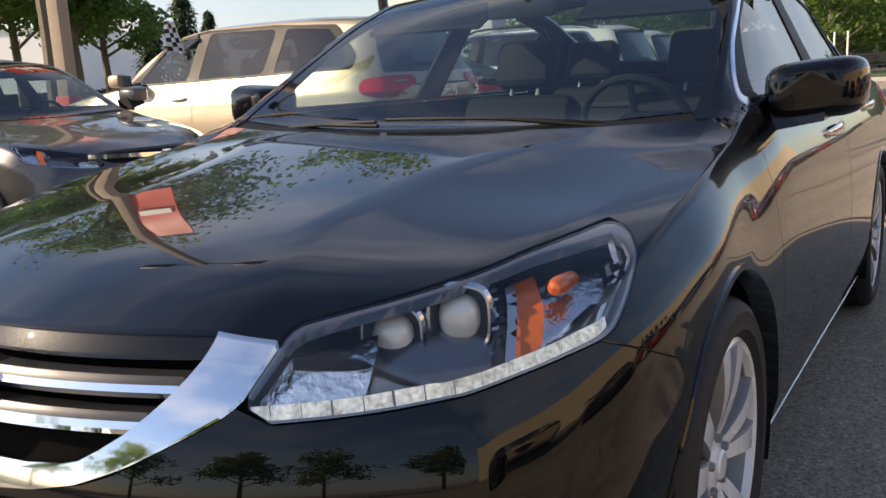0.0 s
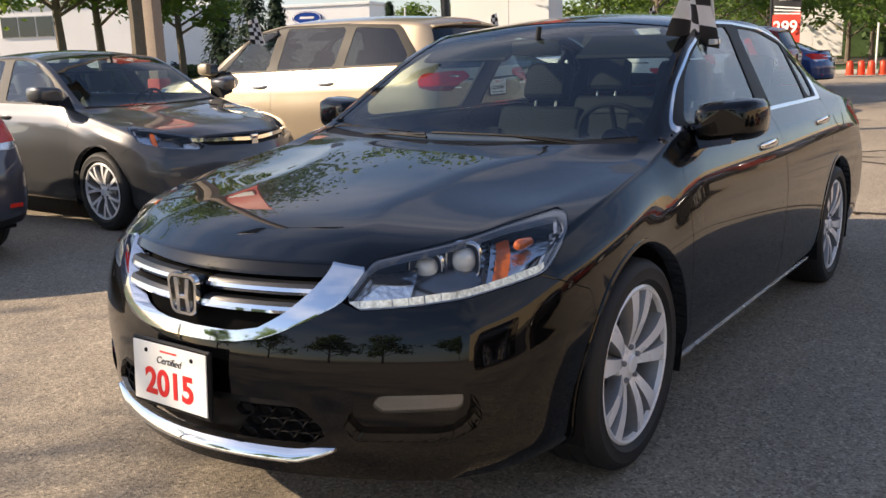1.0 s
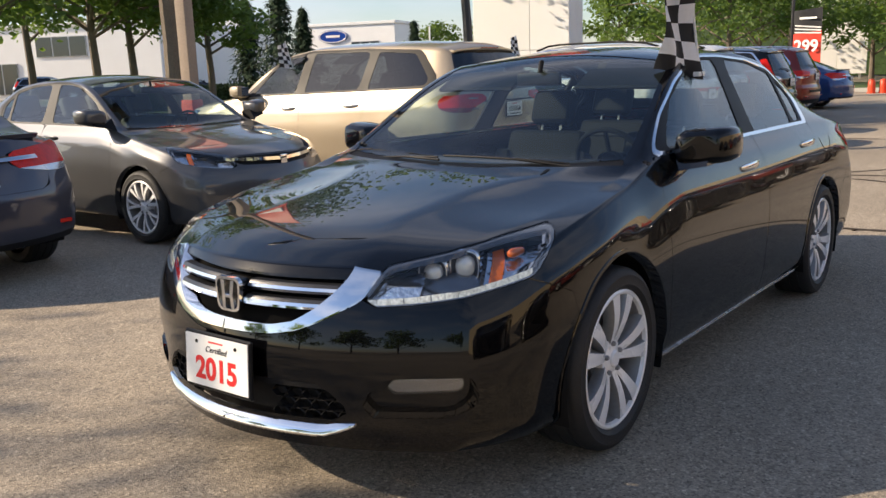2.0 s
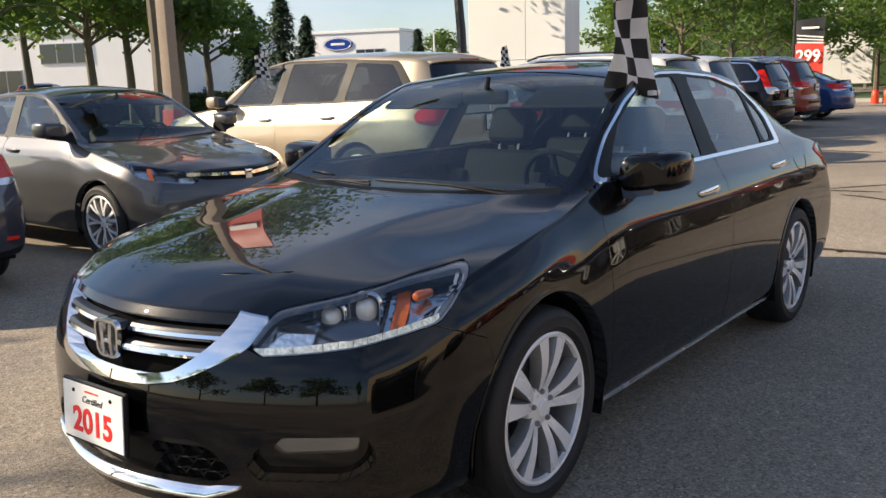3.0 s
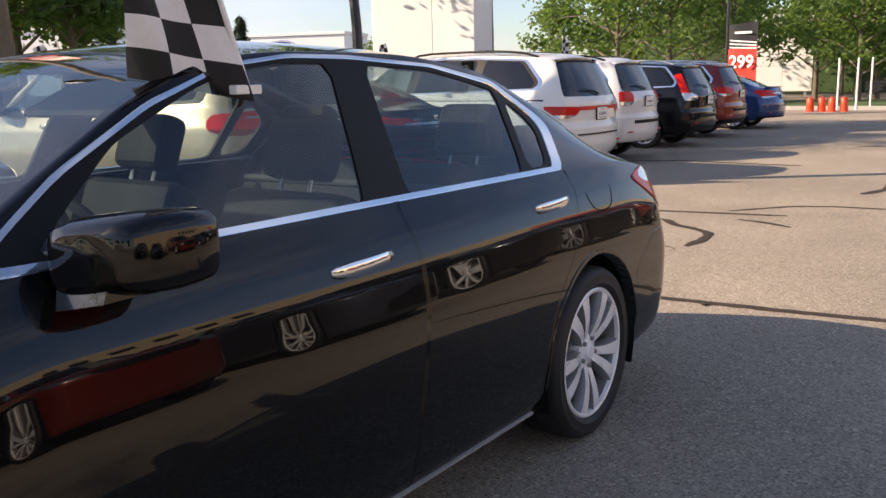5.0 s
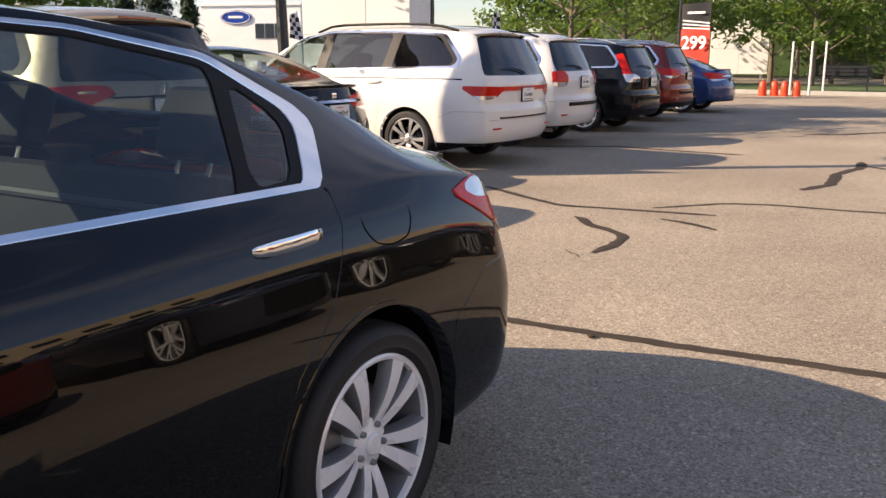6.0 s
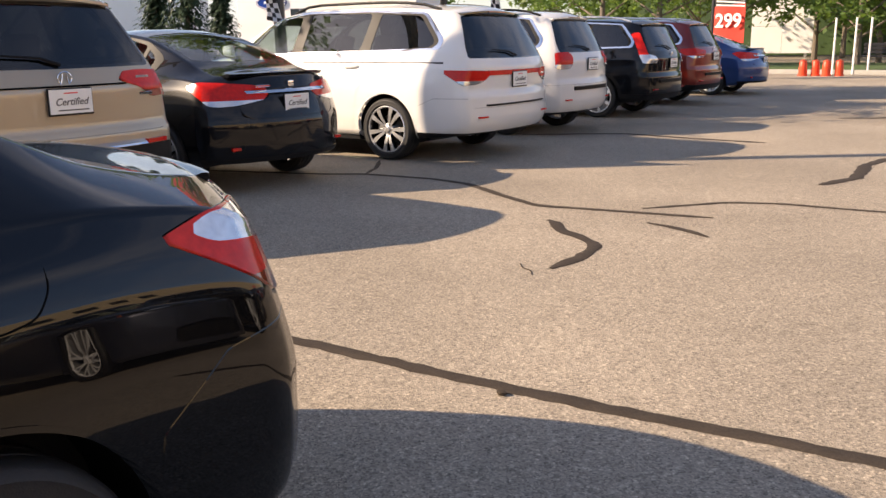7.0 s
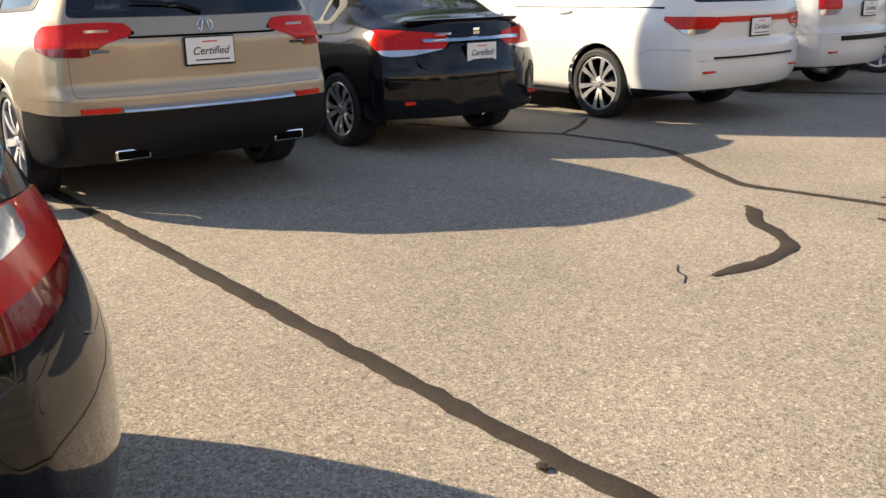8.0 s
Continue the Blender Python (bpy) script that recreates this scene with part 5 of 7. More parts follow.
    out_ = [(3.735, 0.985), (3.725, 0.93), (3.76, 0.885), (3.83, 0.872), (3.91, 0.885), (3.945, 0.93), (3.945, 0.985)]
    tube(bm, [(surface_x(S, y, z) + 0.0, y, z) for y, z in [tuple(p) for p in rounded(out_, 2)][:-4]], 0.0022, 5)
    part("fuel_door_joint", bm, M["seam"], car)
    underside(car, S)
    interior(car, S, M["leather"])
    put_wheels(car, S, 5, "pair", M["rim"], M["rim_shade_grey"], 0.248)
    return car


hero = hero_car()
# ---- the parked cars ----
SUV_FRONT_WIN = [(1.62, 1.165), (2.35, 1.175), (2.42, 1.60), (2.15, 1.575), (1.95, 1.49)]
SUV_REAR_WIN = [(2.50, 1.175), (3.35, 1.20), (3.42, 1.61), (2.56, 1.62)]
SUV_QUARTER = [(3.48, 1.20), (4.28, 1.235), (4.30, 1.30), (4.05, 1.57), (3.54, 1.605)]
SUV_DLO = [(1.46, 1.135), (4.38, 1.205), (4.40, 1.32), (4.12, 1.605), (3.4, 1.645), (2.5, 1.648), (2.1, 1.585), (1.9, 1.49)]
SUV_DLO_IN = [(1.58, 1.157), (4.33, 1.227), (4.35, 1.31), (4.09, 1.588), (3.4, 1.625), (2.5, 1.632), (2.12, 1.567), (1.93, 1.475)]
SUV_FRONT_DOOR = [(1.46, 0.30), (1.44, 0.9), (1.455, 1.1352), (2.44, 1.158), (2.46, 0.9), (2.46, 0.30)]
SUV_REAR_DOOR = [(2.47, 0.30), (2.47, 0.9), (2.45, 1.159), (3.45, 1.182), (3.48, 0.98), (3.36, 0.70), (3.28, 0.30)]
SUV_BUMP_F = [(-0.4, 0.0), (0.85, 0.0), (0.60, 0.75), (-0.4, 0.80)]
SUV_BUMP_R = [(4.10, 0.0), (5.4, 0.0), (5.4, 0.70), (4.35, 0.70), (4.18, 0.62)]
SUV_HEAD = [(0.62, 0.82), (0.90, 0.80), (1.35, 0.84), (1.60, 0.99), (1.10, 0.97), (0.75, 0.94)]


def parked_sedan(name, label, S, paint_mt, m, rims, bright=False):
    fy, fz, fx = S["fy"], S["fz"], S["fx"]
    S["bright_trim"] = bright
    car = thing(name, label, "car", m, "cars parked on the lot")
    sh, F = car_shell(S, 0.055, 12)
    sp = lambda p: spread(p, fy, fz)
    cowl = lambda P: fy * (1.225 + 0.14 * (np.abs(P[:, 0]) / 0.75) ** 2) - P[:, 1]
    header = lambda P: np.minimum(P[:, 1] - fy * (1.262 + 0.14 * (np.abs(P[:, 0]) / 0.75) ** 2), fy * 2.16 - 0.10 * P[:, 0] ** 2 - P[:, 1])
    rear = lambda P: np.minimum(np.minimum(P[:, 1] - 3.32 * fy, 4.07 * fy - 0.25 * P[:, 0] ** 2 - P[:, 1]), 0.555 * fx - np.abs(P[:, 0]))
    B = common_body(car, S, sh, F, paint_mt, [sp(FRONT_WIN), sp(REAR_WIN), sp(QUARTER)], sp(DLO), [M["glass"]] * 3, sp(DLO_IN), sp(FRONT_DOOR), sp(REAR_DOOR),
                    sp(BUMP_F), sp(BUMP_R), inside(sp(HEAD), QF, PZ), inside(sp(TAIL), QR(S["L"]), PZ), cowl, header, rear, False)
    gaps, nose, tail = B["gaps"], B["nose"], B["tail"]
    front_lamp(sh, B["lamps"]["head"], car, S, False)
    for f in sh.sides(B["lamps"]["tail"]):
        low, red = sh.clip(f, lambda P: 0.842 * fz - P[:, 2])
        lamp = sh.panel("tail_light", red, M["lamp_red"], car, "red tail light", offset=0.006, depth=0.02)
        sh.panel("clear_section", low, M["lamp_clear"], lamp, offset=0.006, depth=0.01)
    g, nose = sh.split(nose, inside(sp([(-0.3, 0.65), (0.42, 0.68), (0.56, 0.765), (0.60, 0.95), (-0.3, 0.95)]), AX, PZ), gaps)
    gr = sh.panel("grille", g, M["trim"], car, offset=-0.02)
    bm = bmesh.new()
    loft(bm, [[(x, nose_y(S, x, z) - 0.012, z + 0.016), (x, nose_y(S, x, z) - 0.016, z - 0.012), (x, nose_y(S, x, z) + 0.02, z - 0.012), (x, nose_y(S, x, z) + 0.02, z + 0.016)]
              for x in np.linspace(-0.50, 0.50, 17) for z in [0.705 * fz + 0.05 * abs(x)]])
    part("grille_bar", bm, M["chrome"], gr)
    bm = bmesh.new()
    yb = nose_y(S, 0, 0.72 * fz) - 0.03
    box(bm, (-0.036, yb, 0.66 * fz), (0.036, yb + 0.02, 0.74 * fz), 0.008, 2)
    part("badge", bm, M["chrome"], car)
    front = nose + B["bf"]
    low, front = sh.clip(front, inside(sp([(-0.3, 0.28), (0.48, 0.29), (0.42, 0.46), (-0.3, 0.50)]), AX, lambda P: PZ(P) + 10.0 * (P[:, 1] > 1.0)))
    sh.panel("lower_grille", low, M["trim"], car, offset=-0.04, depth=-0.04)
    sh.panel("front_bumper", front, paint_mt, car, depth=0.014)
    boot, bump = sh.split(tail, lambda P: np.minimum(P[:, 2] - 0.68 * fz, 0.60 * fx - np.abs(P[:, 0])), gaps)
    sh.panel("boot_face", boot, paint_mt, car, depth=0.014)
    dif, bump2 = sh.clip(bump + B["br"], lambda P: np.minimum(0.335 * fz - P[:, 2], P[:, 1] - S["L"] * 0.9))
    sh.panel("rear_bumper", bump2, paint_mt, car, depth=0.014)
    sh.panel("rear_valance", dif, M["trim"], car)
    for s in (1, -1):
        bm = bmesh.new()
        y = tail_y(S, 0.62, 0.42 * fz)
        box(bm, (s * 0.62 - 0.08, y - 0.02, 0.405 * fz), (s * 0.62 + 0.08, y + 0.008, 0.435 * fz), 0.005, 1, None)
        part("rear_reflector", bm, M["lamp_red"], car)
    plate(car, 0, tail_y(S, 0, 0.82 * fz) + 0.022, 0.80 * fz, 1)
    bm = bmesh.new()
    loft(bm, [[(x, tail_y(S, x, z) + 0.036, z - 0.014), (x, tail_y(S, x, z) + 0.030, z - 0.004), (x, tail_y(S, x, z) - 0.01, z + 0.018), (x, tail_y(S, x, z) - 0.02, z - 0.014)]
              for x in np.linspace(-0.50, 0.50, 15) for z in [0.915 * fz]])
    part("boot_strip", bm, M["chrome"], car)
    bm = bmesh.new()
    yb = tail_y(S, 0, 0.965 * fz) + 0.012
    box(bm, (-0.034, yb - 0.02, 0.945 * fz), (0.034, yb + 0.008, 1.0 * fz), 0.006, 2)
    part("badge", bm, M["chrome"], car)
    bm = bmesh.new()
    box(bm, (0.26, yb - 0.02, 0.952 * fz), (0.42, yb + 0.004, 0.972 * fz), 0.003, 1)
    part("name_bar", bm, M["chrome"], car)
    bm = bmesh.new()
    loft(bm, [[(x, tail_y(S, x, 1.0 * fz) - 0.12, z), (x, tail_y(S, x, 1.0 * fz) - 0.02, z + 0.024), (x, tail_y(S, x, 1.0 * fz) + 0.012, z + 0.018), (x, tail_y(S, x, 1.0 * fz) - 0.02, z - 0.012)]
              for x in np.linspace(-0.58, 0.58, 13) for z in [1.05 * fz + 0.01 * (1 - (x / 0.6) ** 2)]])
    part("boot_spoiler", bm, paint_mt, car)
    sh.panel("panel_joints", gaps, M["seam"], car, offset=-0.008)
    handle(B["doors"][0], S, 2.44 * fy, 0.91 * fz, paint_mt)
    handle(B["doors"][1], S, 3.42 * fy, 0.93 * fz, paint_mt)
    side_mirror(car, S, 1.36 * fy, 1.03 * fz, paint_mt, M["trim"])
    underside(car, S)
    interior(car, S, M["seat_grey"])
    put_wheels(car, S, *rims)
    return car


def parked_suv(name, label, S, paint_mt, m, rims, tail_poly, rear_glass, plate_z, low_z, cladding, extra, quarter_dark=True, bright=True, roof_rails=True):
    fy, fz, fx = S["fy"], S["fz"], S["fx"]
    S["bright_trim"] = bright
    car = thing(name, label, "car", m, "cars parked on the lot")
    sh, F = car_shell(S, 0.06, 12)
    sp = lambda p: spread(p, fy, fz)
    cowl = lambda P: fy * (1.15 + 0.15 * (np.abs(P[:, 0]) / 0.82) ** 2) - P[:, 1]
    header = lambda P: np.minimum(P[:, 1] - fy * (1.20 + 0.15 * (np.abs(P[:, 0]) / 0.82) ** 2), fy * 2.14 - 0.10 * P[:, 0] ** 2 - P[:, 1])
    gl = M["dark_glass"] if quarter_dark else M["glass"]
    B = common_body(car, S, sh, F, paint_mt, [sp(SUV_FRONT_WIN), sp(SUV_REAR_WIN), sp(SUV_QUARTER)], sp(SUV_DLO), [M["glass"], gl, gl], sp(SUV_DLO_IN), sp(SUV_FRONT_DOOR), sp(SUV_REAR_DOOR),
                    sp(SUV_BUMP_F), sp(SUV_BUMP_R), inside(sp(SUV_HEAD), QF, PZ), inside(tail_poly, QR(S["L"]), PZ, 1), cowl, header, None, True,
                    arch_mt=M["trim"] if cladding == "arches" else None)
    gaps, nose, tail = B["gaps"], B["nose"], B["tail"]
    front_lamp(sh, B["lamps"]["head"], car, S, False)
    zl = min(p[1] for p in tail_poly)
    zh = max(p[1] for p in tail_poly)
    for f in sh.sides(B["lamps"]["tail"]):
        low, red = sh.clip(f, lambda P: zl + 0.28 * (zh - zl) - P[:, 2])
        lamp = sh.panel("tail_light", red, M["lamp_red"], car, "red tail light", offset=0.012, depth=0.03)
        sh.panel("clear_section", low, M["lamp_clear"] if extra != "mdx" else M["lamp_deep"], lamp, offset=0.012, depth=0.03)
    g, nose = sh.split(nose, inside(sp([(-0.3, 0.62), (0.42, 0.66), (0.56, 0.90), (0.50, 0.95), (-0.3, 0.96)]), AX, PZ), gaps)
    sh.panel("grille", g, M["trim"], car, offset=-0.03, depth=-0.03)
    sh.panel("front_bumper", nose + B["bf"], paint_mt, car, depth=0.014)
    glassf, tail = sh.clip(tail, inside(rear_glass, AX, PZ, 1))
    sh.panel("rear_window", glassf, M["dark_glass"] if quarter_dark else M["glass"], car, "dark rear window", offset=-0.002)
    rimf, tail = sh.clip(tail, inside([(-0.4, rear_glass[0][1] - 0.02), (rear_glass[1][0] + 0.03, rear_glass[1][1] - 0.02), (rear_glass[2][0] + 0.03, rear_glass[2][1] + 0.03), (-0.4, rear_glass[3][1] + 0.03)], AX, PZ, 1))
    sh.panel("rear_window_surround", rimf, M["gloss_black"], car)
    gate, bump = sh.split(tail, lambda P: np.minimum(P[:, 2] - low_z, 0.80 * fx - np.abs(P[:, 0])), gaps)
    sh.panel("tailgate", gate, paint_mt, car, depth=0.014)
    dif, bump2 = sh.clip(bump + B["br"], lambda P: np.minimum((low_z - 0.10 if extra == "mdx" else 0.33 if extra in ("van", "box") else 0.42 * fz) - P[:, 2], P[:, 1] - S["L"] * 0.84))
    sh.panel("rear_bumper", bump2, paint_mt, car, depth=0.014)
    sh.panel("rear_valance", dif, M["trim"], car, "black plastic lower bumper", offset=0.006)
    # roof spoiler and stop lamp
    zt = float(S["mid"](S["L"])) - 0.01
    bm = bmesh.new()
    loft(bm, [[(x, tail_y(S, x, zt) - 0.16, zt - 0.02 * (x / 0.6) ** 2 + 0.018), (x, tail_y(S, x, zt) + 0.05, zt - 0.035 * (x / 0.6) ** 2 + 0.006), (x, tail_y(S, x, zt) + 0.05, zt - 0.035 * (x / 0.6) ** 2 - 0.012), (x, tail_y(S, x, zt) - 0.04, zt - 0.05)]
              for x in np.linspace(-0.60 * fx, 0.60 * fx, 13)])
    sp_ob = part("roof_spoiler", bm, paint_mt if extra != "van" else M["gloss_black"], car)
    bm = bmesh.new()
    box(bm, (-0.17, tail_y(S, 0, zt) + 0.042, zt - 0.014), (0.17, tail_y(S, 0, zt) + 0.056, zt + 0.002), 0.003, 1)
    part("stop_light", bm, M["lamp_deep"], sp_ob)
    yp = tail_y(S, 0, plate_z)
    plate(car, 0 if extra != "mdx" else 0.0, yp + 0.022, plate_z, 1)
    # badge and name bars
    bz = rear_glass[0][1] - 0.075
    yb = tail_y(S, 0, bz)
    if extra in ("mdx", "crv", "red"):
        bm = bmesh.new()
        tube(bm, [(0.05 * math.cos(a), yb + 0.012, bz + 0.042 * math.sin(a)) for a in np.linspace(0, 2 * math.pi, 21)], 0.005, 6)
        for s in (-1, 1):
            tube(bm, [(s * 0.012, yb + 0.012, bz + 0.03), (s * 0.026, yb + 0.012, bz - 0.03)], 0.005, 6)
        part("badge", bm, M["chrome"], car)
    for s in ((1, -1) if extra == "mdx" else (-1,)):
        bm = bmesh.new()
        box(bm, (s * 0.62 * fx - 0.07, yb - 0.05, bz - 0.135), (s * 0.62 * fx + 0.07, tail_y(S, 0.62 * fx, bz - 0.13) + 0.008, bz - 0.115), 0.003, 1)
        part("name_bar", bm, M["chrome"], car)
    # wiper
    bm = bmesh.new()
    gz = rear_glass[0][1] + 0.05
    tube(bm, [(0.0, tail_y(S, 0, gz - 0.04) + 0.02, gz - 0.04), (0.12, tail_y(S, 0.12, gz) + 0.018, gz + 0.005), (0.42, tail_y(S, 0.42, gz) + 0.014, gz + 0.03)], [0.014, 0.010, 0.006], 6)
    part("rear_wiper", bm, M["trim"], car)
    if extra == "mdx":
        bm = bmesh.new()
        zg = 1.050
        loft(bm, [[(x, tail_y(S, x, zg) + 0.008, zg - 0.006), (x, tail_y(S, x, zg) + 0.008, zg + 0.006), (x, tail_y(S, x, zg) - 0.02, zg + 0.006), (x, tail_y(S, x, zg) - 0.02, zg - 0.006)] for x in np.linspace(-0.47, 0.47, 13)])
        part("tailgate_groove", bm, M["seam"], car)
        for s in (1, -1):
            bm = bmesh.new()
            loft(bm, [[(x, tail_y(S, x, 1.09) + 0.018, 1.082), (x, tail_y(S, x, 1.09) + 0.018, 1.098), (x, tail_y(S, x, 1.09), 1.098), (x, tail_y(S, x, 1.09), 1.082)] for x in np.linspace(s * 0.57, s * 0.70, 5)])
            part("reversing_light", bm, M["lamp_clear"], car)
        bm = bmesh.new()
        zc = low_z - 0.075
        loft(bm, [[(x, tail_y(S, x, zc) + 0.046, zc - 0.016), (x, tail_y(S, x, zc) + 0.040, zc - 0.004), (x, tail_y(S, x, zc) - 0.01, zc + 0.022), (x, tail_y(S, x, zc) - 0.03, zc - 0.014)] for x in np.linspace(-0.56, 0.56, 19)])
        part("bumper_strip", bm, M["chrome"], car)
        for s in (1, -1):
            bm = bmesh.new()
            loft(bm, [[(x, tail_y(S, x, zc) + 0.030, zc - 0.018), (x, tail_y(S, x, zc) + 0.034, zc + 0.012), (x, tail_y(S, x, zc) - 0.03, zc + 0.014), (x, tail_y(S, x, zc) - 0.03, zc - 0.018)] for x in np.linspace(s * 0.575, s * 0.78, 7)])
            part("rear_reflector", bm, M["lamp_red"], car)
            bm = bmesh.new()
            yt = tail_y(S, 0.5, 0.36) + 0.03
            box(bm, (s * 0.52 - 0.11, yt - 0.20, 0.335), (s * 0.52 + 0.11, yt + 0.0, 0.405), 0.02, 2)
            ex = part("exhaust_tip", bm, M["chrome"], car, "chrome exhaust tip")
            bm = bmesh.new()
            box(bm, (s * 0.52 - 0.095, yt - 0.01, 0.345), (s * 0.52 + 0.095, yt + 0.003, 0.395), 0.012, 2)
            part("exhaust_opening", bm, M["seam"], ex)
        bm = bmesh.new()
        box(bm, (-0.04, yt - 0.06, 0.33), (0.04, yt - 0.01, 0.41), 0.01, 1)
        part("tow_socket", bm, M["trim"], car)
        bm = bmesh.new()
        for k in range(3):
            box(bm, (-0.025, yt - 0.012, 0.345 + 0.022 * k), (0.025, yt - 0.006, 0.353 + 0.022 * k))
        part("socket_marking", bm, M["plate_white"], car)
    elif extra == "van":
        z = zh - 0.035
        bm = bmesh.new()
        loft(bm, [[(x, tail_y(S, x, z) + 0.012, z - 0.028), (x, tail_y(S, x, z) + 0.02, z + 0.022), (x, tail_y(S, x, z) - 0.03, z + 0.026), (x, tail_y(S, x, z) - 0.03, z - 0.028)] for x in np.linspace(-0.56 * fx, 0.56 * fx, 17)])
        part("lamp_band", bm, M["lamp_red"], car)
        for s in (1, -1):
            bm = bmesh.new()
            rail = [(s * (surface_x(S, y, 1.08) - 0.006), y, 1.075) for y in np.linspace(2.55 * fy, 4.45 * fy, 9)]
            loft(bm, [[(x, y, z - 0.010), (x + s * 0.008, y, z - 0.008), (x + s * 0.008, y, z + 0.008), (x, y, z + 0.010)] for x, y, z in rail])
            part("slide_rail", bm, M["seam"], car)
        bm = bmesh.new()
        loft(bm, [[(x, tail_y(S, x, 0.62) + 0.012, 0.612), (x, tail_y(S, x, 0.62) + 0.016, 0.63), (x, tail_y(S, x, 0.62) - 0.02, 0.634), (x, tail_y(S, x, 0.62) - 0.02, 0.612)] for x in np.linspace(-0.62, 0.62, 13)])
        part("bumper_step", bm, M["trim"], car)
    else:
        bm = bmesh.new()
        zb = low_z - 0.05
        loft(bm, [[(x, tail_y(S, x, zb) + 0.012, zb - 0.03), (x, tail_y(S, x, zb) + 0.018, zb + 0.02), (x, tail_y(S, x, zb) - 0.03, zb + 0.03), (x, tail_y(S, x, zb) - 0.03, zb - 0.03)] for x in np.linspace(-0.5, 0.5, 13)])
        part("bumper_step", bm, M["trim"], car)
    if extra != "mdx":
        for s in (1, -1):
            bm = bmesh.new()
            y = tail_y(S, 0.64 * fx, 0.50 * fz)
            box(bm, (s * 0.64 * fx - 0.09, y - 0.03, 0.485 * fz), (s * 0.64 * fx + 0.09, y + 0.014, 0.505 * fz), 0.004, 1)
            part("rear_reflector", bm, M["lamp_red"], car)
    if roof_rails:
        for s in (1, -1):
            bm = bmesh.new()
            pts = []
            for t in np.linspace(0, 1, 11):
                y = fy * (2.25 + 2.0 * t)
                up = 0.05 * min(1, 8 * t, 8 * (1 - t))
                pts.append((s * (float(S["rail"](y)) - 0.03), y, float(S["rail_z"](y)) + 0.015 + up))
            tube(bm, pts, 0.016, 8)
            part("roof_rail", bm, M["trim"] if paint_mt in (M["white_paint"], M["white_paint_b"]) else M["satin"], car)
    sh.panel("panel_joints", gaps, M["seam"], car, offset=-0.008)
    handle(B["doors"][0], S, 2.28 * fy, 1.0 * fz, paint_mt if extra != "mdx" else M["satin"])
    handle(B["doors"][1], S, 3.28 * fy, 1.03 * fz, paint_mt if extra != "mdx" else M["satin"])
    side_mirror(car, S, 1.40 * fy, 1.13 * fz, paint_mt, M["trim"])
    underside(car, S)
    interior(car, S, M["seat_grey"], z0=0.12)
    put_wheels(car, S, *rims)
    return car


def tail_at(x, y, S, turn=0.0):
    """The pose of a car that shows its tail towards +x, with the middle of the tail at x, y."""
    a = radians(90 + turn)
    return pose(0, 0, 0) @ Matrix.Translation((x, y, 0)) @ Matrix.Rotation(radians(-90 + turn), 4, "Z") @ Matrix.Translation((0, -S["L"], 0))


SILVER, DARKW = (M["rim"], M["rim_shade_grey"]), (M["satin"], M["gloss_black"])
compact = dict(L=4.53, H=1.435, W=1.755, wheel_y=(0.90, 3.57), wheel_r=0.315)
S1 = scaled(SEDAN, **compact)
# grey sedan, nose towards the lane
parked_sedan("sedan_car", "grey metallic compact sedan with silver wheels facing the lane", S1, M["grey_paint"],
             Matrix.Translation((-3.46, 3.5, 0)) @ Matrix.Rotation(radians(90), 4, "Z"), (7, "fork", *SILVER))
S2 = scaled(SEDAN, **compact)
black_compact = parked_sedan("sedan_car", "black compact sedan parked nose in, dealer plate on its boot", S2, M["dark_paint"], tail_at(-3.32, 9.0, S2, 0), (5, "pair", *DARKW))
S3 = scaled(SEDAN, **compact)
slate = parked_sedan("sedan_car", "slate grey compact sedan parked nose in beside the grey one", S3, M["navy_paint"], tail_at(-3.6, 0.97, S3, 0), (7, "fork", *SILVER))
S4 = scaled(SUV, L=4.86, H=1.735, W=1.99)
parked_suv("suv_car", "gold metallic large SUV parked nose in, dealer plate on its tailgate", S4, M["gold_paint"], tail_at(-2.98, 6.5, S4, 0), (7, "single", *SILVER),
           [(0.46, 1.055), (0.64, 1.045), (0.82, 0.945), (1.10, 0.955), (1.27, 0.985), (1.29, 1.06), (1.20, 1.12), (0.85, 1.135), (0.60, 1.135)],
           [(-0.4, 1.175), (0.74, 1.185), (0.60, 1.56), (-0.4, 1.585)], 0.955, 0.72, "none", "mdx", bright=False, roof_rails=False)
S5 = scaled(SUV, L=5.15, H=1.735, W=2.01, wheel_y=(0.98, 3.98), wheel_r=0.345)
parked_suv("minivan", "white minivan with dark rear glass and black machined wheels", S5, M["white_paint"], tail_at(-2.72, 11.88, S5, 0), (5, "pair", *DARKW),
           [(0.56, 0.985), (0.66, 0.895), (0.85, 0.845), (1.10, 0.840), (1.36, 0.975), (1.34, 1.0), (0.95, 0.995)],
           [(-0.4, 1.13), (0.76, 1.14), (0.66, 1.56), (-0.4, 1.58)], 0.885, 0.60, "none", "van")
S6 = scaled(SUV, L=4.44, H=1.72, W=1.81, wheel_y=(0.88, 3.50), wheel_r=0.345)
parked_suv("suv_car", "white boxy compact SUV with square red tail lights", S6, M["white_paint_b"], tail_at(-3.15, 14.7, S6, 0), (5, "single", *SILVER),
           [(0.58, 1.13), (0.58, 0.91), (0.98, 0.91), (0.98, 1.13)], [(-0.4, 1.15), (0.66, 1.15), (0.60, 1.55), (-0.4, 1.57)], 0.97, 0.70, "none", "box")
S7 = scaled(SUV, L=4.53, H=1.66, W=1.82, wheel_y=(0.90, 3.52), wheel_r=0.345)
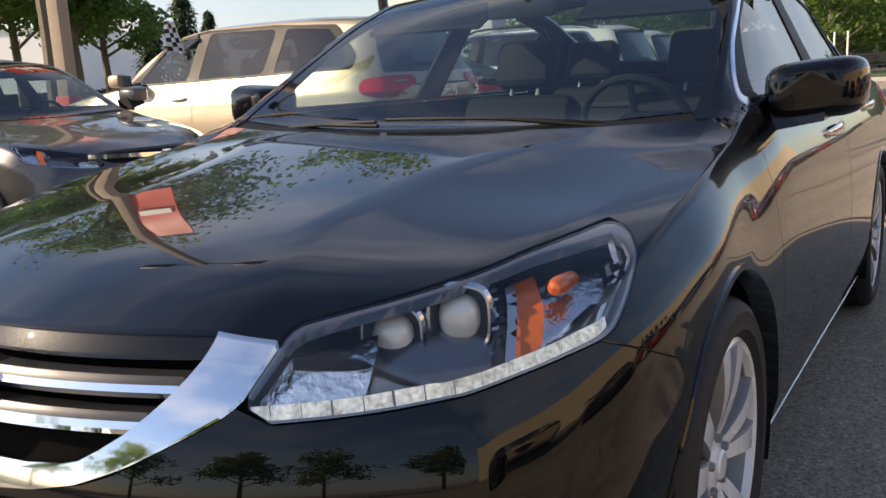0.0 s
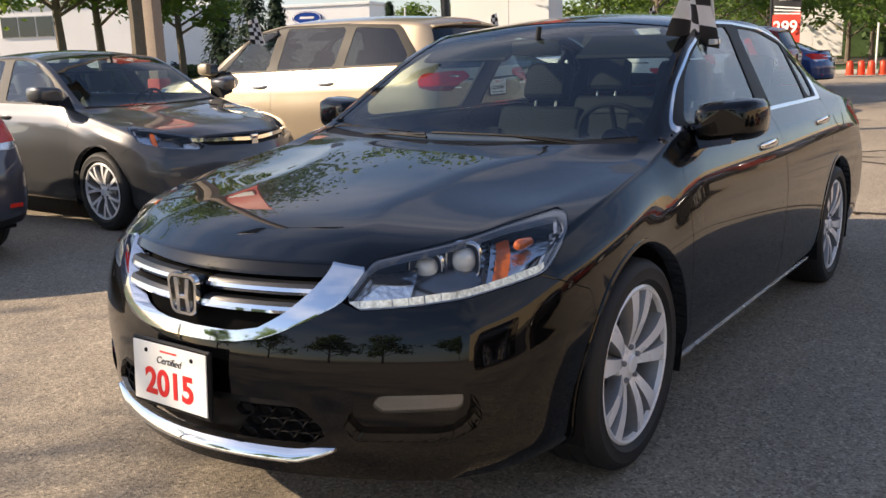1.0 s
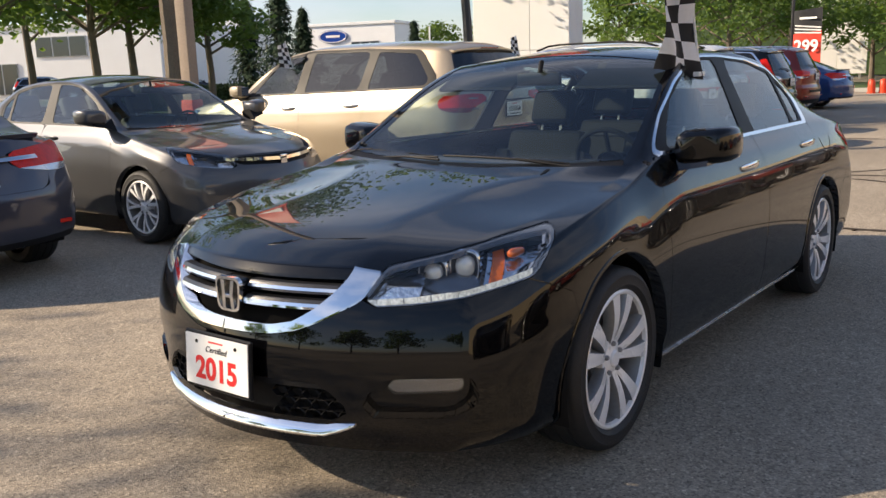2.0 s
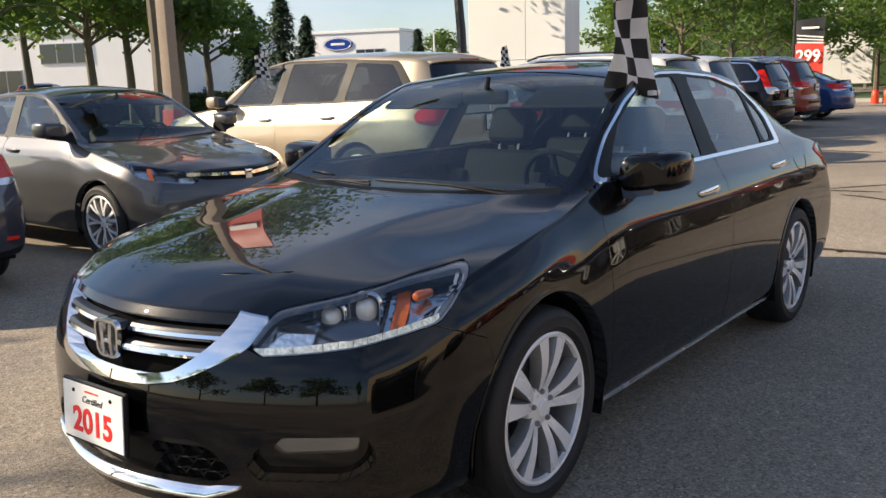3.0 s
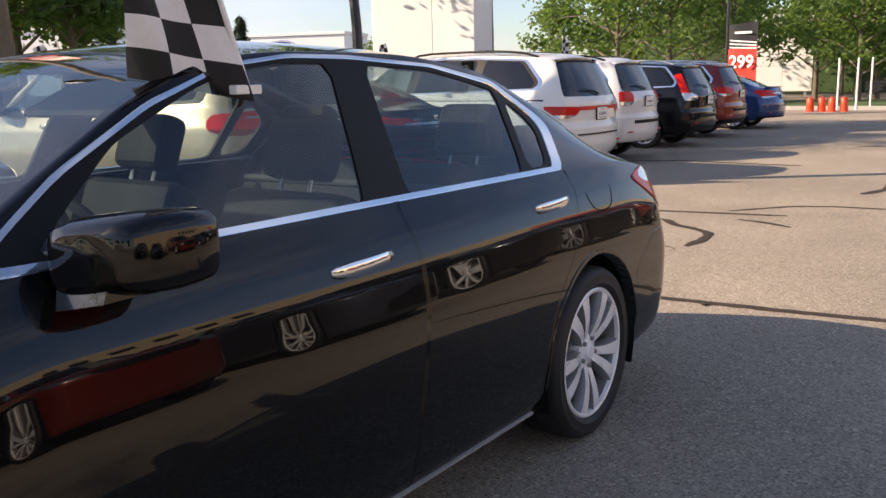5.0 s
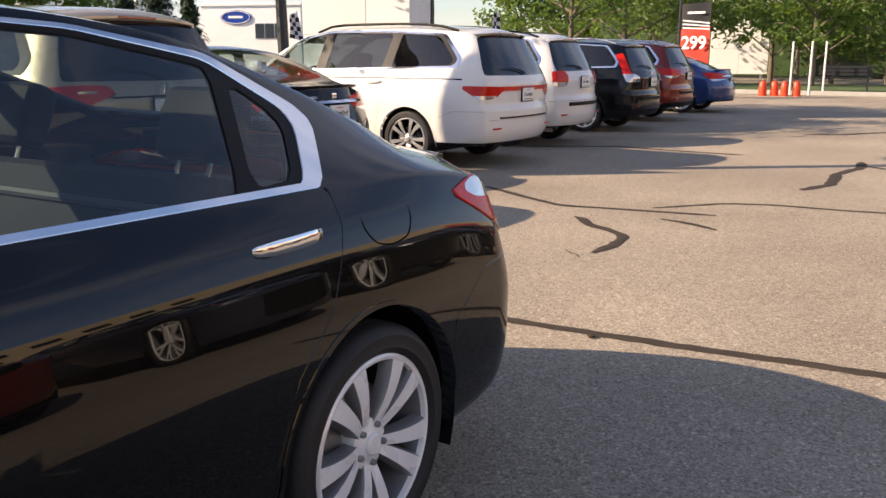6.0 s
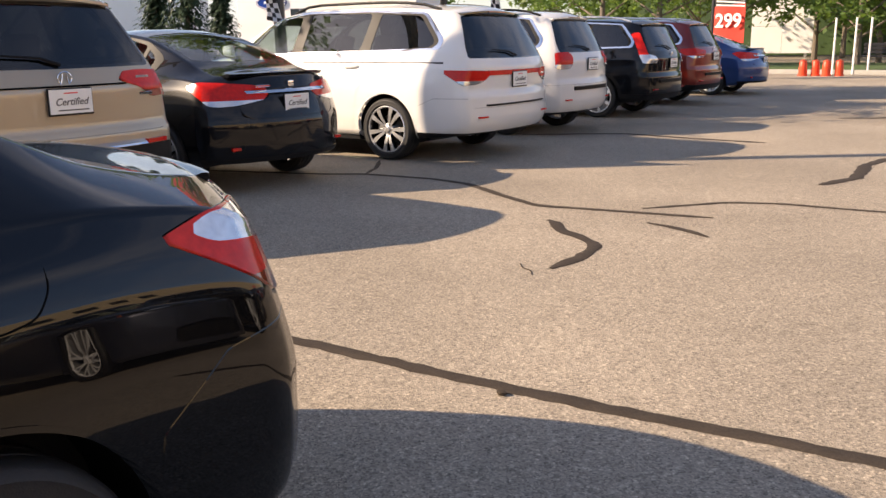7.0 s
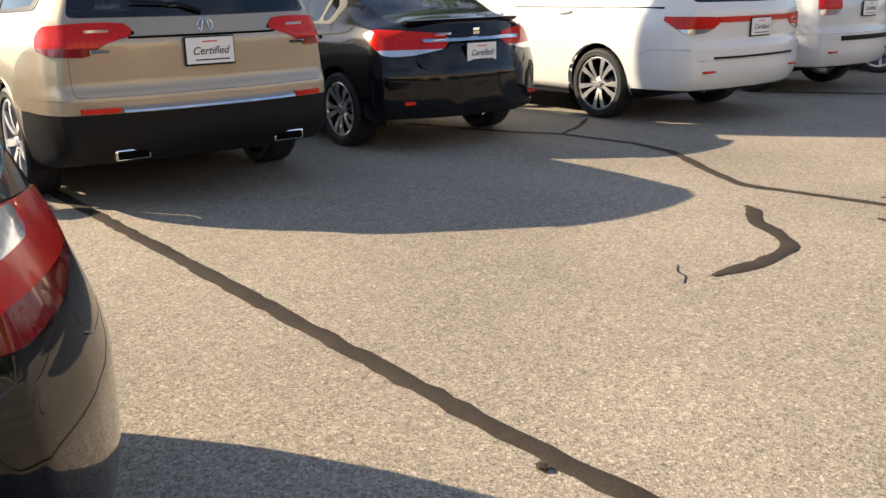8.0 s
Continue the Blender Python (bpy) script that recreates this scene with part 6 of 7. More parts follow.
crv = parked_suv("suv_car", "dark grey compact SUV with tall tail lights and bright window line", S7, M["dark_paint"], tail_at(-3.14, 17.85, S7, 0), (7, "single", *SILVER),
           [(0.60, 0.96), (0.62, 0.90), (1.04, 0.90), (1.10, 1.0), (1.20, 1.38), (1.02, 1.40), (0.92, 1.05), (0.72, 1.02)], [(-0.4, 1.12), (0.66, 1.12), (0.58, 1.50), (-0.4, 1.52)], 0.90, 0.66, "arches", "crv")
S8 = scaled(SUV, L=4.70, H=1.69, W=1.88, wheel_y=(0.92, 3.62), wheel_r=0.355)
red_suv = parked_suv("suv_car", "red-brown mid-size SUV with twin exhausts parked in the row", S8, M["red_paint"], tail_at(-3.4, 20.9, S8, 0), (5, "pair", *SILVER),
           [(0.52, 1.06), (0.56, 0.93), (1.0, 0.91), (1.30, 1.02), (1.30, 1.10), (0.9, 1.10)], [(-0.4, 1.15), (0.70, 1.15), (0.60, 1.53), (-0.4, 1.55)], 0.95, 0.66, "arches", "red")
S9 = scaled(SEDAN, L=4.60, H=1.43, W=1.80, wheel_r=0.315)
parked_sedan("sedan_car", "bright blue sedan at the end of the row", S9, M["blue_paint"], tail_at(-3.3, 24.4, S9, 0), (5, "pair", *SILVER))

# the row across the lane, behind the camera: seen in the paint of the black sedan
ACROSS = ((crv, "dark grey SUV"), (black_compact, "black compact sedan"), (red_suv, "red-brown SUV"), (slate, "slate grey sedan"))
for k in range(13):
    ob, note = ACROSS[k % 4]
    c = copy_thing(ob, Matrix.Translation((5.0, -1.5 + 3.1 * k, 0)) @ Matrix.Rotation(radians(-90), 4, "Z"))
    c["label"] = note + " in the row across the lane"
for ob, x, y, turn, note in ((crv, -51.6, 31.3, 148, "dark SUV parked before the far showroom"), (slate, -66.1, 54.0, 140, "slate grey sedan parked before the far showroom")):
    c = copy_thing(ob, Matrix.Translation((x, y, 0.14 if x > -60 else 0)) @ Matrix.Rotation(radians(turn), 4, "Z"))
    c["label"] = note
# ---- ground and tar seams ----
LEVEL = knots((-60, 0.0), (-3, 0.03), (0.97, 0.027), (3.745, -0.022), (5.6, 0.0), (60, 0.0))
near = [-900, -60] + [0.5 * k for k in range(-12, 16)] + [60, 900]
vs = [(x, y, float(LEVEL(y)) if abs(y) < 50 else 0.0) for y in near for x in (-900, -40, 40, 900)]
fs = [(4 * r + c, 4 * r + c + 1, 4 * r + c + 5, 4 * r + c + 4) for r in range(len(near) - 1) for c in range(3)]
tagged(link_mesh("ground", vs, fs, M["asphalt"]), "worn brown-grey asphalt parking lot", "ground", kind="structure")


def tar_seam(path, width, seed):
    """A brushed strip of tar over a crack, uneven at its edges."""
    rnd = random.Random(seed)
    pts = []
    for (ax, ay), (bx, by) in zip(path, path[1:]):
        n = max(2, int(math.hypot(bx - ax, by - ay) / 0.07))
        pts += [(ax + (bx - ax) * k / n, ay + (by - ay) * k / n) for k in range(n)]
    pts.append(path[-1])
    for _ in range(1):
        pts = [pts[0]] + [((a[0] + 2 * b[0] + c[0]) / 4, (a[1] + 2 * b[1] + c[1]) / 4) for a, b, c in zip(pts, pts[1:], pts[2:])] + [pts[-1]]
    bm = bmesh.new()
    rows = []
    for i, p in enumerate(pts):
        q, o = pts[min(i + 1, len(pts) - 1)], pts[max(i - 1, 0)]
        d = Vector((q[0] - o[0], q[1] - o[1])).normalized()
        nrm = Vector((-d.y, d.x))
        taper = min(1, 0.35 + i * 0.25, 0.35 + (len(pts) - 1 - i) * 0.25)
        w = width / 2 * taper
        l, r = w * rnd.uniform(0.78, 1.2), w * rnd.uniform(0.78, 1.2)
        c = Vector(p)
        a, b = c + nrm * l, c - nrm * r
        rows.append([bm.verts.new((a.x, a.y, 0.0015)), bm.verts.new((*(c + nrm * l * 0.7), 0.005)), bm.verts.new((*(c - nrm * r * 0.7), 0.005)), bm.verts.new((b.x, b.y, 0.0015))])
    for a, b in zip(rows, rows[1:]):
        for k in range(3):
            bm.faces.new((a[k], a[k + 1], b[k + 1], b[k]))
    return tagged(part("tar_seam", bm, M["tar"]), "dark tar strip sealing a crack in the asphalt", "tar seam", "tar seams in the asphalt", "structure")


for k, (w, path) in enumerate((
        (0.088, [(-4.5, 5.72), (-3.26, 5.76), (-2.08, 5.80), (-0.70, 5.84), (0.45, 5.88), (1.05, 5.92), (2.04, 6.02), (3.6, 6.15)]),
        (0.085, [(-5.0, 9.3), (-3.78, 9.72), (-3.42, 9.94), (-2.63, 10.03), (-2.18, 9.95), (-1.5, 9.53), (-1.08, 9.31), (-0.47, 9.42), (0.27, 9.54)]),
        (0.095, [(-0.74, 8.84), (-0.66, 8.80), (-0.50, 8.56), (-0.32, 8.47), (-0.08, 8.28), (-0.03, 7.93), (-0.06, 7.58)]),
        (0.085, [(-0.08, 9.12), (0.18, 9.06), (0.45, 8.88)]),
        (0.065, [(-0.32, 9.62), (0.16, 10.22), (0.56, 10.38), (1.10, 10.40), (1.60, 10.47), (3.0, 10.5)]),
        (0.13, [(0.60, 11.5), (0.80, 12.1), (0.72, 13.07), (0.88, 13.87), (0.80, 14.55)]),
        (0.09, [(0.85, 14.13), (1.27, 13.81), (2.4, 13.6)]),
        (0.12, [(-3.9, 14.0), (-2.66, 14.78), (-1.82, 14.64), (-0.7, 14.57)]),
        (0.18, [(-0.62, 18.6), (-0.08, 18.87), (0.66, 20.0), (2.2, 20.5)]),
        (0.05, [(-3.40, 9.92), (-3.6, 10.36), (-3.93, 10.82)]),
        (0.009, [(-0.27, 7.60), (-0.20, 7.50), (-0.14, 7.50), (-0.08, 7.40)]))):
    tar_seam(path, w, k)
bm = bmesh.new()
bmesh.ops.create_icosphere(bm, subdivisions=1, radius=0.017, matrix=Matrix.Translation((0.667, 5.82, 0.010)) @ Matrix.Diagonal((1.5, 1, 0.7, 1)))
tagged(part("pebble", bm, M["tar"]), "small dark pebble lying on the asphalt", "pebble")


# ---- lawn, kerbs ----
def slab(name, lo, hi, mt, label, category, bevel=0.02):
    bm = bmesh.new()
    box(bm, lo, hi, bevel, 2)
    return tagged(part(name, bm, mt), label, category, kind="structure")


slab("lawn", (-60, -60, -0.1), (-10.15, 34.0, 0.14), M["grass"], "mown grass verge beyond the parking row", "lawn")
slab("kerb", (-10.14, -60, -0.1), (-9.98, 36.0, 0.155), M["kerb"], "pale concrete kerb along the grass", "kerb")
slab("lawn", (-40, 36.6, -0.1), (60, 46, 0.13), M["grass"], "mown grass strip at the end of the lot", "lawn")
slab("kerb", (-40, 36.4, -0.1), (60, 36.58, 0.15), M["kerb"], "pale concrete kerb at the end of the lot", "kerb")


# ---- trees ----
def leaf_material():
    m = M["leaf"]
    n, l, b = nodes_of(m)
    tr, mx = n.new("ShaderNodeBsdfTranslucent"), n.new("ShaderNodeMixShader")
    tr.inputs["Color"].default_value = (0.20, 0.31, 0.05, 1)
    mx.inputs["Fac"].default_value = 0.42
    l.new(b.outputs["BSDF"], mx.inputs[1])
    l.new(tr.outputs["BSDF"], mx.inputs[2])
    l.new(mx.outputs["Shader"], n["Material Output"].inputs["Surface"])


leaf_material()


def tree(name, label, x, y, height, crown_r, clear, seed, leaves=3500, leaf=0.16, trunk=0.13, bark=None, lean=0.0):
    """A tapered trunk with limbs and twigs, and a loose crown of small leaves along the twigs."""
    rnd = random.Random(seed)
    t = thing(name, label, "tree", pose(x, y, 0))
    bm = bmesh.new()
    top = Vector((lean, 0, height * 0.8))
    tube(bm, [Vector((0, 0, -0.1)), Vector((lean * 0.2, 0.03, clear * 0.6)), Vector((lean * 0.45, -0.03, clear * 1.1)), top], [trunk * 1.15, trunk, trunk * 0.85, trunk * 0.2], 9)
    tips = []
    for k in range(13):
        h = clear * rnd.uniform(0.85, 1.1) + (height * 0.78 - clear) * (k / 13) ** 1.1
        a = k * 2.4 + rnd.uniform(-0.4, 0.4)
        rr = crown_r * (1.0 - 0.55 * (k / 13) ** 1.5) * rnd.uniform(0.7, 1.05)
        base = Vector((lean * h / height, 0, h))
        tip = base + Vector((math.cos(a) * rr, math.sin(a) * rr, rr * rnd.uniform(0.15, 0.55)))
        midp = (base + tip) / 2 + Vector((0, 0, 0.12 * rr))
        tube(bm, [base, midp, tip], [trunk * 0.42, trunk * 0.25, trunk * 0.06], 6)
        tips.append((base, midp, tip))
    part("trunk", bm, bark or M["bark"], t)
    vs, fs = [], []
    per = leaves // (len(tips) * 7 + 10)
    clumps = []
    for base, midp, tip in tips:
        for q in range(7):
            s = rnd.uniform(0.35, 1.08)
            c = (midp + (tip - midp) * (s * 2 - 1)) if s > 0.5 else base + (midp - base) * s * 2
            c = c + Vector((rnd.gauss(0, 0.20), rnd.gauss(0, 0.20), rnd.gauss(0.08, 0.16))) * crown_r * 0.6
            clumps.append((c, crown_r * rnd.uniform(0.10, 0.24)))
    for q in range(10):
        clumps.append((Vector((lean + rnd.gauss(0, 0.2) * crown_r, rnd.gauss(0, 0.2) * crown_r, height * rnd.uniform(0.8, 0.98))), crown_r * rnd.uniform(0.12, 0.25)))
    for c, cr in clumps:
        for _ in range(per):
            p = c + Vector((rnd.gauss(0, 1), rnd.gauss(0, 1), rnd.gauss(0, 0.55))) * cr * 0.62
            u = Vector((rnd.uniform(-1, 1), rnd.uniform(-1, 1), rnd.uniform(-0.7, 0.5))).normalized()
            w = u.cross(Vector((rnd.uniform(-1, 1), rnd.uniform(-1, 1), rnd.uniform(-1, 1)))).normalized()
            s = leaf * rnd.uniform(0.6, 1.3)
            i = len(vs)
            vs += [p, p + u * s * 0.5 + w * s * 0.28, p + u * s, p + u * s * 0.5 - w * s * 0.28]
            fs.append((i, i + 1, i + 2, i + 3))
    crown = link_mesh("crown", vs, fs, M["leaf"], t, smooth=False)
    return t


def conifer(label, x, y, height, r, seed):
    rnd = random.Random(seed)
    t = thing("spruce_tree", label, "tree", pose(x, y, 0))
    bm = bmesh.new()
    tube(bm, [(0, 0, -0.1), (0, 0, height)], [0.2, 0.02], 8)
    part("trunk", bm, M["bark"], t)
    vs, fs = [], []
    for k in range(46):
        h = height * (0.08 + 0.9 * k / 46)
        rr = r * (1 - k / 47) ** 0.85
        for j in range(9):
            a = rnd.uniform(0, 6.283)
            d = Vector((math.cos(a), math.sin(a), -0.28))
            L = rr * rnd.uniform(0.6, 1.1)
            for q in range(9):
                s = (q + 0.5) / 9
                p = Vector((0, 0, h)) + d * L * s + Vector((rnd.gauss(0, 0.08), rnd.gauss(0, 0.08), rnd.gauss(0, 0.06)))
                u = (d + Vector((rnd.uniform(-1, 1), rnd.uniform(-1, 1), rnd.uniform(-0.8, 0.1)))).normalized()
                w = u.cross(Vector((0, 0, 1))).normalized() * 0.10
                i = len(vs)
                e = u * 0.42
                vs += [p - w, p + w, p + e]
                fs.append((i, i + 1, i + 2))
    link_mesh("crown", vs, fs, M["leaf_dark"], t, smooth=False)
    return t


LOCUST = "honey locust tree with airy bright green leaves"
tree("locust_tree", "tall honey locust tree on the grass behind the lamp post", -12.6, 9.2, 7.6, 3.2, 3.5, 3, 9000, 0.16, 0.17)
tree("locust_tree", "tall honey locust tree on the verge beside the slate sedan", -11.5, -9.8, 10.5, 4.0, 4.2, 11, 7000, 0.115, 0.18)
tree("locust_tree", "dark-trunked honey locust tree in front of the white pylon", -9.4, 14.9, 7.2, 2.4, 4.1, 5, 5200, 0.16, 0.105, M["pole_black"], lean=-0.5)
tree("locust_tree", "dark-trunked honey locust tree beside the white pylon", -9.75, 20.5, 7.4, 2.7, 4.2, 8, 5200, 0.17, 0.11, M["pole_black"])
for k, (az, d, h, r, cl) in enumerate(((63.0, 30, 6.2, 3.2, 2.6), (60.6, 33, 6.6, 3.4, 2.8), (66.5, 36, 7.0, 3.8, 3.0), (70.0, 27, 6.4, 3.2, 2.7), (57.4, 31, 6.2, 2.3, 2.7), (55.6, 36, 6.0, 2.2, 2.4),
                                      (23.8, 43, 7.6, 4.4, 2.0), (20.6, 46, 7.8, 4.6, 2.2), (16.8, 48, 7.4, 3.8, 2.4), (27.5, 62, 7.2, 3.4, 2.0), (10.6, 62, 8.2, 4.4, 1.6), (8.6, 52, 5.2, 3.0, 0.9), (13.2, 75, 10.5, 5.0, 2.4),
                                      (3.5, 60, 8.0, 4.5, 2.0), (9.6, 45, 6.2, 3.4, 1.2), (12.0, 54, 7.0, 3.6, 1.4), (5.6, 48, 6.0, 3.2, 1.2), (18.6, 56, 7.8, 4.2, 1.6), (36.0, 85, 6.0, 3.2, 1.6), (39.5, 95, 6.5, 3.4, 1.8))):
    a = radians(az * 0.945)
    tree("locust_tree", LOCUST + (" on the verge" if d < 40 else " beyond the lot"), 2.3 - d * math.sin(a), -0.8 + d * math.cos(a), h, r, cl, 20 + k, 3600, 0.26 if d < 50 else 0.34, 0.14)
for k, (x, y, h, r) in enumerate(((-14.0, -24.0, 7.5, 3.4), (-5.0, -27.0, 8.5, 3.8), (3.5, -25.0, 7.0, 3.2), (11.0, -28.0, 8.2, 3.6), (19.0, -24.0, 7.2, 3.2))):
    tree("locust_tree", "dense green tree across the road behind the lane", x, y, h, r, 2.2, 90 + k, 2600, 0.42, 0.16)
for k, (az, d, h, r) in enumerate(((50.4, 62, 8.2, 2.4), (48.7, 70, 6.6, 1.7), (52.4, 66, 7.0, 2.0), (41.2, 75, 5.6, 0.8))):
    a = radians(az * 0.945)
    conifer("dark green spruce in front of the white showroom", 2.3 - d * math.sin(a), -0.8 + d * math.cos(a), h, r, 60 + k)


def hedge(label, x0, y0, x1, y1, h, w, seed):
    rnd = random.Random(seed)
    d = Vector((x1 - x0, y1 - y0, 0))
    n = Vector((-d.y, d.x, 0)).normalized()
    vs, fs = [], []
    for _ in range(5200):
        s, q, z = rnd.random(), rnd.uniform(-1, 1), rnd.random()
        if rnd.random() < 0.5:
            q = math.copysign(1, q) * rnd.uniform(0.85, 1.05)
        else:
            z = rnd.uniform(0.86, 1.04)
        p = Vector((x0, y0, 0.1)) + d * s + n * q * w / 2 + Vector((0, 0, z * h))
        u = Vector((rnd.uniform(-1, 1), rnd.uniform(-1, 1), rnd.uniform(-1, 1))).normalized()
        v = u.cross(Vector((rnd.uniform(-1, 1), rnd.uniform(-1, 1), 0.3))).normalized()
        i = len(vs)
        vs += [p - u * 0.09, p + v * 0.06, p + u * 0.09, p - v * 0.06]
        fs.append((i, i + 1, i + 2, i + 3))
    t = thing("hedge", label, "hedge")
    link_mesh("leaves", vs, fs, M["hedge"], t, smooth=False)
    bm = bmesh.new()
    m = Matrix.Translation((x0, y0, 0.1)) @ d.to_track_quat("X", "Z").to_matrix().to_4x4()
    box(bm, (0, -w / 2 + 0.08, 0), (d.length, w / 2 - 0.08, h - 0.08), 0.05, 1, m)
    part("inner_growth", bm, M["hedge"], t)


hedge("low clipped green hedge on the verge", -30.0, 18.0, -25.5, 24.5, 0.95, 1.2, 4)


# ---- poles, pylon, banners, signs ----
def prism(bm, pts, y0, y1):
    loft(bm, [[(x, y0, z) for x, z in pts], [(x, y1, z) for x, z in pts]])


def lamp_post():
    t = thing("lamp_post", "square brown lamp post on a red concrete base", "lamp post", pose(-8.68, 6.58, 0, 0, 0, 8))
    bm = bmesh.new()
    box(bm, (-0.09, -0.09, 0.9), (0.09, 0.09, 8.0), 0.012)
    part("pole", bm, M["pole_brown"], t)
    bm = bmesh.new()
    box(bm, (-0.115, -0.115, 0.0), (0.115, 0.115, 1.08), 0.02)
    box(bm, (-0.30, -0.30, -0.05), (0.30, 0.30, 0.62), 0.04)
    part("base", bm, M["red_base"], t)
    for z in (4.95, 3.35):
        bm = bmesh.new()
        tube(bm, [(0.08, 0, z), (0.98, 0, z)], 0.018)
        part("banner_arm", bm, M["pole_black"], t)
    bm = bmesh.new()
    loft(bm, [[(x, 0.012 + 0.03 * math.sin(4 * z + x), z) for z in np.linspace(3.38, 4.92, 12)] + [(x, -0.012 + 0.03 * math.sin(4 * z + x), z) for z in np.linspace(4.92, 3.38, 12)] for x in np.linspace(0.14, 0.94, 7)])
    ban = part("banner", bm, M["banner_red"], t)
    bm = bmesh.new()
    box(bm, (0.25, -0.07, 3.9), (0.85, 0.07, 4.05))
    part("print_bar", bm, M["plate_white"], ban)
    for s in (-1, 1):
        bm = bmesh.new()
        tube(bm, [(0, 0, 7.8), (s * 0.9, 0, 8.0)], 0.035)
        part("lamp_arm", bm, M["pole_black"], t)
        bm = bmesh.new()
        box(bm, (s * 1.15 - 0.35, -0.2, 7.93), (s * 1.15 + 0.35, 0.2, 8.08), 0.03)
        part("lamp_head", bm, M["pole_black"], t)


lamp_post()


def pylon():
    t = thing("sign_pylon", "tall white metal-panelled sign pylon with a red top", "pylon", pose(-9.73, 17.95, 0, 0, 0, 13))
    for side in (-1, 1):
        for k in range(4):
            bm = bmesh.new()
            box(bm, (-1.25, side * 0.32 - 0.32 + 0.003, 0.05 + 1.75 * k), (0.25 - 0.004, side * 0.32 + 0.32 - 0.003, 0.05 + 1.75 * (k + 1) - 0.012), 0.01, 1)
            part("panel", bm, M["banner_red"] if k == 3 else M["white_wall"], t)
            bm = bmesh.new()
            box(bm, (0.25 + 0.004, side * 0.32 - 0.32 + 0.003, 0.05 + 1.75 * k), (1.25, side * 0.32 + 0.32 - 0.003, 0.05 + 1.75 * (k + 1) - 0.012), 0.01, 1)
            part("panel", bm, M["banner_red"] if k == 3 else M["white_wall"], t)
    bm = bmesh.new()
    box(bm, (-1.2, -0.6, 0), (1.2, 0.6, 7.0))
    part("core", bm, M["galv"], t)


pylon()


def pole_banner():
    t = thing("banner_pole", "black pole with a red and black printed banner", "banner", pose(-6.35, 31.4, 0.62, 0, 0, -8))
    bm = bmesh.new()
    tube(bm, [(-0.62, 0, -0.62), (-0.62, 0, 7)], 0.06, 10)
    part("pole", bm, M["pole_black"], t)

    def strip(name, z0, z1, mt, dx=0.0):
        bm = bmesh.new()
        loft(bm, [[(x, 0.06 * math.sin(3 * x), z0), (x, 0.06 * math.sin(3 * x) + 0.015, z0), (x, 0.06 * math.sin(3 * x) + 0.015, z1 + 0.1 * x), (x, 0.06 * math.sin(3 * x), z1 + 0.1 * x)] for x in np.linspace(-0.55, 0.40, 9)])
        return part(name, bm, mt, t)
    red = strip("banner_lower", 0.50, 1.66, M["banner_red"])
    strip("banner_upper", 1.67, 2.45, M["pole_black"])
    for k in range(3):
        bm = bmesh.new()
        loft(bm, [[(x, 0.06 * math.sin(3 * x) - 0.006, 1.62 + 0.11 * k - 0.14 * (x + 0.2) * (0.4 + 0.2 * k)), (x, 0.06 * math.sin(3 * x) - 0.006, 1.665 + 0.11 * k - 0.14 * (x + 0.2) * (0.4 + 0.2 * k)), (x, 0.06 * math.sin(3 * x) + 0.004, 1.665 + 0.11 * k - 0.14 * (x + 0.2) * (0.4 + 0.2 * k)), (x, 0.06 * math.sin(3 * x) + 0.004, 1.62 + 0.11 * k - 0.14 * (x + 0.2) * (0.4 + 0.2 * k))] for x in np.linspace(-0.5, 0.38, 9)])
        part("white_stripe", bm, M["plate_white"], t)
    lettering("price_print", "299", 0.58, pose(-0.08, -0.075, 1.16, 90), M["plate_white"], red, 0.004, bold=0.012)
    bm = bmesh.new()
    box(bm, (-0.35, -0.055, 2.10), (0.25, -0.045, 2.17))
    part("print_bar", bm, M["plate_white"], t)


pole_banner()


def toward(az, d, x0=2.3, y0=1.5):
    a = radians(az * 0.945)
    return x0 - d * math.sin(a), y0 + d * math.cos(a)


def white_board():
    x, y = toward(14.5, 60)
    t = thing("billboard", "large white panelled board on legs beyond the lot", "billboard", pose(x, y, 0, 0, 0, 14))
    for i in range(2):
        for k in range(3):
            bm = bmesh.new()
            box(bm, (-1.75 + 1.76 * i, -0.15, 0.3 + 1.6 * k), (-1.75 + 1.76 * i + 1.745, 0.15, 0.3 + 1.6 * (k + 1) - 0.015), 0.012, 1)
            part("panel", bm, M["white_wall"], t)
    for s in (-1.4, 1.4):
        bm = bmesh.new()
        box(bm, (s - 0.08, -0.08, 0), (s + 0.08, 0.08, 0.35))
        part("leg", bm, M["galv"], t)


white_board()


def ring_sign():
    x, y = toward(7.4, 64)
    t = thing("sign_pylon", "white sign pylon with a plain dark ring emblem", "pylon", pose(x, y, 0, 0, 0, 8))
    bm = bmesh.new()
    box(bm, (-1.5, -0.25, 2.6), (1.5, 0.25, 5.6), 0.03)
    part("board", bm, M["white_wall"], t)
    bm = bmesh.new()
    box(bm, (0.8, -0.2, 0), (1.3, 0.2, 2.6), 0.02)
    part("leg", bm, M["white_wall"], t)
    bm = bmesh.new()
    tube(bm, [(0.85 * math.cos(a) - 0.2, -0.28, 4.4 + 0.65 * math.sin(a)) for a in np.linspace(0, 2 * math.pi, 33)], 0.07, 8)
    part("ring", bm, M["galv"], t)


ring_sign()


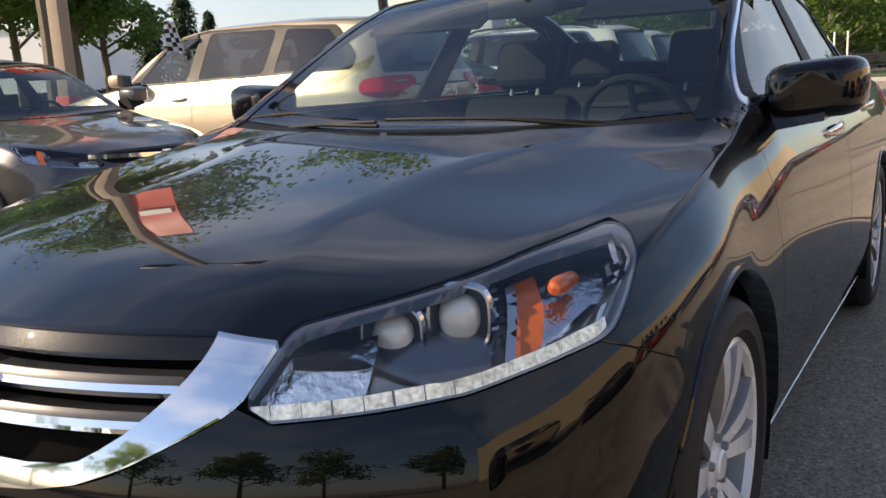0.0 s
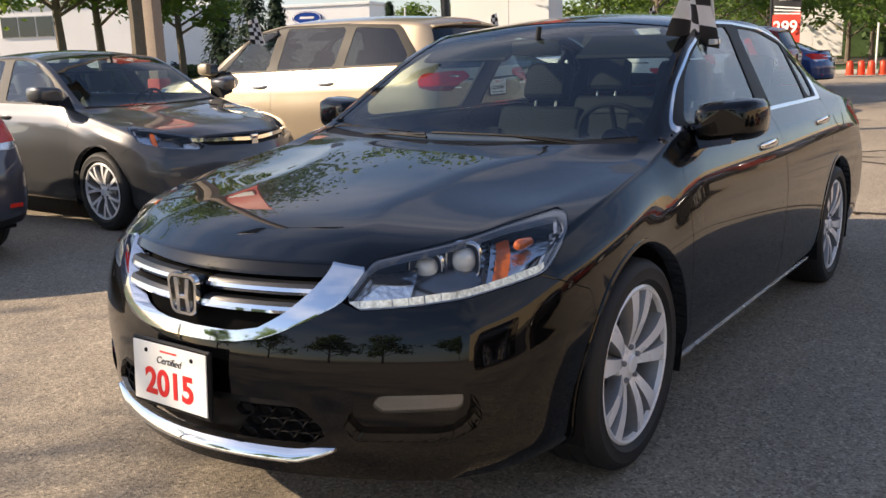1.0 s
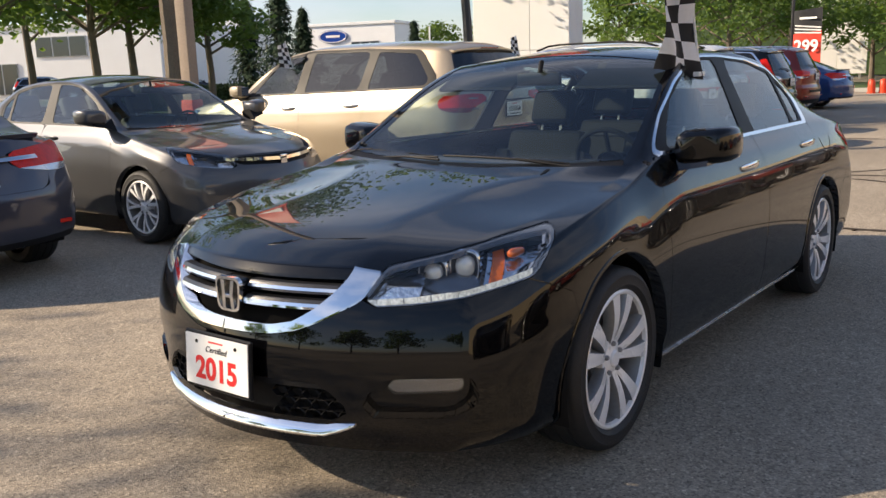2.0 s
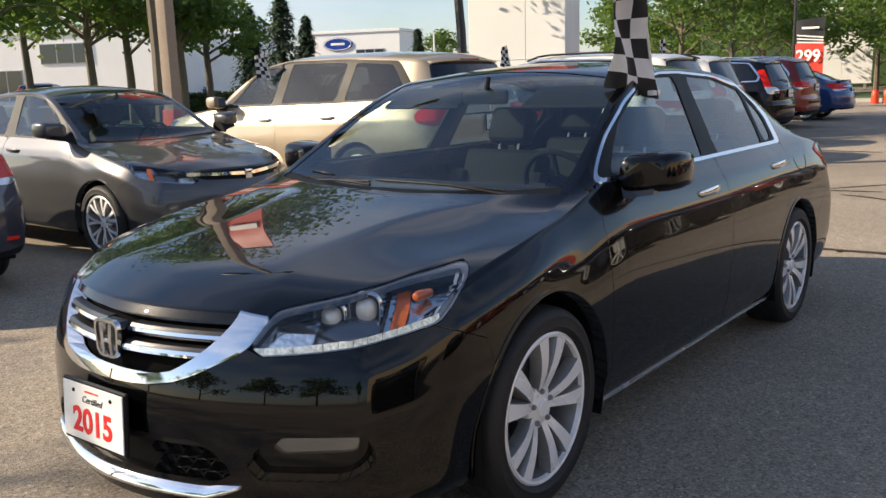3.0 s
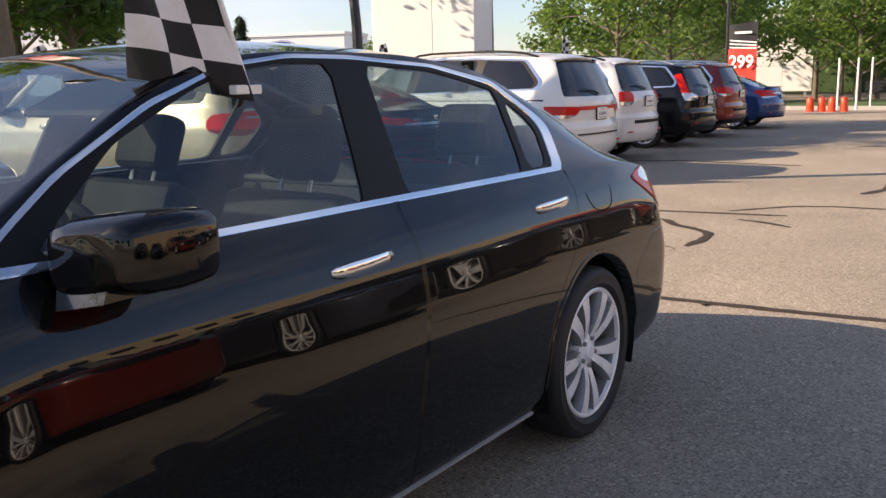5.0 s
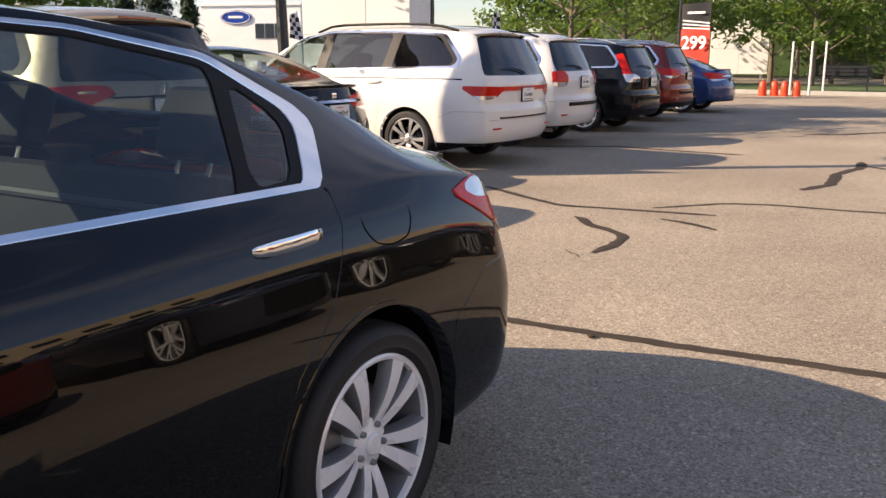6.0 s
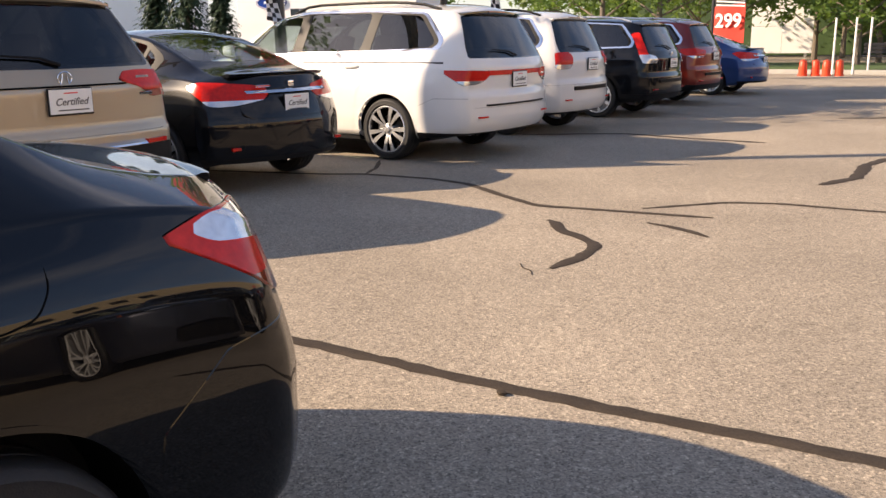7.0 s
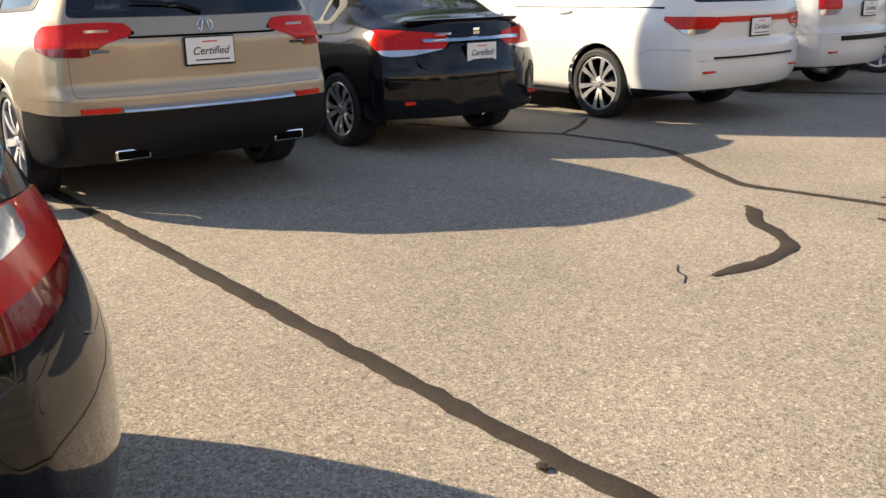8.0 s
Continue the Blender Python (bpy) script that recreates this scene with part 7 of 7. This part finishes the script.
def barrel(x, y):
    t = thing("barrel", "orange plastic traffic barrel at the kerb", "barrel", pose(x, y, 0.0) @ Matrix.Scale(0.52, 4), "orange barrels at the kerb")
    bm = bmesh.new()
    lathe(bm, [(0.0005, 0), (0.30, 0), (0.30, 0.08), (0.27, 0.10), (0.265, 0.45), (0.245, 0.47), (0.24, 0.80), (0.22, 0.83), (0.21, 0.97), (0.0005, 0.98)], 18, "z")
    part("shell", bm, M["orange"], t)
    bm = bmesh.new()
    tube(bm, [(-0.08, 0, 0.97), (-0.06, 0, 1.03), (0.06, 0, 1.03), (0.08, 0, 0.97)], 0.015, 6)
    part("grip", bm, M["orange"], t)


for az, d in ((12.9, 34.0), (12.2, 34.1), (11.6, 33.9), (10.9, 34.0)):
    barrel(*toward(az, d))
for k, az in enumerate((11.3, 10.2, 9.4, 5.6, 4.9)):
    x, y = toward(az, 35.4)
    t = thing("marker_post", "thin white marker post behind the kerb" if k < 3 else "short black bollard behind the kerb", "post", pose(x, y, 0.0))
    bm = bmesh.new()
    tube(bm, [(0, 0, 0), (0, 0, 1.9 if k < 3 else 1.1)], 0.035 if k < 3 else 0.05, 8)
    part("shaft", bm, M["plate_white"] if k < 3 else M["pole_black"], t)
x, y = toward(8.2, 36.0)
t = thing("bench", "dark slatted bench behind the kerb", "bench", pose(x, y, 0.13, 0, 0, 8))
for k in range(3):
    bm = bmesh.new()
    box(bm, (-0.9, -0.25 + 0.17 * k, 0.44), (0.9, -0.11 + 0.17 * k, 0.48), 0.008, 1)
    part("slat", bm, M["pole_black"], t)
for k in range(3):
    bm = bmesh.new()
    box(bm, (-0.9, 0.27, 0.55 + 0.13 * k), (0.9, 0.31, 0.66 + 0.13 * k), 0.008, 1)
    part("slat", bm, M["pole_black"], t)
for s in (-0.75, 0.75):
    bm = bmesh.new()
    box(bm, (s - 0.03, -0.22, 0), (s + 0.03, 0.28, 0.44), 0.01, 1)
    box(bm, (s - 0.03, 0.24, 0.40), (s + 0.03, 0.29, 0.94), 0.01, 1)
    part("leg", bm, M["pole_black"], t)


# ---- far buildings ----
def showroom(name, label, az, d, width, height, turn, bays, storeys, sign=False, depth=18, fascia=0.0):
    """A white two-storey block with framed window bays and a parapet."""
    x, y = toward(az, d, 2.3, -1.0)
    t = thing(name, label, "building", pose(x, y, 0, 0, 0, turn))
    bm = bmesh.new()
    box(bm, (-width / 2, 0.4, 0), (width / 2, depth, height), 0.05, 1)
    part("wall", bm, M["white_wall"], t)
    bm = bmesh.new()
    box(bm, (-width / 2 - 0.15, 0.2, height), (width / 2 + 0.15, depth, height + 0.35), 0.04, 1)
    part("parapet", bm, M["white_wall"], t)
    for x0, x1, z0, z1, n in bays:
        bm = bmesh.new()
        box(bm, (x0, 0.30, z0), (x1, 0.41, z1), 0.02, 1)
        wd = part("window", bm, M["galv"], t)
        w = (x1 - x0) / n
        rows = max(1, round((z1 - z0) / 2.0))
        for k in range(n):
            for r in range(rows):
                bm = bmesh.new()
                box(bm, (x0 + w * k + 0.07, 0.27, z0 + 0.07 + (z1 - z0) * r / rows), (x0 + w * (k + 1) - 0.07, 0.31, z0 + (z1 - z0) * (r + 1) / rows - 0.07))
                part("pane", bm, M["window_dark"], wd)
    if sign:
        bm = bmesh.new()
        lathe(bm, [(0.0005, -0.05), (1.0, -0.05), (1.0, 0.05)], 40, "y", Matrix.Translation((sign[0], 0.3, sign[1])) @ Matrix.Diagonal((2.0, 1, 0.82, 1)))
        s = part("sign", bm, M["sign_blue"], t, "blue oval sign")
        bm = bmesh.new()
        tube(bm, [(sign[0] + 1.84 * math.cos(a), 0.22, sign[1] + 0.72 * math.sin(a)) for a in np.linspace(0, 2 * math.pi, 41)], 0.05, 6)
        part("sign_rim", bm, M["plate_white"], s)
        bm = bmesh.new()
        box(bm, (sign[0] - 0.95, 0.2, sign[1] - 0.12), (sign[0] + 0.95, 0.24, sign[1] + 0.16), 0.03, 1)
        part("sign_bar", bm, M["plate_white"], s)
    return t


showroom("showroom", "white dealership showroom with a blue oval sign", 45.6, 112, 13.0, 7.2, 18, [(0.6, 4.4, 3.4, 5.2, 3)], 2, sign=(-1.8, 5.9), depth=8)
showroom("showroom", "long white two-storey dealership building with glazed front", 59.5, 105, 28, 7.6, 22,
         [(-13.5, -7.0, 4.6, 6.4, 4), (-4.5, 1.0, 4.6, 6.4, 3), (2.5, 9.5, 0.4, 5.2, 5), (-13.5, -6.0, 0.3, 2.9, 4), (11.2, 13.8, 0.4, 5.4, 2)], 2, depth=8)
showroom("showroom", "low white dealership wing behind the trees", 69.5, 92, 40, 6.2, 26, [(-12, -4, 0.4, 3.2, 5), (-2, 6, 0.4, 3.2, 5), (8, 13, 3.6, 5.4, 3)], 1)
hx0, hy0 = toward(23.0, 66)
hx1, hy1 = toward(-5.0, 66)
hedge("tall dense green shrub belt beyond the lot", hx0, hy0, hx1, hy1, 4.6, 2.5, 9)
showroom("warehouse", "pale low warehouse far off", 31.5, 170, 60, 5.2, 30, [(-24, -8, 2.6, 4.2, 6), (2, 20, 2.6, 4.2, 6)], 1)
for k, (az, d, hh) in enumerate(((24.0, 82, 7.0), (20.5, 74, 8.5), (17.0, 78, 9.0), (10.5, 72, 8.5), (6.5, 78, 9.5), (2.0, 74, 9.0), (-2.5, 80, 9.5))):
    tx, ty = toward(az, d)
    tree("tree", "dense green broadleaf tree beyond the lot", tx, ty, hh, 4.2, 1.2, 700 + k, leaves=4200, leaf=0.55, trunk=0.2)
x, y = toward(25.6, 95)
t = thing("lamp_post", "slim white street lamp far off", "lamp post", pose(x, y, 0))
bm = bmesh.new()
tube(bm, [(0, 0, 0), (0, 0, 8.4)], [0.10, 0.06], 8)
part("pole", bm, M["white_wall"], t)
bm = bmesh.new()
box(bm, (-0.7, -0.12, 8.35), (0.7, 0.12, 8.5), 0.03, 1)
part("lamp_head", bm, M["white_wall"], t)
x, y = toward(41.0, 90)
t = thing("flag_pole", "slim white pole in front of the showroom", "pole", pose(x, y, 0))
bm = bmesh.new()
tube(bm, [(0, 0, 0), (0, 0, 5.8)], 0.09, 8)
part("shaft", bm, M["white_wall"], t)

# dealership behind the camera, cream wall with a red band, seen in the paint and glass
t = thing("dealership", "cream dealership building with a red fascia sign", "building", pose(22, 34, 0))
bm = bmesh.new()
box(bm, (0, -50, 0), (14, 80, 6.4), 0.05, 1)
part("wall", bm, M["cream_wall"], t)
bm = bmesh.new()
box(bm, (-0.25, 6, 3.4), (-0.02, 15, 4.9), 0.05, 1)
part("fascia_sign", bm, M["banner_red"], t)
for k in range(6):
    bm = bmesh.new()
    box(bm, (-0.08, -22 + 1.6 * k, 3.3), (-0.01, -21.1 + 1.6 * k, 4.6), 0.02, 1)
    part("dark_bar", bm, M["pole_black"], t)
# ---- checkered window flags ----
def window_flag(m, label, size=1.0, fold=1.0, seed=0):
    """A small checkered flag on a white stick that clips over a car window."""
    t = thing("checkered_flag", label, "flag", m, "checkered flags on car windows")
    s = size
    stick = lambda h: Vector((0.0, -0.34 * h * s, h * s))
    bm = bmesh.new()
    tube(bm, [stick(-0.02), stick(0.25), stick(0.50)], [0.008, 0.006, 0.005], 8)
    part("stick", bm, M["plate_white"], t)
    bm = bmesh.new()
    box(bm, (-0.012, -0.045, -0.022), (0.016, 0.035, 0.0), 0.004, 2)
    part("clip", bm, M["plate_white"], t)
    n, k = 6, 3
    ph = random.Random(seed).uniform(0, 3)
    sub = 4

    def cloth(u, v):
        # u along the fly, v down the stick; the cloth hangs in soft folds, its hem rising towards the fly
        h = 0.47 - v * (0.51 - 0.06 * u)
        fold_ = 0.032 * math.sin(7.0 * u + 2.2 * v + ph) * (0.3 + u) + 0.015 * math.sin(8 * v + 3 * u)
        way = u * (0.62 + 0.38 * v)
        return stick(h) + Vector((-0.10 * way + fold_ * fold * 0.93, -0.24 * way - fold_ * fold * 0.37, -0.05 * u * (1 - v))) * s
    vs, fs, mi = [], [], []
    w = k * sub + 1
    for a in range(n * sub + 1):
        for c in range(w):
            vs.append(cloth(c / (k * sub), a / (n * sub)))
    for a in range(n * sub):
        for c in range(k * sub):
            fs.append((a * w + c, a * w + c + 1, (a + 1) * w + c + 1, (a + 1) * w + c))
            mi.append((a // sub + c // sub) % 2)
    ob = link_mesh("cloth", vs, fs, M["white_cloth"], t)
    ob.data.materials.append(M["black_cloth"])
    for p, q in zip(ob.data.polygons, mi):
        p.material_index = q
    return t


window_flag(pose(0.685, 2.255, 1.345), "black and white checkered flag clipped to the black sedan's window", 1.0, 1.0, 1)
window_flag(pose(-5.62, 5.74, 1.48), "black and white checkered flag clipped to the gold SUV's window", 0.6, 0.8, 2)
window_flag(pose(-5.99, 11.48, 1.57), "black and white checkered flag clipped to the minivan's window", 0.75, 0.8, 3)
window_flag(pose(-4.3, 14.1, 1.62), "black and white checkered flag clipped to the boxy SUV", 0.8, 1.0, 4)
